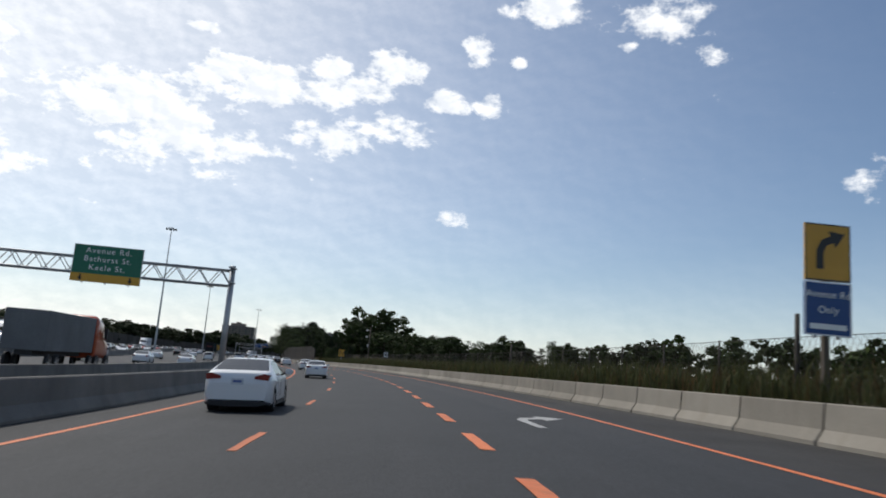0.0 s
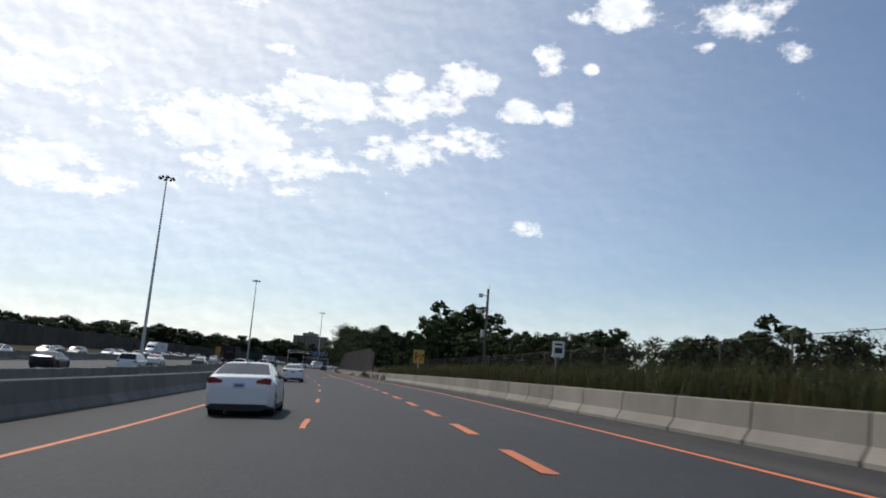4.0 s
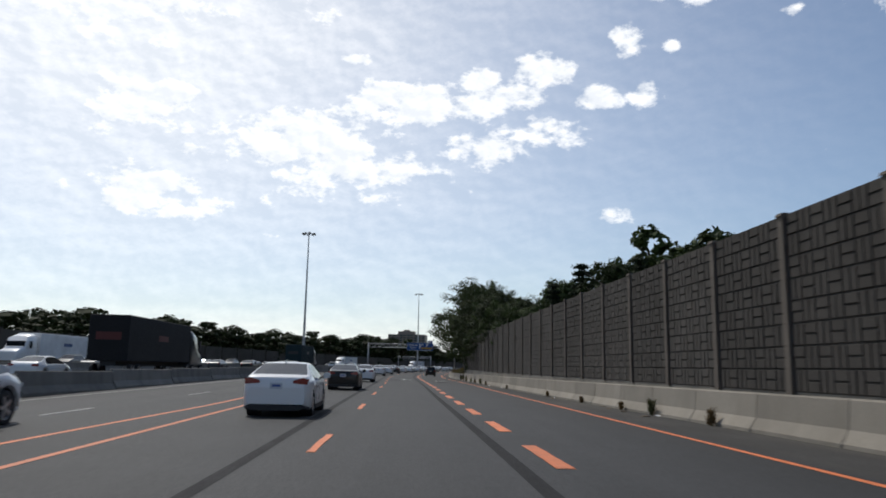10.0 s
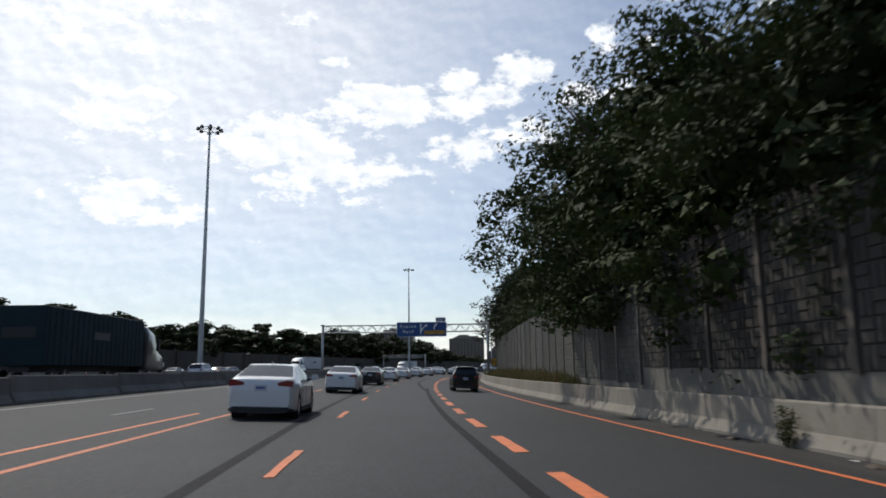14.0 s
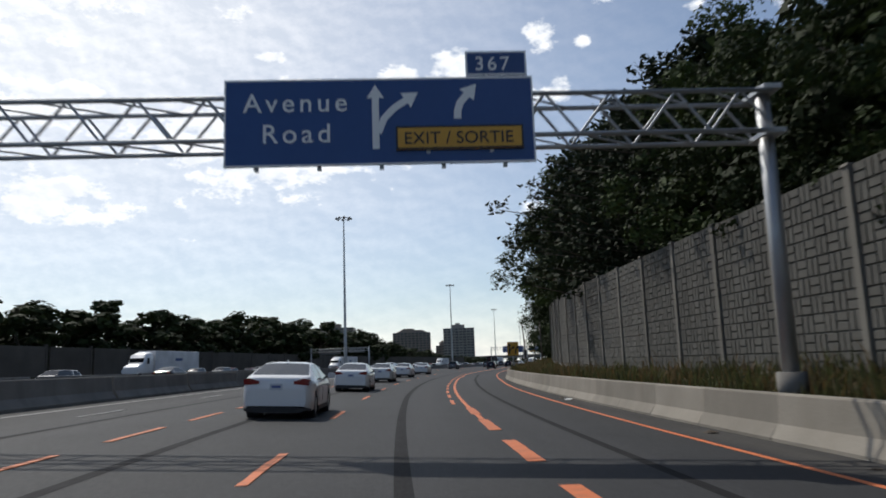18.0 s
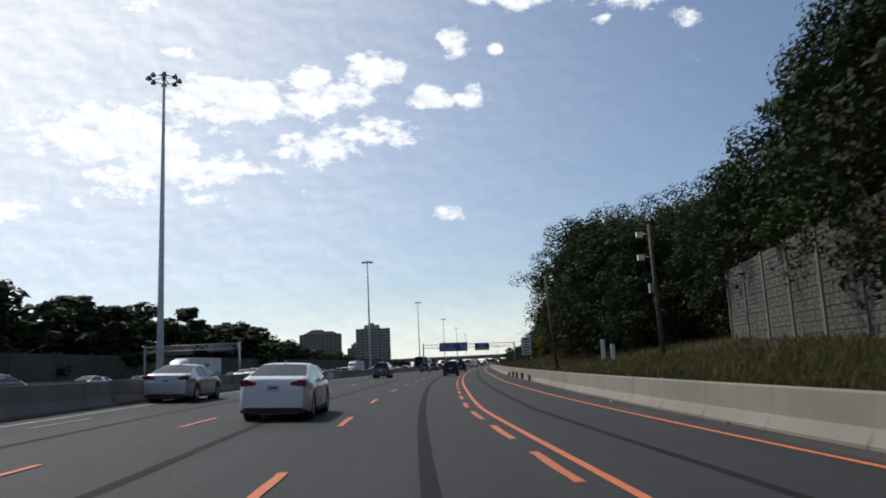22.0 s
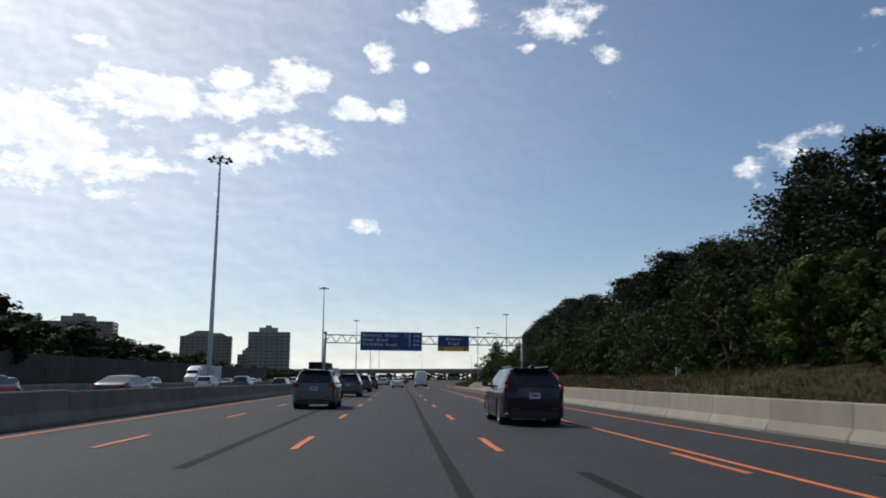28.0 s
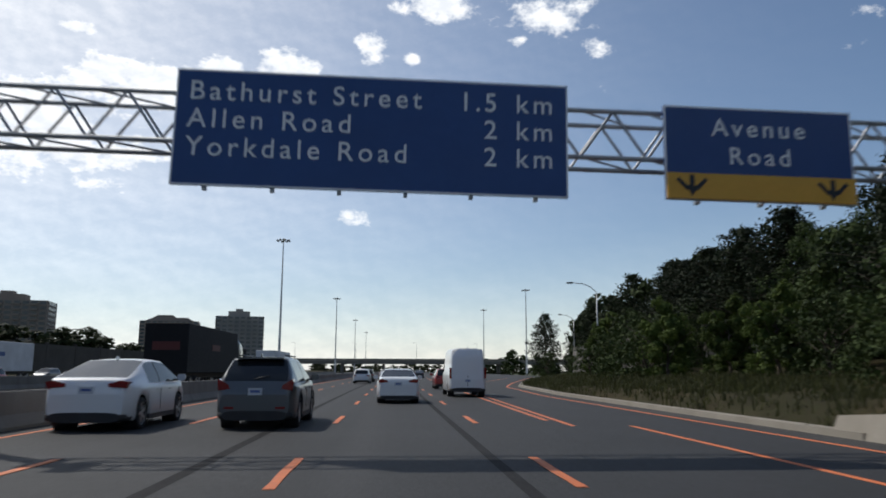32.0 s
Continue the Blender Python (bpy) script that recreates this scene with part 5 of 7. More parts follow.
def overpass(s):
    ob = thing("overpass", stand(s, 0), "long concrete road overpass crossing the motorway", "bridge")
    bm = bmesh.new()
    box(bm, -120, 110, -6, 6, 4.4, 5.9)
    part("deck", bm, CONCRETE_OLD, ob)
    bm = bmesh.new()
    box(bm, -120, 110, -6.2, -6.0, 5.7, 6.9)
    part("parapet", bm, CONCRETE, ob)
    for x in (-62, -36, -16, 14, 40):
        for y in (-4, 0, 4):
            bm = bmesh.new()
            tube(bm, (x, y, -1), (x, y, 4.4), 0.55, sides=12)
            part("pier", bm, CONCRETE_OLD, ob)
    bm = bmesh.new()
    for x0, x1 in ((-220, -118), (108, 190)):
        prism(bm, [(x0, -1.5), (x1, -1.5), (x1, 5.8 if x1 < 0 else 3.4), (x0, 3.0 if x1 < 0 else 5.8)], -9, 9)
    part("abutment", bm, GRASS, ob)
    for x in (-60, -30, 0, 30, 60):
        bm = bmesh.new()
        tube(bm, (x, 5.5, 5.9), (x, 5.5, 14.5), 0.1, 0.06, 6)
        tube(bm, (x, 5.5, 14.5), (x - 2, 5.5, 14.9), 0.05, 0.04, 5)
        part("lamp_post", bm, GALV, ob)


overpass(985)


def tower(s, n, w, d, floors, material, label, bays, step=None):
    ob = thing("apartment_tower", stand(s, n, -1.0, 12), label, "building", "distant towers")
    h = floors * 3.0
    bm = bmesh.new()
    box(bm, -w / 2, w / 2, -d / 2, d / 2, 0, h)
    part("wall", bm, material, ob)
    bm = bmesh.new()
    if step:
        prism(bm, [(-w * .42, h), (w * .42, h), (w * .3, h + 3), (w * .1, h + 3), (w * .05, h + 5), (-w * .2, h + 5), (-w * .3, h + 2.5)], -d * .4, d * .4)
    else:
        box(bm, -w * .25, w * .2, -d * .25, d * .25, h, h + 4)
        box(bm, -w * .1, w * .05, -d * .15, d * .15, h + 4, h + 6)
    part("roof_block", bm, material, ob)
    wm = bmesh.new()
    box(wm, -0.5, 0.5, -0.15, 0.05, -0.5, 0.5)
    win = part("window", wm, BUILD_GLASS)
    me = win.data
    bpy.data.objects.remove(win)
    fm = bmesh.new()
    box(fm, -0.5, 0.5, -1.0, 0.0, -0.08, 0.9)
    bal = part("balcony", fm, material)
    mb = bal.data
    bpy.data.objects.remove(bal)
    for f in range(floors):
        for b in range(bays):
            x = -w / 2 + (b + 0.5) * w / bays
            share("window", me, ob, Matrix.Translation((x, -d / 2 - 0.02, f * 3 + 1.6)) @ Matrix.Diagonal((w / bays * 0.72, 1, 1.7, 1)))
            if b % 2 == 0 and not step:
                share("balcony", mb, ob, Matrix.Translation((x, -d / 2, f * 3 + 0.2)) @ Matrix.Diagonal((w / bays * 0.9, 1, 1, 1)))
        share("window", me, ob, Matrix.Translation((w / 2 + 0.02, 0, f * 3 + 1.6)) @ pose(0, 0, 0, 0, 0, 90) @ Matrix.Diagonal((d * 0.7, 1, 1.7, 1)))


tower(1247, -204, 46, 24, 14, BUILD_A, "broad brown apartment tower with a stepped roof", 10, True)
tower(1186, -132.5, 35, 22, 14, BUILD_B, "tall grey apartment tower with rows of balconies", 8)
tower(1215, -158, 16, 18, 8, BUILD_A, "low grey block between the distant towers", 5)
tower(1066, -240, 46, 22, 14, BUILD_A, "brown apartment slab beyond the trees", 10)
tower(1300, -250, 30, 20, 6, BUILD_B, "low distant apartment block", 6)

# ================= road markings and surface details =================
def ribbon(name, s0, s1, fn, width, material, parent, z=0.005, step=3.0):
    ob = strip(name, s0, s1, step, [lambda s: fn(s) - width / 2, lambda s: fn(s) + width / 2], material, z=z, kind="")
    ob.parent = parent
    return ob


def dash_mesh(name, length, width, material, worn=0):
    rng = random.Random(int(length * 10 + width * 100) + worn)
    bm = bmesh.new()
    n = 6
    lo, hi = [], []
    for k in range(n + 1):
        y = -length / 2 + length * k / n
        e = 0.012
        a, b = -width / 2 + rng.uniform(-e, e), width / 2 + rng.uniform(-e, e)
        lo.append((bm.verts.new((a, y, 0)), bm.verts.new((b, y, 0))))
        hi.append((bm.verts.new((a, y, 0.006)), bm.verts.new((b, y, 0.006))))
    for k in range(n):
        bm.faces.new((hi[k][0], hi[k][1], hi[k + 1][1], hi[k + 1][0]))
        bm.faces.new((lo[k][0], hi[k][0], hi[k + 1][0], lo[k + 1][0]))
        bm.faces.new((hi[k][1], lo[k][1], lo[k + 1][1], hi[k + 1][1]))
    bm.faces.new((lo[0][0], lo[0][1], hi[0][1], hi[0][0]))
    bm.faces.new((lo[n][1], lo[n][0], hi[n][0], hi[n][1]))
    me = bpy.data.meshes.new(name)
    bm.to_mesh(me)
    bm.free()
    me.materials.append(material)
    return me


def dashes(fn, s0, s1, cycle, meshes, parent):
    s, k = s0, 0
    while s < s1:
        a, b = at(s - 1.4, fn(s - 1.4)), at(s + 1.4, fn(s + 1.4))
        d = b - a
        share("lane_dash", meshes[k % len(meshes)], parent,
              Matrix.Translation((a + b) / 2 + Vector((0, 0, 0.004))) @ pose(0, 0, 0, math.degrees(math.asin(d.z / d.length)), 0, math.degrees(math.atan2(-d.x, d.y))))
        s, k = s + cycle, k + 1


# places along the road where the lane dashes stand: (number, metres)
DASH = ((-10, -110.0), (0, 13.0), (3, 51.1), (9, 124.5), (15, 197.3), (17, 221.1), (21, 268.3), (22, 279.6), (29, 357.0), (31, 377.0), (33, 397.6), (37, 438.5), (40, 468.4), (42, 490.8), (52, 596.0), (53, 606.5), (80, 890.0))
SLIP = ((13, 1.0), (51, 0.0), (124, -0.9), (197, -1.6), (268, -1.9), (357, -2.8), (400, -3.0))


def counted(fn, k0, k1, step, meshes, parent, slip=False):
    k = k0
    while k <= k1:
        s = ease(DASH, k)
        s += ease(SLIP, s) if slip else 0.0
        dashes(fn, s, s + 0.5, 1.0, meshes, parent)
        k += step


def road_paint():
    la = line_a
    thin = [dash_mesh("lane_dash", 3.0, 0.14, ORANGE, k) for k in range(3)]
    wide = [dash_mesh("lane_dash", 3.0, 0.25, ORANGE, k) for k in range(3)]
    pale = [dash_mesh("lane_dash", 3.0, 0.12, WHITE_WORN, k) for k in range(2)]
    # left line of the lane driven in: 12 m cycle; exit line: 6 m cycle
    lane_l = ((-120, -4.6), (0, -4.45), (13, -4.4), (26, -4.3), (51, -3.76), (63, -3.43), (76, -3.12), (90, -2.85), (115, -2.9), (140, -2.95), (173, -3.7), (185, -3.6), (221, -3.4), (232, -3.26), (268, -3.18), (300, -3.54),
              (312, -3.62), (360, -3.65), (418, -4.05), (430, -4.1), (470, -4.35), (520, -4.0), (560, -3.65), (600, -3.55), (660, -3.7), (1500, -3.7))
    edge_l = ((-120, -7.9), (0, -7.8), (30, -7.72), (55, -7.27), (75, -6.92), (98, -6.45), (135, -6.5), (150, -6.4), (177, -7.1), (190, -6.85), (217, -7.1), (230, -7.05), (262, -6.9), (300, -6.85), (312, -6.7))
    edge_m = ((140, -10.4), (182, -9.75), (197, -8.75), (220, -8.55), (232, -8.1), (262, -8.2), (290, -8.0), (312, -7.6))
    lane_m = ((318, -6.95), (360, -6.85), (400, -7.3), (470, -7.9), (533, -7.7), (600, -7.05), (640, -7.3), (1500, -7.35))
    lane_f = ((355, -9.8), (440, -10.8), (478, -11.3), (540, -10.9), (1500, -11.0))
    counted(lambda s: ease(lane_l, s), -6, 78, 1, thin, road)
    counted(la, -6, 32.5, 0.5, wide, road, True)
    counted(lambda s: la(s) - 0.42, 33, 45, 0.5, thin, road, True)
    counted(lambda s: la(s) - 0.42, 46, 53, 1, thin, road, True)
    ribbon("solid_line", 386, 646, la, 0.14, ORANGE, road)
    ribbon("solid_line", 646, 760, lambda s: ease(((646, -1.35), (670, -0.85), (690, 0.9), (710, 3.6), (760, 14)), s), 0.14, ORANGE, road)
    ribbon("solid_line", 648, 760, lambda s: ease(((648, -1.6), (670, -1.35), (700, -0.9), (760, -0.6)), s), 0.16, ORANGE, road)
    # right edge
    ribbon("edge_line", -100, 792, lambda s: ease(EDGE_R, s), 0.15, ORANGE, road)
    # left edge beside the near barrier, then the double line, then dashes
    ribbon("edge_line", -100, 172, lambda s: ease(edge_l, s), 0.14, ORANGE, road)
    ribbon("edge_line", 172, 312, lambda s: ease(edge_l, s), 0.14, ORANGE, road)
    ribbon("edge_line", 150, 312, lambda s: ease(edge_m, s), 0.13, ORANGE, road)
    dashes(lambda s: ease(lane_m, s), 318.5, 452, 4.85, thin, road)
    counted(lambda s: ease(lane_m, s), 39, 78, 1, thin, road)
    counted(lambda s: ease(lane_f, s), 40, 78, 1, thin, road)
    counted(lambda s: ease(lane_f, s), 29, 39, 1, pale, road)
    ribbon("edge_line", 175, 560, lambda s: bar_l(s) + 1.15, 0.13, WHITE_WORN, road)
    ribbon("edge_line", 560, 900, lambda s: bar_l(s) + 1.0, 0.13, ORANGE, road)
    dashes(lambda s: bar_l(s) + 4.6, 180, 330, 12, pale, road)
    # sealed joints and blacked-out older lines
    for s0, s1, fn, w in ((165, 345, lambda s: la(s) - 0.62, 0.22), (165, 352, lambda s: la(s) - 4.5, 0.20), (338, 560, lambda s: ease(((338, -0.7), (365, -1.8), (400, -2.25), (470, -2.46), (506, -2.7), (560, -2.9)), s), 0.22), (508, 760, lambda s: ease(((508, -6.0), (523, -5.3), (545, -5.0), (596, -4.3), (760, -4.3)), s), 0.18),
                          (352, 508, lambda s: la(s) - 5.75, 0.2), (365, 520, lambda s: la(s) - 9.2, 0.17), (352, 560, lambda s: la(s) + 1.6, 0.2),
                          (560, 760, lambda s: -8.6, 0.2)):
        ribbon("tar_strip", s0, s1, fn, w, TAR, road, 0.003, 2.0)
    # white remnants beside some orange dashes
    dashes(lambda s: la(s) - 0.20, 178.5, 190, 6.35, pale, road)
    # expansion joints across the lanes
    for s in (148.5, 151.0):
        strip("joint", s, s + 0.12, 0.12, [-9, -5, 0, 4], TAR, z=0.003, kind="").parent = road


def paint_arrow(s, n, shape, material, sc=1.0, z=0.006):
    """Flat road arrow. shape: rows of outlines in x, y metres."""
    for outline in shape:
        bm = bmesh.new()
        lo = [bm.verts.new((x * sc, y * sc, 0.0)) for x, y in outline]
        hi = [bm.verts.new((x * sc, y * sc, 0.004)) for x, y in outline]
        k = len(lo)
        for q in range(k):
            bm.faces.new((lo[q], lo[(q + 1) % k], hi[(q + 1) % k], hi[q]))
        bm.faces.new(hi)
        ob = part("lane_arrow", bm, material, road)
        ob.matrix_basis = stand(s, n, z) @ pose(0, 0, 0, 0, math.degrees(-math.atan(ease(TILT, s))), 0)


STEM = [(-0.1, -2.2), (0.1, -2.2), (0.1, 1.0), (0.32, 1.0), (0.0, 2.3), (-0.32, 1.0), (-0.1, 1.0)]
SIDE = [(0.1, -0.6), (0.75, 0.25), (0.75, -0.25), (1.25, 0.75), (0.75, 1.3), (0.75, 0.8), (0.1, 0.1)]
TURN = [(-0.35, -2.0), (-0.12, -2.0), (-0.12, 0.2), (0.0, 0.75), (0.45, 0.95), (0.45, 0.4), (1.15, 1.3), (0.45, 2.2), (0.45, 1.6), (-0.1, 1.35), (-0.35, 0.6)]
road_paint()
for s, n, sh in ((19.5, 2.0, (TURN,)), (171.2, -1.6, (STEM, SIDE)), (171.0, 2.0, (TURN,)), (287.5, -1.75, (STEM, SIDE)), (287.8, 2.0, (TURN,))):
    paint_arrow(s, n, sh, WHITE_WORN)
# oily repair patches in the asphalt
for s, n, a, b, seed in ((283.4, -2.5, 1.5, 2.1, 1), (282.4, 1.9, 0.9, 2.0, 2)):
    rng = random.Random(seed)
    bm = bmesh.new()
    ring = [(a * math.cos(k * math.pi / 14) * rng.uniform(0.65, 1.1), b * math.sin(k * math.pi / 14) * rng.uniform(0.65, 1.1)) for k in range(28)]
    vs = [bm.verts.new((x, y, 0)) for x, y in ring]
    bm.faces.new(vs)
    ob = part("repair_patch", bm, TAR, road)
    ob.matrix_basis = stand(s, n, 0.0025) @ pose(0, 0, 0, 0, math.degrees(-math.atan(ease(TILT, s))), 0)


# ================= weeds, grass, debris =================
def blades(name, spots, material, label, h=(0.3, 0.9), per=9, wide=0.03, parent=None, seed=5):
    """Tufts of bent blades; one object of stuff."""
    rng = np.random.default_rng(seed)
    verts, faces = [], []
    for p, f in spots:
        for _ in range(per):
            a, lean = rng.random() * 6.283, rng.random() * 0.6
            hh = (h[0] + (h[1] - h[0]) * rng.random()) * f
            o = np.array(p) + np.array((rng.normal() * 0.22, rng.normal() * 0.22, -0.05))
            dx, dy = math.cos(a), math.sin(a)
            side = np.array((-dy, dx, 0)) * wide * (0.7 + 0.8 * rng.random())
            mid = o + np.array((dx * lean * hh * 0.4, dy * lean * hh * 0.4, hh * 0.6))
            tip = o + np.array((dx * lean * hh * 1.3, dy * lean * hh * 1.3, hh))
            i = len(verts)
            verts += [tuple(o - side), tuple(o + side), tuple(mid + side * 0.8), tuple(mid - side * 0.8), tuple(tip)]
            faces += [(i, i + 1, i + 2, i + 3), (i + 3, i + 2, i + 4)]
    ob = part(name, (verts, [], faces), material)
    return tagged(ob, label, "grass", kind="stuff")


def bank_spots(s0, s1, n0, n1, count, seed, f=1.0):
    rng = np.random.default_rng(seed)
    out = []
    for _ in range(count):
        s, u = s0 + (s1 - s0) * rng.random(), rng.random()
        b = bar_r(s) + 0.55 if s < 640 else ease(EDGE_R, s) + 1.5
        n = b + n0 + (n1 - n0) * u
        p = at(s, n, hill_at(s, n))
        out.append((p[:], f * (0.6 + 0.8 * rng.random())))
    return out


blades("weeds", bank_spots(-20, 195, 0.1, 6, 3600, 1, 1.15), BLADE, "tall green weeds crowding behind the barrier", (0.25, 0.95), 12, 0.02)
blades("dry_weeds", bank_spots(-20, 195, 0.1, 9, 1900, 2), BLADE_DRY, "dry straw-coloured weeds behind the barrier", (0.3, 1.0), 8, 0.014)
blades("bank_grass", bank_spots(330, 480, 0.1, 4.5, 3600, 3), BLADE, "long green grass on the bank below the noise wall", (0.2, 0.6), 10, 0.02)
blades("bank_straw", bank_spots(330, 480, 0.1, 4.5, 2200, 13), BLADE_DRY, "straw-coloured weeds on the bank below the noise wall", (0.25, 0.7), 7, 0.016)
blades("bank_dry_grass", bank_spots(440, 640, 0.1, 12, 6000, 4, 0.75), BLADE_DRY, "dry brown grass on the open bank", (0.15, 0.42), 6, 0.02)
blades("bank_green_grass", bank_spots(440, 720, 0.1, 10, 2400, 6, 0.8), BLADE, "green grass on the open bank", (0.15, 0.5), 8, 0.02)


blades("ramp_grass", bank_spots(636, 725, 0.0, 7, 3000, 8, 1.0), BLADE, "rank green grass beside the exit ramp", (0.12, 0.45), 8, 0.018)


def weed_clump(s, n, h, label="leafy weed growing at the foot of the barrier"):
    rng = np.random.default_rng(int(s * 10))
    ob = thing("weed", stand(s, n), label, "plant", "weeds at the barrier")
    bm = bmesh.new()
    cs = []
    for k in range(15):
        a, out = k * 2.4, h * (0.08 + 0.30 * rng.random())
        tip = (math.cos(a) * out * 0.5, math.sin(a) * out * 1.5, h * (0.45 + 0.55 * rng.random()))
        tube(bm, (tip[0] * 0.25, tip[1] * 0.35, -0.03), tip, 0.008, 0.003, 4, False)
        for q in (0.3, 0.5, 0.7, 0.85, 1.0):
            cs.append((tip[0] * (0.25 + 0.75 * q), tip[1] * (0.35 + 0.65 * q), tip[2] * q, 0.05 + 0.07 * h))
    part("stems", bm, BLADE, ob)
    part("leaves", leaf_cloud(rng, cs, 9, 0.026), BLADE if h > 0.45 else BLADE_DRY, ob)


for s, h in ((206.5, .9), (208.2, .7), (203.8, 1.0), (201.6, .8), (212.6, .5), (226.5, .6), (231.0, .7), (234.2, .4), (263, .35), (276.5, .5), (281.0, .7), (286.0, .6), (290.5, .75), (296.5, .9),
             (300.8, .8), (305.0, .7), (198.5, .6), (195.6, .5), (190.8, .6), (187.2, .5), (183.6, .6), (179.0, .45), (176.2, .6), (240, .35), (247.5, .4), (497.5, .5), (503.5, .6), (509, .6), (513.6, .5), (520, .4)):
    weed_clump(s, bar_r(s) - 0.42, h * (0.75 if 220 < s < 297 else 1.1))

rng_d = random.Random(9)
for k in range(46):
    s = rng_d.uniform(190, 310) if k < 30 else rng_d.uniform(360, 530)
    bm = bmesh.new()
    a = rng_d.uniform(0.05, 0.16)
    bmesh.ops.create_icosphere(bm, subdivisions=1, radius=a)
    for v in bm.verts:
        v.co = Vector((v.co.x * rng_d.uniform(0.7, 1.6), v.co.y * rng_d.uniform(0.7, 2.2), max(0, v.co.z) * rng_d.uniform(0.3, 0.8)))
    ob = part("debris", bm, LITTER if k % 7 == 0 else DEBRIS)
    ob.matrix_basis = stand(s, bar_r(s) - rng_d.uniform(0.35, 0.9), 0.0, rng_d.uniform(0, 180))
    tagged(ob, "scrap of pale litter on the shoulder" if k % 7 == 0 else "clod of dirt and leaves against the barrier", "debris", "debris on the shoulder")

# twin-rail drain guard fixed to the barrier
ob = thing("guard_rail", stand(209.6, bar_r(209.6) - 0.30), "short silver twin guard rail fixed to the concrete barrier", "guard rail")
for z in (0.32, 0.56):
    bm = bmesh.new()
    prism(bm, [(-0.1, z), (-0.04, z + 0.03), (-0.04, z + 0.13), (-0.1, z + 0.16), (-0.16, z + 0.1), (-0.16, z + 0.06)], -0.45, 0.45)
    part("rail", bm, DARKSTEEL, ob)
bm = bmesh.new()
box(bm, -0.05, 0.2, -0.1, 0.1, 0.2, 0.75)
part("bracket", bm, DARKSTEEL, ob)
# crash cushion on the near left barrier
ob = thing("guard_rail", stand(66.5, -9.05), "grey steel guard rail section on the concrete barrier", "guard rail")
for z in (0.45, 0.72):
    bm = bmesh.new()
    prism(bm, [(0.0, z), (0.06, z + 0.03), (0.06, z + 0.13), (0.0, z + 0.16), (-0.06, z + 0.1), (-0.06, z + 0.06)], -2.6, 2.6)
    part("rail", bm, GALV, ob)
for y in (-2, 0, 2):
    bm = bmesh.new()
    box(bm, -0.2, -0.06, y - 0.07, y + 0.07, 0, 0.85)
    part("post", bm, DARKSTEEL, ob)

# retaining wall glimpsed among the trees, and the kerb of the exit ramp
ob = holder("wall_retaining", "pale ribbed retaining wall among the trees", "wall")
for k in range(70):
    bm = bmesh.new()
    box(bm, -0.12, 0.12, -1.47, 1.47, -1.5, 3.6)
    box(bm, -0.22, -0.12, -0.3, 0.3, -1.5, 3.6)
    q = part("panel", bm, CONCRETE_OLD, ob)
    s = 540 + k * 3
    rail = ((540, 16.6), (556, 17.2), (580, 19.8), (640, 20.0), (700, 20.4), (716, 21.0), (752, 24.0))
    q.matrix_basis = stand(s, ease(rail, s), 1.6, -math.degrees(math.atan((ease(rail, s + 0.1) - ease(rail, s - 0.1)) / 0.2)))
kerb = strip("kerb", 642, 790, 3.0, [lambda s: (ease(EDGE_R, s) + 1.0, 0.0), lambda s: (ease(EDGE_R, s) + 1.02, 0.15), lambda s: (ease(EDGE_R, s) + 1.35, 0.16), lambda s: (ease(EDGE_R, s) + 1.37, 0.0)],
             CONCRETE, label="pale concrete kerb curving along the exit ramp", category="kerb")
for s, n, h in ((488.7, 9.6, 1.1), (491.7, 9.6, 1.5), (595, 12.5, 0.8)):
    ob = thing("marker_post", stand(s, n, hill_at(s, n)), "white marker board on the grass bank", "marker post")
    bm = bmesh.new()
    box(bm, -0.14, 0.14, -0.03, 0.03, -0.2, h)
    part("board", bm, SIGN_WHITE, ob)


def davit(s, n, h, turn):
    ob = thing("street_lamp", stand(s, n, hill_at(s, n) if n > 5 else 0, turn), "grey street lamp with a curved arm beside the ramp", "lamp", "street lamps")
    bm = bmesh.new()
    tube(bm, (0, 0, -0.3), (0, 0, h), 0.11, 0.07, 8)
    part("pole", bm, GALV, ob)
    bm = bmesh.new()
    pts = [Vector((0, 0, h)), Vector((-0.6, 0, h + 0.6)), Vector((-1.5, 0, h + 0.95)), Vector((-2.6, 0, h + 1.05))]
    for a, b in zip(pts, pts[1:]):
        tube(bm, a, b, 0.05, 0.045, 6)
    part("arm", bm, GALV, ob)
    bm = bmesh.new()
    box(bm, -3.3, -2.6, -0.16, 0.16, h + 0.95, h + 1.12)
    part("lamp_head", bm, DARKSTEEL, ob)


davit(706, 16.3, 8.8, 0), davit(762, 27, 9.5, 20)

# ================= vehicles =================
GLASS = plain("tinted car glass", (0.012, 0.015, 0.018), 0.05, 0.0, 0.0)
GLASS.node_tree.nodes["Principled BSDF"].inputs["Specular IOR Level"].default_value = 0.35
RUBBER = shade("tyre rubber", (0.022, 0.022, 0.023), 0.85, vary=0.2, scale=6, fine=60, bump=0.1)
TRIM = shade("black plastic trim", (0.02, 0.02, 0.022), 0.6, vary=0.2, scale=4, fine=60, bump=0.05)
ALLOY = plain("alloy rim", (0.55, 0.56, 0.57), 0.3, 0.85)
REDLENS = plain("red lamp lens", (0.20, 0.008, 0.008), 0.15, 0.0, 0.6)
CLEARLENS = plain("clear lamp lens", (0.72, 0.74, 0.76), 0.08, 0.0, 0.6)
PLATE = plain("number plate", (0.5, 0.53, 0.57), 0.5)
PLATE_INK = plain("number plate ink", (0.08, 0.12, 0.32), 0.5)
DULL_RED = plain("dull red emblem", (0.09, 0.014, 0.012), 0.6)
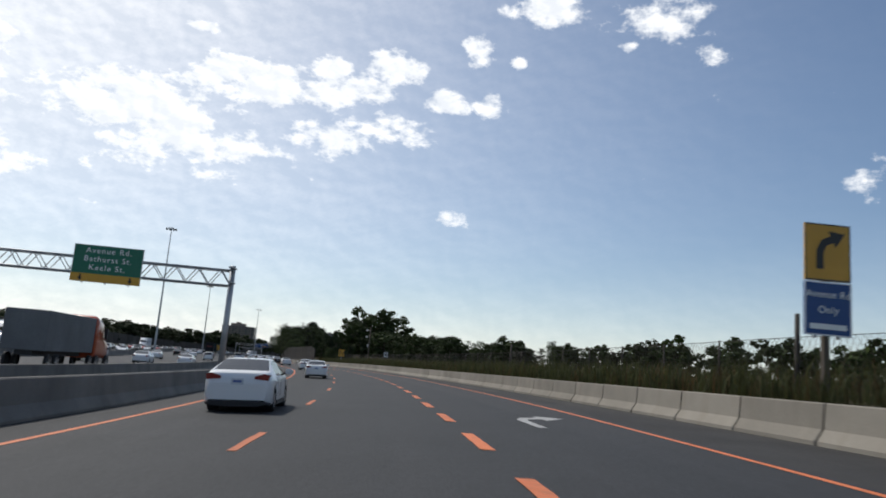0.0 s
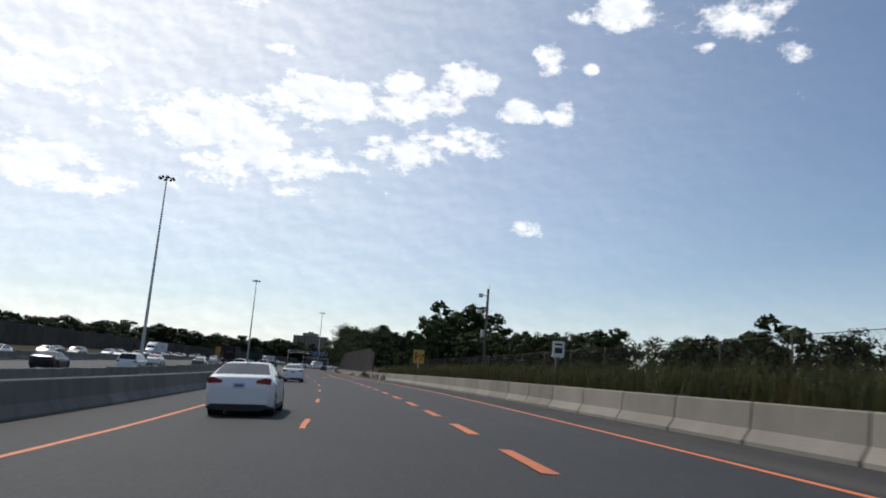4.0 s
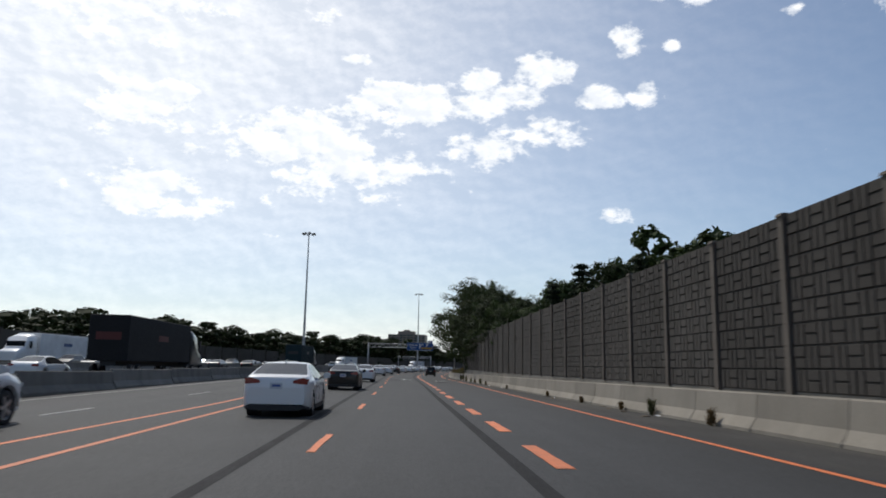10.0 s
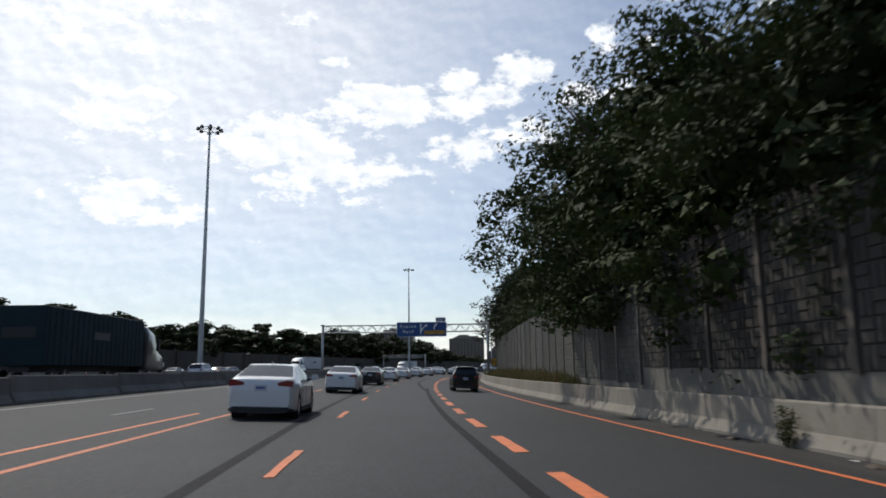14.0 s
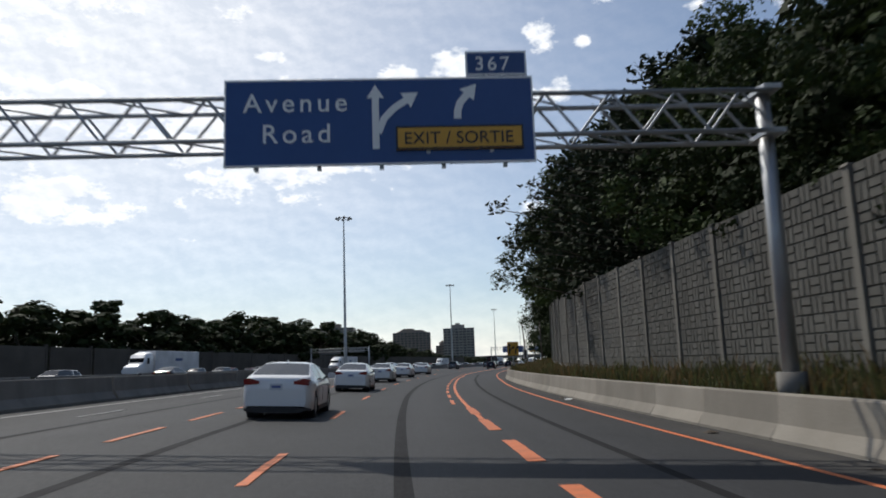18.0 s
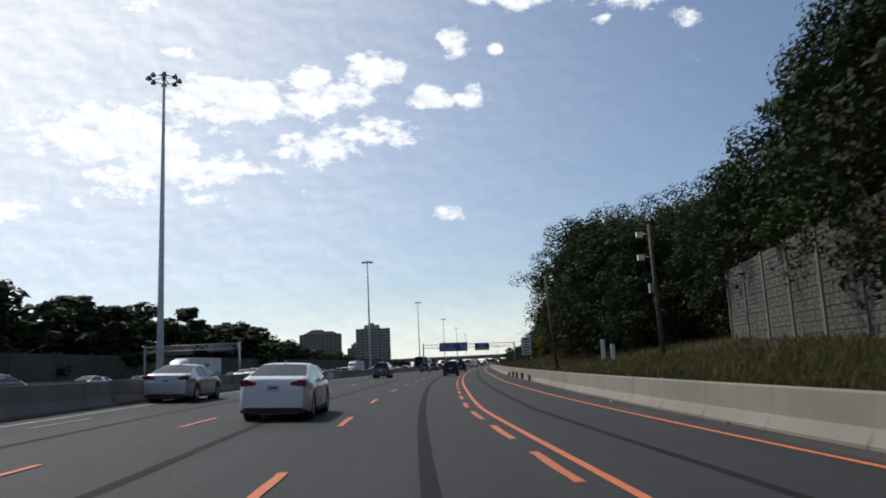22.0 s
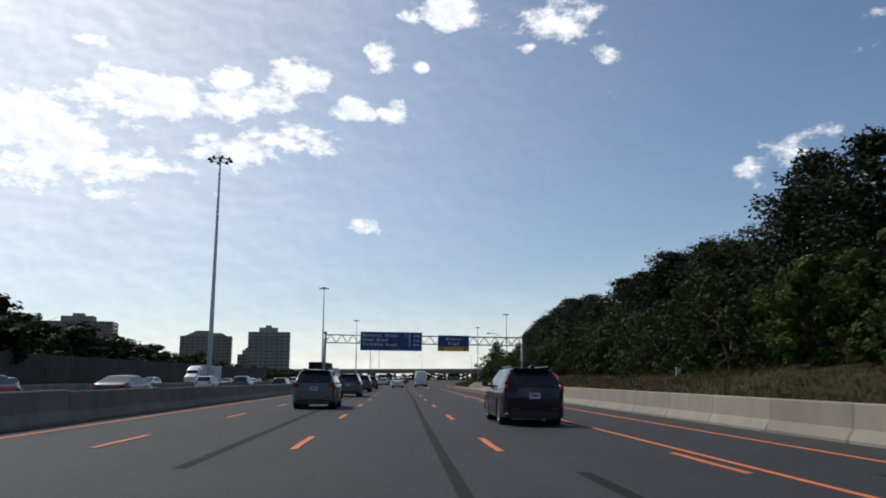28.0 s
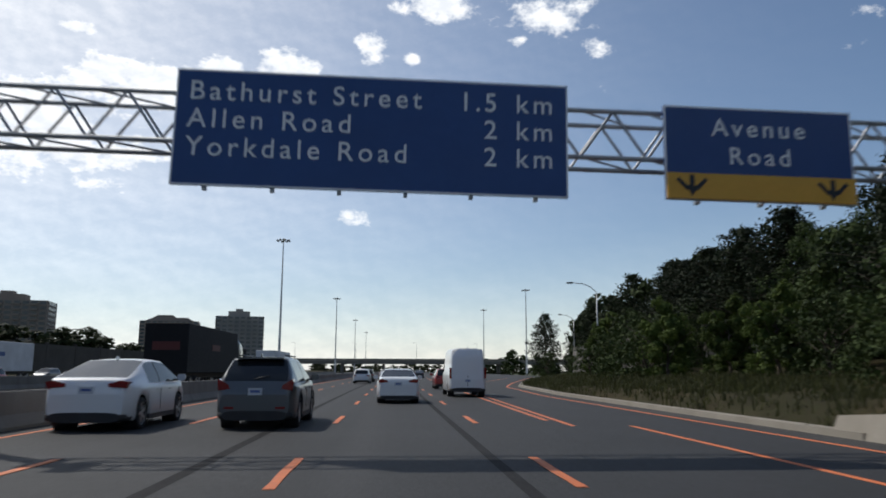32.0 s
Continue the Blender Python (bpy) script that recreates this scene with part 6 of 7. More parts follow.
TRAILERS = {k: shade(k + " trailer sheet", c, 0.75, vary=0.2, scale=0.6, fine=8.0, bump=0.02, spec=0.2) for k, c in (("black", (0.016, 0.016, 0.018)), ("green", (0.014, 0.030, 0.036)), ("white", (0.62, 0.63, 0.64)), ("grey", (0.16, 0.165, 0.17)))}
CHROME = plain("chrome", (0.75, 0.75, 0.76), 0.12, 1.0)


def paint(name, c, metal=0.0):
    m = plain(name, c, 0.32, metal, 0.55)
    m.node_tree.nodes["Principled BSDF"].inputs["Specular IOR Level"].default_value = 0.4 if max(c) > 0.05 else 0.22
    return m


PAINTS = {"white": paint("white car paint", (0.70, 0.71, 0.72)), "black": paint("black car paint", (0.004, 0.004, 0.005)), "navy": paint("dark blue car paint", (0.003, 0.006, 0.02)),
          "grey": paint("grey car paint", (0.10, 0.107, 0.115), 0.35), "silver": paint("silver car paint", (0.42, 0.43, 0.44), 0.5), "red": paint("red car paint", (0.30, 0.02, 0.02)),
          "dark": paint("charcoal car paint", (0.045, 0.048, 0.052), 0.3), "green": paint("dark green container paint", (0.018, 0.042, 0.045)), "orange": paint("orange truck paint", (0.42, 0.07, 0.02))}

# kind: length, width, height, belt height, ground clearance, wheel radius, wheelbase,
# cabin y: rear glass base, roof rear, roof front, windscreen base; half widths at belt and roof; hood and tail heights
SHAPES = {
    "sedan": (4.62, 1.80, 1.43, 0.95, 0.19, 0.325, 2.70, (-1.82, -0.88, 0.22, 1.28), (0.80, 0.57), 0.84, 1.06),
    "suv": (4.70, 1.87, 1.68, 1.06, 0.23, 0.36, 2.70, (-2.26, -1.72, 0.36, 1.30), (0.83, 0.60), 1.02, 1.12),
    "fastback": (4.75, 1.92, 1.62, 1.05, 0.22, 0.36, 2.89, (-2.10, -0.75, 0.62, 1.62), (0.84, 0.60), 0.98, 1.16),
    "hatch": (4.20, 1.78, 1.50, 0.95, 0.20, 0.32, 2.60, (-2.02, -1.55, 0.35, 1.15), (0.79, 0.60), 0.90, 1.00),
    "van": (5.60, 2.02, 2.55, 1.25, 0.28, 0.36, 3.50, (-2.76, -2.70, 1.35, 2.25), (0.96, 0.86), 1.15, 1.30),
}


def superring(bm, y, hw, z0, z1, p=5.0, n=22, sharp=1.0):
    zc, hz = (z0 + z1) / 2, (z1 - z0) / 2
    out = []
    for k in range(n):
        a = 2 * math.pi * k / n
        c, s = math.cos(a), math.sin(a)
        out.append(bm.verts.new((hw * math.copysign(abs(c) ** (2 / p), c), y, zc + hz * math.copysign(abs(s) ** (2 / p), s))))
    return out


def loft(rings, bm, close=True):
    n = len(rings[0])
    for a, b in zip(rings, rings[1:]):
        for k in range(n):
            bm.faces.new((a[k], a[(k + 1) % n], b[(k + 1) % n], b[k])).smooth = True
    if close:
        bm.faces.new(rings[0][::-1]), bm.faces.new(rings[-1])


def wheel(parent, x, y, r, side):
    bm = bmesh.new()
    w = 0.21
    prof = [(r - 0.10, 0), (r - 0.03, 0), (r, 0.03), (r, w - 0.03), (r - 0.03, w), (r - 0.10, w)]
    n = 20
    rings = [[bm.verts.new((side * (x - w + d), y + rr * math.cos(k * 2 * math.pi / n), r + rr * math.sin(k * 2 * math.pi / n))) for k in range(n)] for rr, d in prof]
    for a, b in zip(rings, rings[1:]):
        for k in range(n):
            bm.faces.new((a[k], a[(k + 1) % n], b[(k + 1) % n], b[k])).smooth = True
    tyre_ob = thing_part("wheel", parent)
    part("tyre", bm, RUBBER, tyre_ob)
    bm = bmesh.new()
    tube(bm, (side * (x - 0.06), y, r), (side * (x - 0.11), y, r), r - 0.095, r - 0.10, 20)
    part("hub", bm, TRIM, tyre_ob)
    bm = bmesh.new()
    for k in range(5):
        a = k * 2 * math.pi / 5 + 0.3
        m = Matrix.Translation((side * (x - 0.03), y, r)) @ Matrix.Rotation(a, 4, "X")
        box(bm, -0.02, 0.02, -0.035, 0.035, 0.02, r - 0.09, m)
    for k in range(20):
        a, b = k * math.pi / 10, (k + 1) * math.pi / 10
        tube(bm, (side * (x - 0.03), y + (r - 0.1) * math.cos(a), r + (r - 0.1) * math.sin(a)), (side * (x - 0.03), y + (r - 0.1) * math.cos(b), r + (r - 0.1) * math.sin(b)), 0.016, sides=4, caps=False)
    part("rim", bm, ALLOY, tyre_ob)


def thing_part(name, parent):
    ob = new(name)
    ob.parent = parent
    ob.empty_display_size = 0.1
    return ob


def curve_of(points, ys, soft=0.09):
    """Values along the car's length, rounded at the corners."""
    px, pv = [a for a, _ in points], [b for _, b in points]
    return sum(np.interp(ys + d, px, pv) for d in (-soft, -soft / 2, 0, soft / 2, soft)) / 5


def car_shell(ob, kind, col, step):
    """Lofted body with wheel cut-outs; windscreen, rear window and side windows are parts of their own."""
    L_, W, Hh, belt, clear, r, wb, (y0, y1, y2, y3), (hb, ht), hood, tail = SHAPES[kind]
    b, f, hw = -L_ / 2, L_ / 2, W / 2
    ra = r + 0.065
    ys = list(np.arange(b, f + 1e-6, step)) + [b + 0.02, b + 0.05, f - 0.02, f, y0, y1, y2, y3]
    for yw in (-wb / 2, wb / 2):
        ys += [yw + ra * q for q in (-1.0, -0.97, -0.85, -0.6, -0.3, 0, 0.3, 0.6, 0.85, 0.97, 1.0)]
    ys = np.array(sorted(ys))
    ys = ys[np.concatenate(([True], np.diff(ys) > 0.012))]
    tops = [(b, clear + 0.44), (b + 0.03, tail - 0.14), (b + 0.09, tail - 0.02)]
    tops += [(b + 0.3, tail + 0.005)] if y0 > b + 0.35 else []
    tops += [(y0, max(tail, belt) + 0.015), (y1, Hh - 0.035), ((y1 + y2) / 2, Hh), (y2, Hh - 0.04), (y3, max(belt, hood + 0.1)), (y3 + 0.14, hood + 0.06), (f - 0.55, hood - 0.03), (f - 0.2, hood - 0.12), (f - 0.05, hood - 0.27), (f, hood - 0.42)]
    top = curve_of(tops, ys, 0.05)
    wide = curve_of([(b, 0.80), (b + 0.08, 0.90), (b + 0.25, 0.965), (b + 0.7, 1.0), (f - 0.9, 0.985), (f - 0.4, 0.93), (f - 0.12, 0.80), (f, 0.62)], ys) * hw
    foot = curve_of([(b, clear + 0.16), (b + 0.15, clear + 0.05), (b + 0.4, clear), (f - 0.4, clear), (f - 0.1, clear + 0.05), (f, clear + 0.12)], ys)
    for yw in (-wb / 2, wb / 2):
        foot = np.maximum(foot, np.where(abs(ys - yw) < ra, r + np.sqrt(np.maximum(0, ra * ra - (ys - yw) ** 2)), 0))
    lean = (hb - ht) / (Hh - belt)
    rows = []
    for y, t, w, z in zip(ys, top, wide, foot):
        bl = min(belt, t - 0.03)
        h = t - bl
        wr = max(w * 0.94 - h * lean, w * 0.5)
        mid = max(z + 0.04, (z + bl) / 2)
        rows.append([(w * 0.93, z), (w * 0.985, min(z + 0.05, mid)), (w, mid), (w * 0.993, max(mid, bl - 0.12)), (w * 0.965, bl - 0.015), (w * 0.94, bl + 0.004),
                     (w * 0.94 - h * 0.45 * lean, bl + h * 0.45), (wr, bl + h * 0.88), (wr * 0.94, bl + h * 0.955), (wr * 0.6, bl + h * 0.992), (0.0, t)])
    n = len(rows[0])
    sets = {k: bmesh.new() for k in ("body", "windscreen", "rear_window", "side_window", "side_window ", "window_pillar", "window_pillar ")}
    cache = {k: {} for k in sets}

    def vert(slot, i, j, sx):
        key = (i, j, sx if j < n - 1 else 1)
        if key not in cache[slot]:
            x, z = rows[i][j]
            cache[slot][key] = sets[slot].verts.new((x * sx, ys[i], z))
        return cache[slot][key]

    for i in range(len(ys) - 1):
        y = (ys[i] + ys[i + 1]) / 2
        tall = min(rows[i][-1][1], rows[i + 1][-1][1]) - belt
        for j in range(n - 1):
            slot = "body"
            if j in (5, 6) and tall > 0.07 and (1.3 if kind == "van" else y1 - (0.12 if kind in ("suv", "hatch") else 0.30)) < y < y3 - 0.12:
                slot = "window_pillar" if abs(y + 0.2) < 0.05 and kind != "van" else "side_window"
            elif j >= 8 and y2 + 0.02 < y < y3 - 0.03:
                slot = "windscreen"
            elif j >= 8 and y0 + 0.03 < y < y1 - 0.04 and kind != "van":
                slot = "rear_window"
            for sx in (1, -1):
                slot = slot.strip() + (" " if sx < 0 and slot[:5] in ("side_", "windo") and slot.strip() != "windscreen" else "")
                q = [vert(slot, i, j, sx), vert(slot, i + 1, j, sx), vert(slot, i + 1, j + 1, sx), vert(slot, i, j + 1, sx)]
                sets[slot].faces.new(q if sx > 0 else q[::-1]).smooth = True
    for i, turn in ((0, 1), (len(ys) - 1, -1)):
        ring = [vert("body", i, j, 1) for j in range(n)] + [vert("body", i, j, -1) for j in range(n - 2, -1, -1)]
        sets["body"].faces.new(ring[::turn])
    for slot, bm in sets.items():
        if len(bm.faces):
            slot = slot.strip()
            part(slot, bm, col if slot == "body" else TRIM if slot == "window_pillar" else GLASS, ob, "" if slot in ("body", "window_pillar") else "dark tinted glass")
        else:
            bm.free()
    bm = bmesh.new()
    box(bm, -hw * 0.72, hw * 0.72, b + 0.25, f - 0.3, clear - 0.02, clear + 0.25)
    part("underbody", bm, TRIM, ob)


def far_car(ob, kind, col):
    """The plainer build for cars that only pass far off."""
    L_, W, Hh, belt, clear, r, wb, (y0, y1, y2, y3), (hb, ht), hood, tail = SHAPES[kind]
    for sx in (-1, 1):
        bm = bmesh.new()
        box(bm, sx * W * .38 - .16, sx * W * .38 + .14, -L_ / 2 - .0, -L_ / 2 + .16, tail - .24, tail - .12)
        part("tail_light", bm, REDLENS, ob)
        bm = bmesh.new()
        box(bm, sx * W * .34 - .18, sx * W * .34 + .14, L_ / 2 - .26, L_ / 2 - .07, hood - .30, hood - .20)
        part("headlight", bm, CLEARLENS, ob)
        for yy in (-wb / 2, wb / 2):
            bm = bmesh.new()
            tube(bm, (sx * (W / 2 - .26), yy, r), (sx * (W / 2 - .01), yy, r), r, r, 14)
            part("wheel", bm, RUBBER, ob)
    return ob


def make_car(kind, colour, label, category="car", detail=True):
    L_, W, Hh, belt, clear, r, wb, (y0, y1, y2, y3), (hb, ht), hood, tail = SHAPES[kind]
    col = PAINTS[colour]
    ob = thing({"van": "delivery_van", "suv": "suv"}.get(kind, "car"), pose(0, 0, 0), label, category, "traffic on the motorway")
    f, b, hw = L_ / 2, -L_ / 2, W / 2
    car_shell(ob, kind, col, 0.09 if detail else 0.3)
    if not detail:
        return far_car(ob, kind, col)
    if kind == "van":
        bm = bmesh.new()
        box(bm, -.012, .012, b - .004, b + .03, .5, 1.1)
        part("door_seam", bm, TRIM, ob)
    # bumper, plate, lamps
    bm = bmesh.new()
    hi = clear + (.12 if kind == "sedan" else .20)
    loft([superring(bm, y, w, clear - .02, hi, 4.0) for y, w in ((b - .012, hw * .76), (b + .05, hw * .885), (b + .3, hw * .962))], bm)
    part("bumper", bm, TRIM, ob)
    for sx in (-1, 1):
        if kind == "suv":
            bm = bmesh.new()
            box(bm, sx * hw * .62 - .11, sx * hw * .62 + .11, b - .016, b + .1, clear + .24, clear + .29)
            part("reflector", bm, REDLENS, ob)
    bm = bmesh.new()
    zp = tail - .34 if kind not in ("van",) else .75
    box(bm, -.16, .16, b - .004, b + .06, zp, zp + .16)
    pl = part("number_plate", bm, PLATE, ob)
    bm = bmesh.new()
    box(bm, -.11, .11, b - .008, b - .004, zp + .055, zp + .115)
    part("plate_bar", bm, PLATE_INK, pl)
    for sx in (-1, 1):
        bm = bmesh.new()
        if colour == "navy":        # tall lamps up the rear pillars
            tube(bm, (sx * hw * .86, b + .12, tail - .16), (sx * hw * .86, b + .11, tail + .06), .075, .06, 8)
            tube(bm, (sx * hw * .86, b + .11, tail + .06), (sx * (ht + .10), y0 + .34, tail + .34), .06, .035, 8)
        elif kind == "suv":
            prism(bm, [(sx * hw * .62, tail - .20), (sx * hw * .90, tail - .24), (sx * hw * .925, tail - .04), (sx * hw * .90, tail + .03), (sx * hw * .66, tail - .11)][::sx], b + .03, b + .34)
        elif kind == "hatch":
            prism(bm, [(sx * hw * .52, tail - .20), (sx * hw * .88, tail - .22), (sx * hw * .91, tail - .04), (sx * hw * .55, tail - .08)][::sx], b + .03, b + .26)
        elif kind == "van":
            box(bm, sx * .90 - .05, sx * .90 + .06, b + .02, b + .12, .95, 1.5)
        else:
            prism(bm, [(sx * hw * .48, tail - .19), (sx * hw * .89, tail - .22), (sx * hw * .915, tail - .08), (sx * hw * .75, tail - .05), (sx * hw * .48, tail - .12)][::sx], b + .02, b + .30)
        part("tail_light", bm, REDLENS, ob)
        bm = bmesh.new()
        prism(bm, [(sx * hw * .50, hood - .30), (sx * hw * .80, hood - .26), (sx * hw * .83, hood - .16), (sx * hw * .60, hood - .20)][::sx], f - .40, f - .10)
        part("headlight", bm, CLEARLENS, ob)
        # mirror
        bm = bmesh.new()
        loft([superring(bm, y, w, belt + .02 + d, belt + .19 - d, 3.0, 12) for y, w, d in ((y3 - .54, .10, 0), (y3 - .46, .11, .0), (y3 - .39, .08, .03))], bm)
        mo = part("mirror", bm, col if kind != "van" else TRIM, ob)
        mo.location.x = sx * (hw + .10)
        bm = bmesh.new()
        box(bm, min(sx * (hw - .1), sx * (hw + .04)), max(sx * (hw - .1), sx * (hw + .04)), y3 - .49, y3 - .43, belt + .02, belt + .07)
        part("mirror_arm", bm, TRIM, ob)
        # door gaps and handles
        if kind != "van":
            for yy in (-.22, y3 - .30, y0 + .95):
                bm = bmesh.new()
                box(bm, sx * hw * .990 - .006, sx * hw * .990 + .006, yy - .006, yy + .006, clear + .2, belt - .14)
                part("door_gap", bm, TRIM, ob)
            for yy in (-.45, .55):
                bm = bmesh.new()
                box(bm, sx * (hw + .002) - .012, sx * (hw + .002) + .012, yy - .1, yy + .1, belt - .18, belt - .15)
                part("door_handle", bm, CHROME if colour == "navy" else col, ob)
            bm = bmesh.new()
            tube(bm, (sx * hw * .952, y1 - .25, belt), (sx * hw * .952, y3 - .3, belt - .004), .011, sides=5)
            part("window_trim", bm, CHROME, ob)
            bm = bmesh.new()
            box(bm, sx * hw * .965 - .02, sx * hw * .965 + .02, -wb / 2 + r + .09, wb / 2 - r - .09, clear - .02, clear + .10)
            part("sill", bm, TRIM, ob)
        for yy in (-wb / 2, wb / 2):
            bm = bmesh.new()
            tube(bm, (sx * (hw - .34), yy, r), (sx * (hw - .05), yy, r), r + .063, r + .063, 24, False)
            tube(bm, (sx * (hw - .36), yy, r), (sx * (hw - .34), yy, r), r + .063, r + .063, 24)
            part("wheel_arch", bm, TRIM, ob)
            if kind == "suv":
                bm = bmesh.new()
                for k in range(20):
                    p, q = (math.pi * (k + d) / 20 for d in (0, 1))
                    tube(bm, (sx * (hw * .985), yy + (r + .085) * math.cos(p), r + (r + .085) * math.sin(p)), (sx * (hw * .985), yy + (r + .085) * math.cos(q), r + (r + .085) * math.sin(q)), .016, sides=5)
                part("arch_trim", bm, TRIM, ob)
            wheel(ob, hw - .02, yy, r, sx)
    # grille, rear details
    bm = bmesh.new()
    box(bm, -hw * .42, hw * .42, f - .16, f - .015, hood - .44, hood - .28)
    part("grille", bm, TRIM, ob)
    bm = bmesh.new()
    prism(bm, [(-.02, Hh - .02), (.02, Hh - .02), (.006, Hh + .05), (-.006, Hh + .05)], y1 + .02, y1 + .18)
    part("antenna_fin", bm, col, ob)
    if kind == "suv":
        bm = bmesh.new()
        box(bm, -ht * .93, ht * .93, y1 - .20, y1 + .10, Hh - .065, Hh - .03)
        part("spoiler", bm, col, ob)
        bm = bmesh.new()
        tube(bm, (-.05, y0 - .0, belt + .09), (.3, y0 + .06, belt + .16), .012, sides=5)
        part("rear_wiper", bm, TRIM, ob)
        for sx in (-1, 1):
            bm = bmesh.new()
            tube(bm, (sx * ht * .92, y1 + .1, Hh + .02), (sx * ht * .92, y2 - .05, Hh + .02), .018, sides=6)
            part("roof_rail", bm, DARKSTEEL, ob)
    return ob


def make_truck(colour, trailer_colour, label, cab=True, length=13.5, height=4.0, emblem=None):
    ob = thing("truck", pose(0, 0, 0), label, "truck", "trucks on the express lanes")
    bm = bmesh.new()
    b = -length / 2
    box(bm, -1.28, 1.28, b, b + length, 1.15, height)
    bmesh.ops.bevel(bm, geom=bm.edges[:], offset=0.04, segments=1, affect="EDGES")
    tr = part("trailer", bm, TRAILERS[trailer_colour], ob)
    for k in range(int(length / 0.6) if trailer_colour == "green" else 0):
        for sx in (-1, 1):
            bm = bmesh.new()
            box(bm, sx * 1.285 - .012, sx * 1.285 + .02, b + .3 + k * .6, b + .5 + k * .6, 1.2, height - .08)
            part("rib", bm, TRAILERS[trailer_colour], tr)
    if emblem:
        for sx in (-1, 1):
            bm = bmesh.new()
            box(bm, sx * 1.30 - .008, sx * 1.30 + .008, b + length * .42, b + length * .58, 2.6, 3.0)
            part("lettering_bar", bm, emblem, tr)
        bm = bmesh.new()
        box(bm, -.8, .8, b - .012, b + .01, 2.5, 3.0)
        part("lettering_bar", bm, emblem, tr)
    bm = bmesh.new()
    box(bm, -.5, .5, b + .2, b + length - .2, .85, 1.15)
    part("chassis", bm, TRIM, ob)
    ys = [b + 1.0, b + 2.3]
    if cab:
        bm = bmesh.new()
        loft([superring(bm, y, w, .75, z, 6.0) for y, w, z in ((-b + .5, 1.2, 3.7), (-b + 1.0, 1.24, 3.85), (-b + 2.3, 1.22, 3.5), (-b + 2.9, 1.18, 2.35), (-b + 4.2, 1.1, 1.95), (-b + 4.6, .98, 1.7))], bm)
        cb = part("cab", bm, PAINTS[colour], ob)
        bm = bmesh.new()
        prism(bm, [(-1.0, 2.1), (1.0, 2.1), (.95, 3.0), (-.95, 3.0)], -b + 2.35, -b + 2.86)
        part("windscreen", bm, GLASS, cb)
        for sx in (-1, 1):
            bm = bmesh.new()
            box(bm, sx * 1.0 - .16, sx * 1.0 + .1, -b + 4.35, -b + 4.62, 1.15, 1.45)
            part("headlight", bm, CLEARLENS, cb)
            bm = bmesh.new()
            box(bm, sx * 1.42 - .1, sx * 1.42 + .1, -b + 2.2, -b + 2.4, 2.2, 3.0)
            part("mirror", bm, TRIM, cb)
        bm = bmesh.new()
        box(bm, -1.1, 1.1, -b + 4.45, -b + 4.68, .4, .85)
        part("bumper", bm, CHROME, cb)
        ys += [-b + 1.3, -b + 3.9, -b - .2]
    for y in ys:
        for sx in (-1, 1):
            wheel(ob, 1.28, y, .5, sx)
    return ob


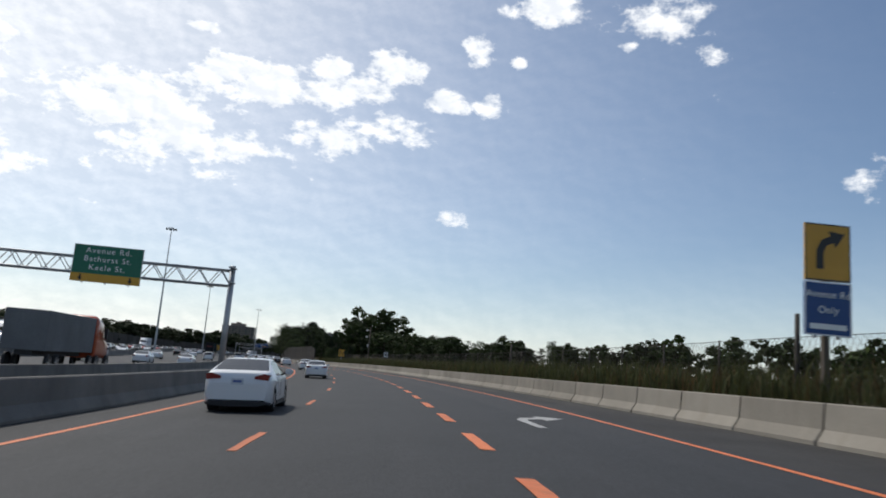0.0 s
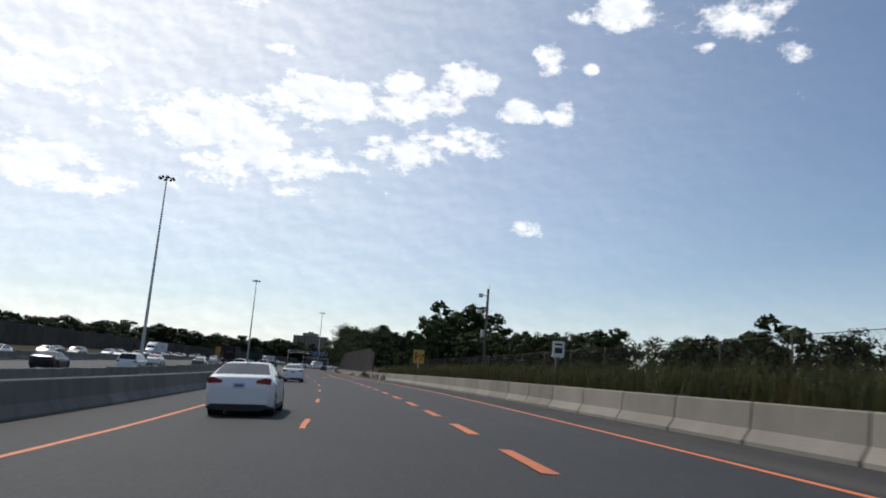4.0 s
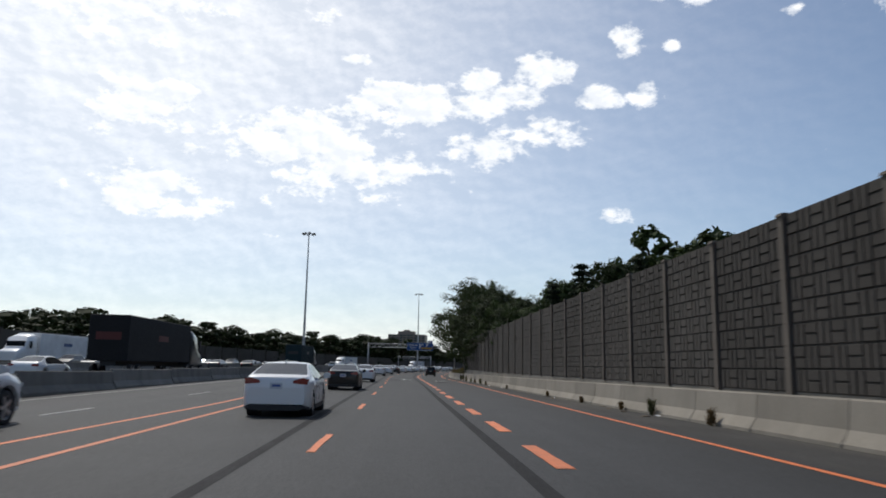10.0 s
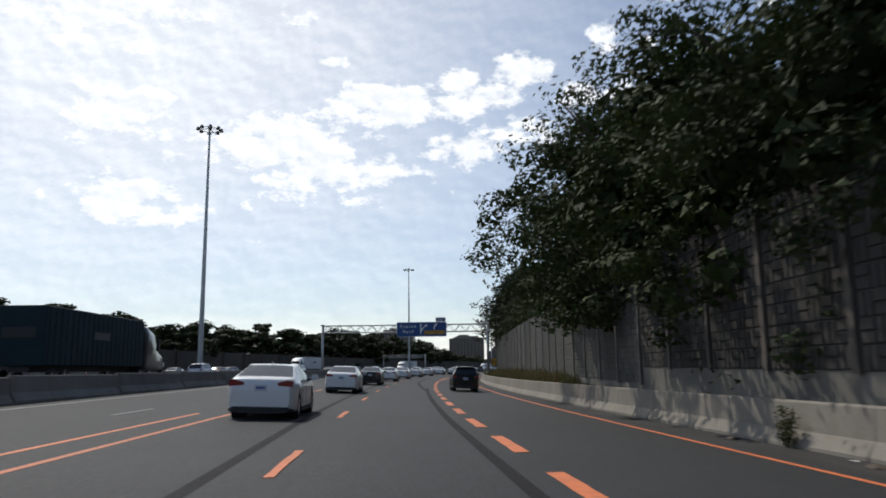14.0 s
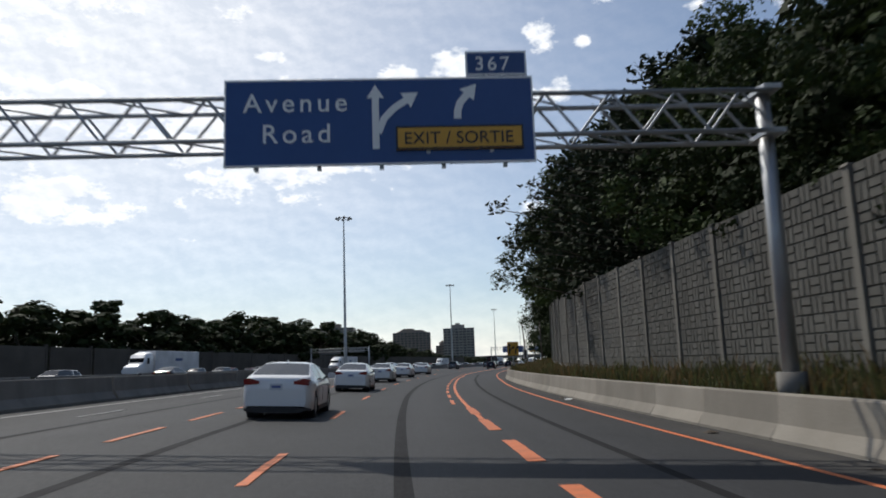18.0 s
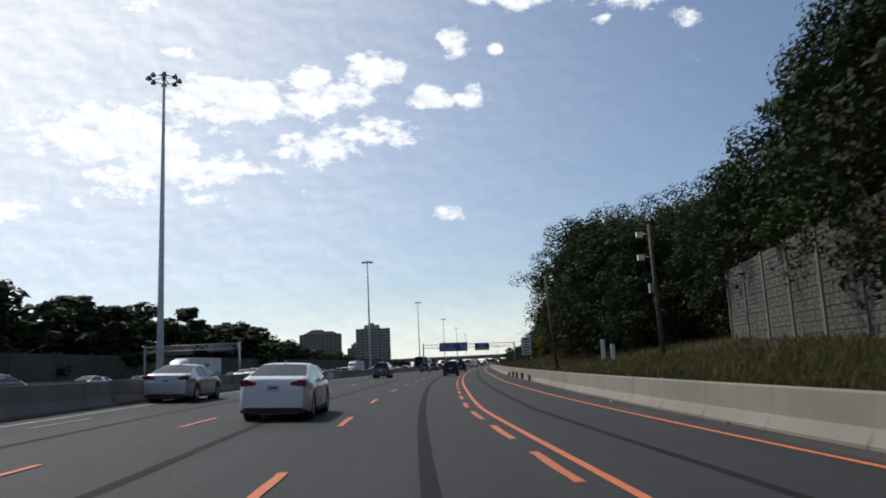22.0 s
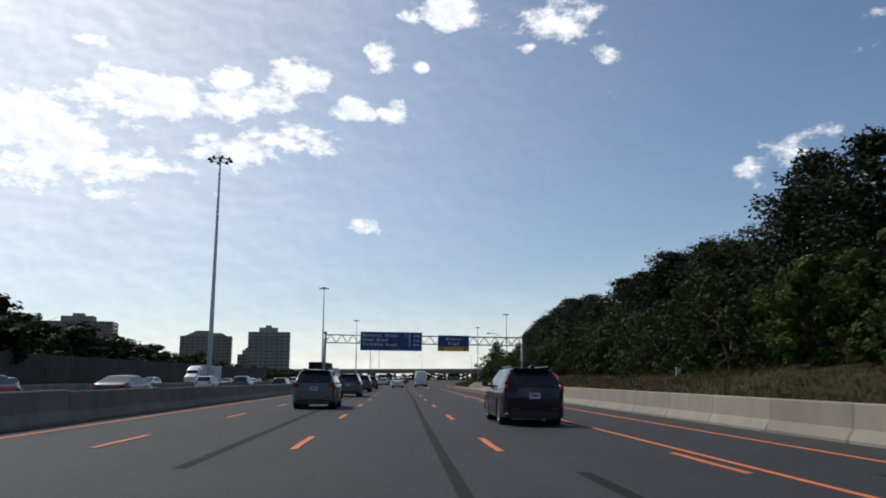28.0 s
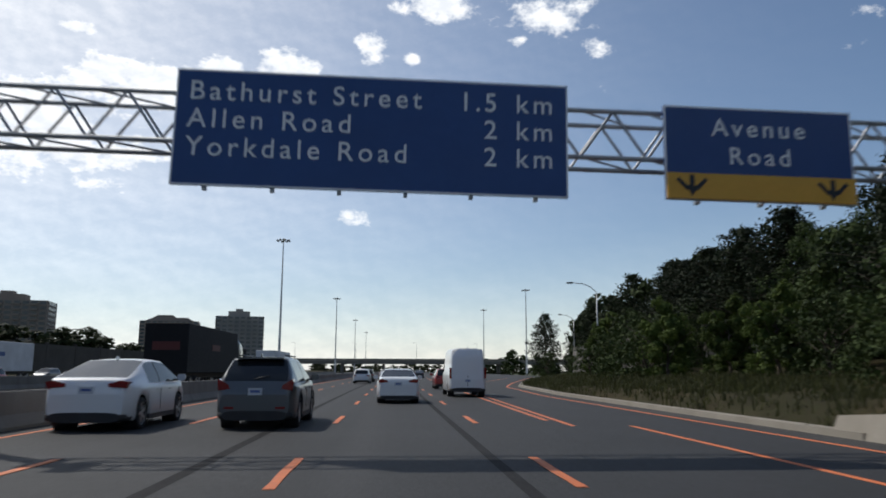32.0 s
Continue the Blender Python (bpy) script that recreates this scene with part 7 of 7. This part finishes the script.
def traffic():
    """One of each make is built, the rest are copies."""
    protos = {}
    stock = {"ws": ("sedan", "white", "white four-door sedan driving in traffic"), "bs": ("sedan", "black", "black four-door sedan driving in traffic"),
             "ss": ("sedan", "silver", "silver four-door sedan driving in traffic"), "ds": ("suv", "black", "black sport utility vehicle driving in traffic"),
             "nv": ("suv", "navy", "dark blue sport utility vehicle with red tail lights"), "gs": ("suv", "grey", "dark grey sport utility vehicle in traffic"),
             "wf": ("fastback", "white", "white fastback electric car with dark lower bumper"), "wu": ("suv", "white", "white sport utility vehicle in the merging lane"),
             "bh": ("hatch", "dark", "charcoal hatchback in traffic"), "rh": ("hatch", "red", "red hatchback in traffic"), "wh": ("hatch", "white", "white hatchback in traffic"),
             "wv": ("van", "white", "tall white delivery van seen from behind"), "gsd": ("sedan", "dark", "dark grey sedan in traffic")}

    def car(key, s, n, turn=0.0, z=0.0):
        far = n < -16 or s > 700
        m = stand(s, n, z, turn)
        if turn == 0:
            m = m @ pose(0, 0, 0, 0, math.degrees(-math.atan(ease(TILT, s))) if n > -16 else 0, 0)
        slot = (key, far)
        if slot not in protos:
            kind, colour, label = stock[key]
            protos[slot] = make_car(kind, colour, label, "car", not far)
            protos[slot].matrix_basis = m
            return protos[slot]
        return copy_thing(protos[slot], m)

    # lane to the left of the one driven in
    for k, s in enumerate((22.0, 42.3, 62.7, 83.2, 104, 124.5, 145.4, 166.3, 187.2, 208.2, 229.4, 250.6, 271.4, 291.8, 312.2)):
        if k % 4 != 1:
            car("ws" if k % 2 == 0 else "bs", s, line_a(s) - 5.55)
    for s, n in ((332, -5.3), (351, -5.2), (369.2, -5.1), (387.7, -5.2), (406.1, -5.3), (424.4, -5.7), (442.7, -6.0), (460.9, -6.1)):
        car("bs" if s == 351 else "ws", s, n)
    # exit lane
    car("ds", 342.0, line_a(342.0) + 1.9)
    # around the end of the drive
    car("nv", 527.5, -1.68), car("nv", 572.6, -1.55)
    car("ss", 447.5, -12.0), car("ss", 470.0, -12.0), car("ss", 497.0, -12.2), car("gs", 520.2, -8.95)
    car("gs", 583.0, -8.95), car("gs", 605.0, -8.95), car("gs", 625.6, -9.0), car("gs", 647.3, -9.0), car("wf", 619.5, -12.4), car("wf", 646.8, -12.55)
    car("ws", 660.5, -5.6), car("wv", 668.5, -1.95), car("rh", 684, -1.9), car("bh", 716, -9.1), car("wh", 706, -9.2), car("bs", 735, -5.5), car("gsd", 760, -1.9), car("ws", 790, -9.1), car("ds", 775, -5.4)
    # merging lane
    car("wu", 222.5, -11.2), car("bh", 268, -11.0), car("wu", 191.0, -13.0)
    rnd = random.Random(12)
    keys = ["ws", "bs", "ss", "bh", "wh", "gsd", "wu", "ds", "rh", "wh", "ws", "gs"]
    # express lanes, same direction
    for n, gap in ((-19.5, 50), (-23.5, 46), (-27.2, 44)):
        s = 20 + rnd.uniform(0, 15)
        while s < 760:
            if not (n == -19.5 and (312 < s < 352 or 236 < s < 284 or 655 < s < 700 or s < 70)) and not (n == -27.2 and 0):
                car(rnd.choice(keys), s, n)
            s += gap * rnd.uniform(0.9, 1.6)
    # oncoming express lanes
    for n, gap in ((-37.2, 23), (-41.0, 24), (-44.8, 26), (-48.6, 30)):
        s = 60 + rnd.uniform(0, 12)
        while s < 790:
            if not (n == -44.8 and any(abs(s - q) < 16 for q in (120, 300, 470, 560, 700))):
                car(rnd.choice(keys), s, n, 180)
            s += gap * rnd.uniform(0.8, 1.9)
    # trucks
    g = make_truck("dark", "green", "dark green container truck in the express lanes", True, 12.5, 4.05, SIGN_BLACK)
    g.matrix_basis = stand(332.5, -20.3)
    bmt = make_truck("dark", "black", "black box-trailer truck with a red emblem in the express lanes", True, 13.5, 4.1, DULL_RED)
    bmt.matrix_basis = stand(678.5, -19.2)
    copy_thing(bmt, stand(262, -20.6))
    w = make_truck("white", "white", "white tractor-trailer truck on the express lanes", True, 13.5, 4.0, SIGN_BLUE)
    w.matrix_basis = stand(470, -44.8, 0, 180)
    for s, n, t in ((560, -44.8, 180), (300, -44.8, 180), (120, -44.8, 180), (700, -44.8, 180), (735, -23.5, 0)):
        copy_thing(w, stand(s, n, 0, t))
    o = make_truck("orange", "grey", "orange-cabbed truck with a grey trailer on the express lanes", True, 9.0, 3.6)
    o.matrix_basis = stand(51.5, -22.3)


traffic()
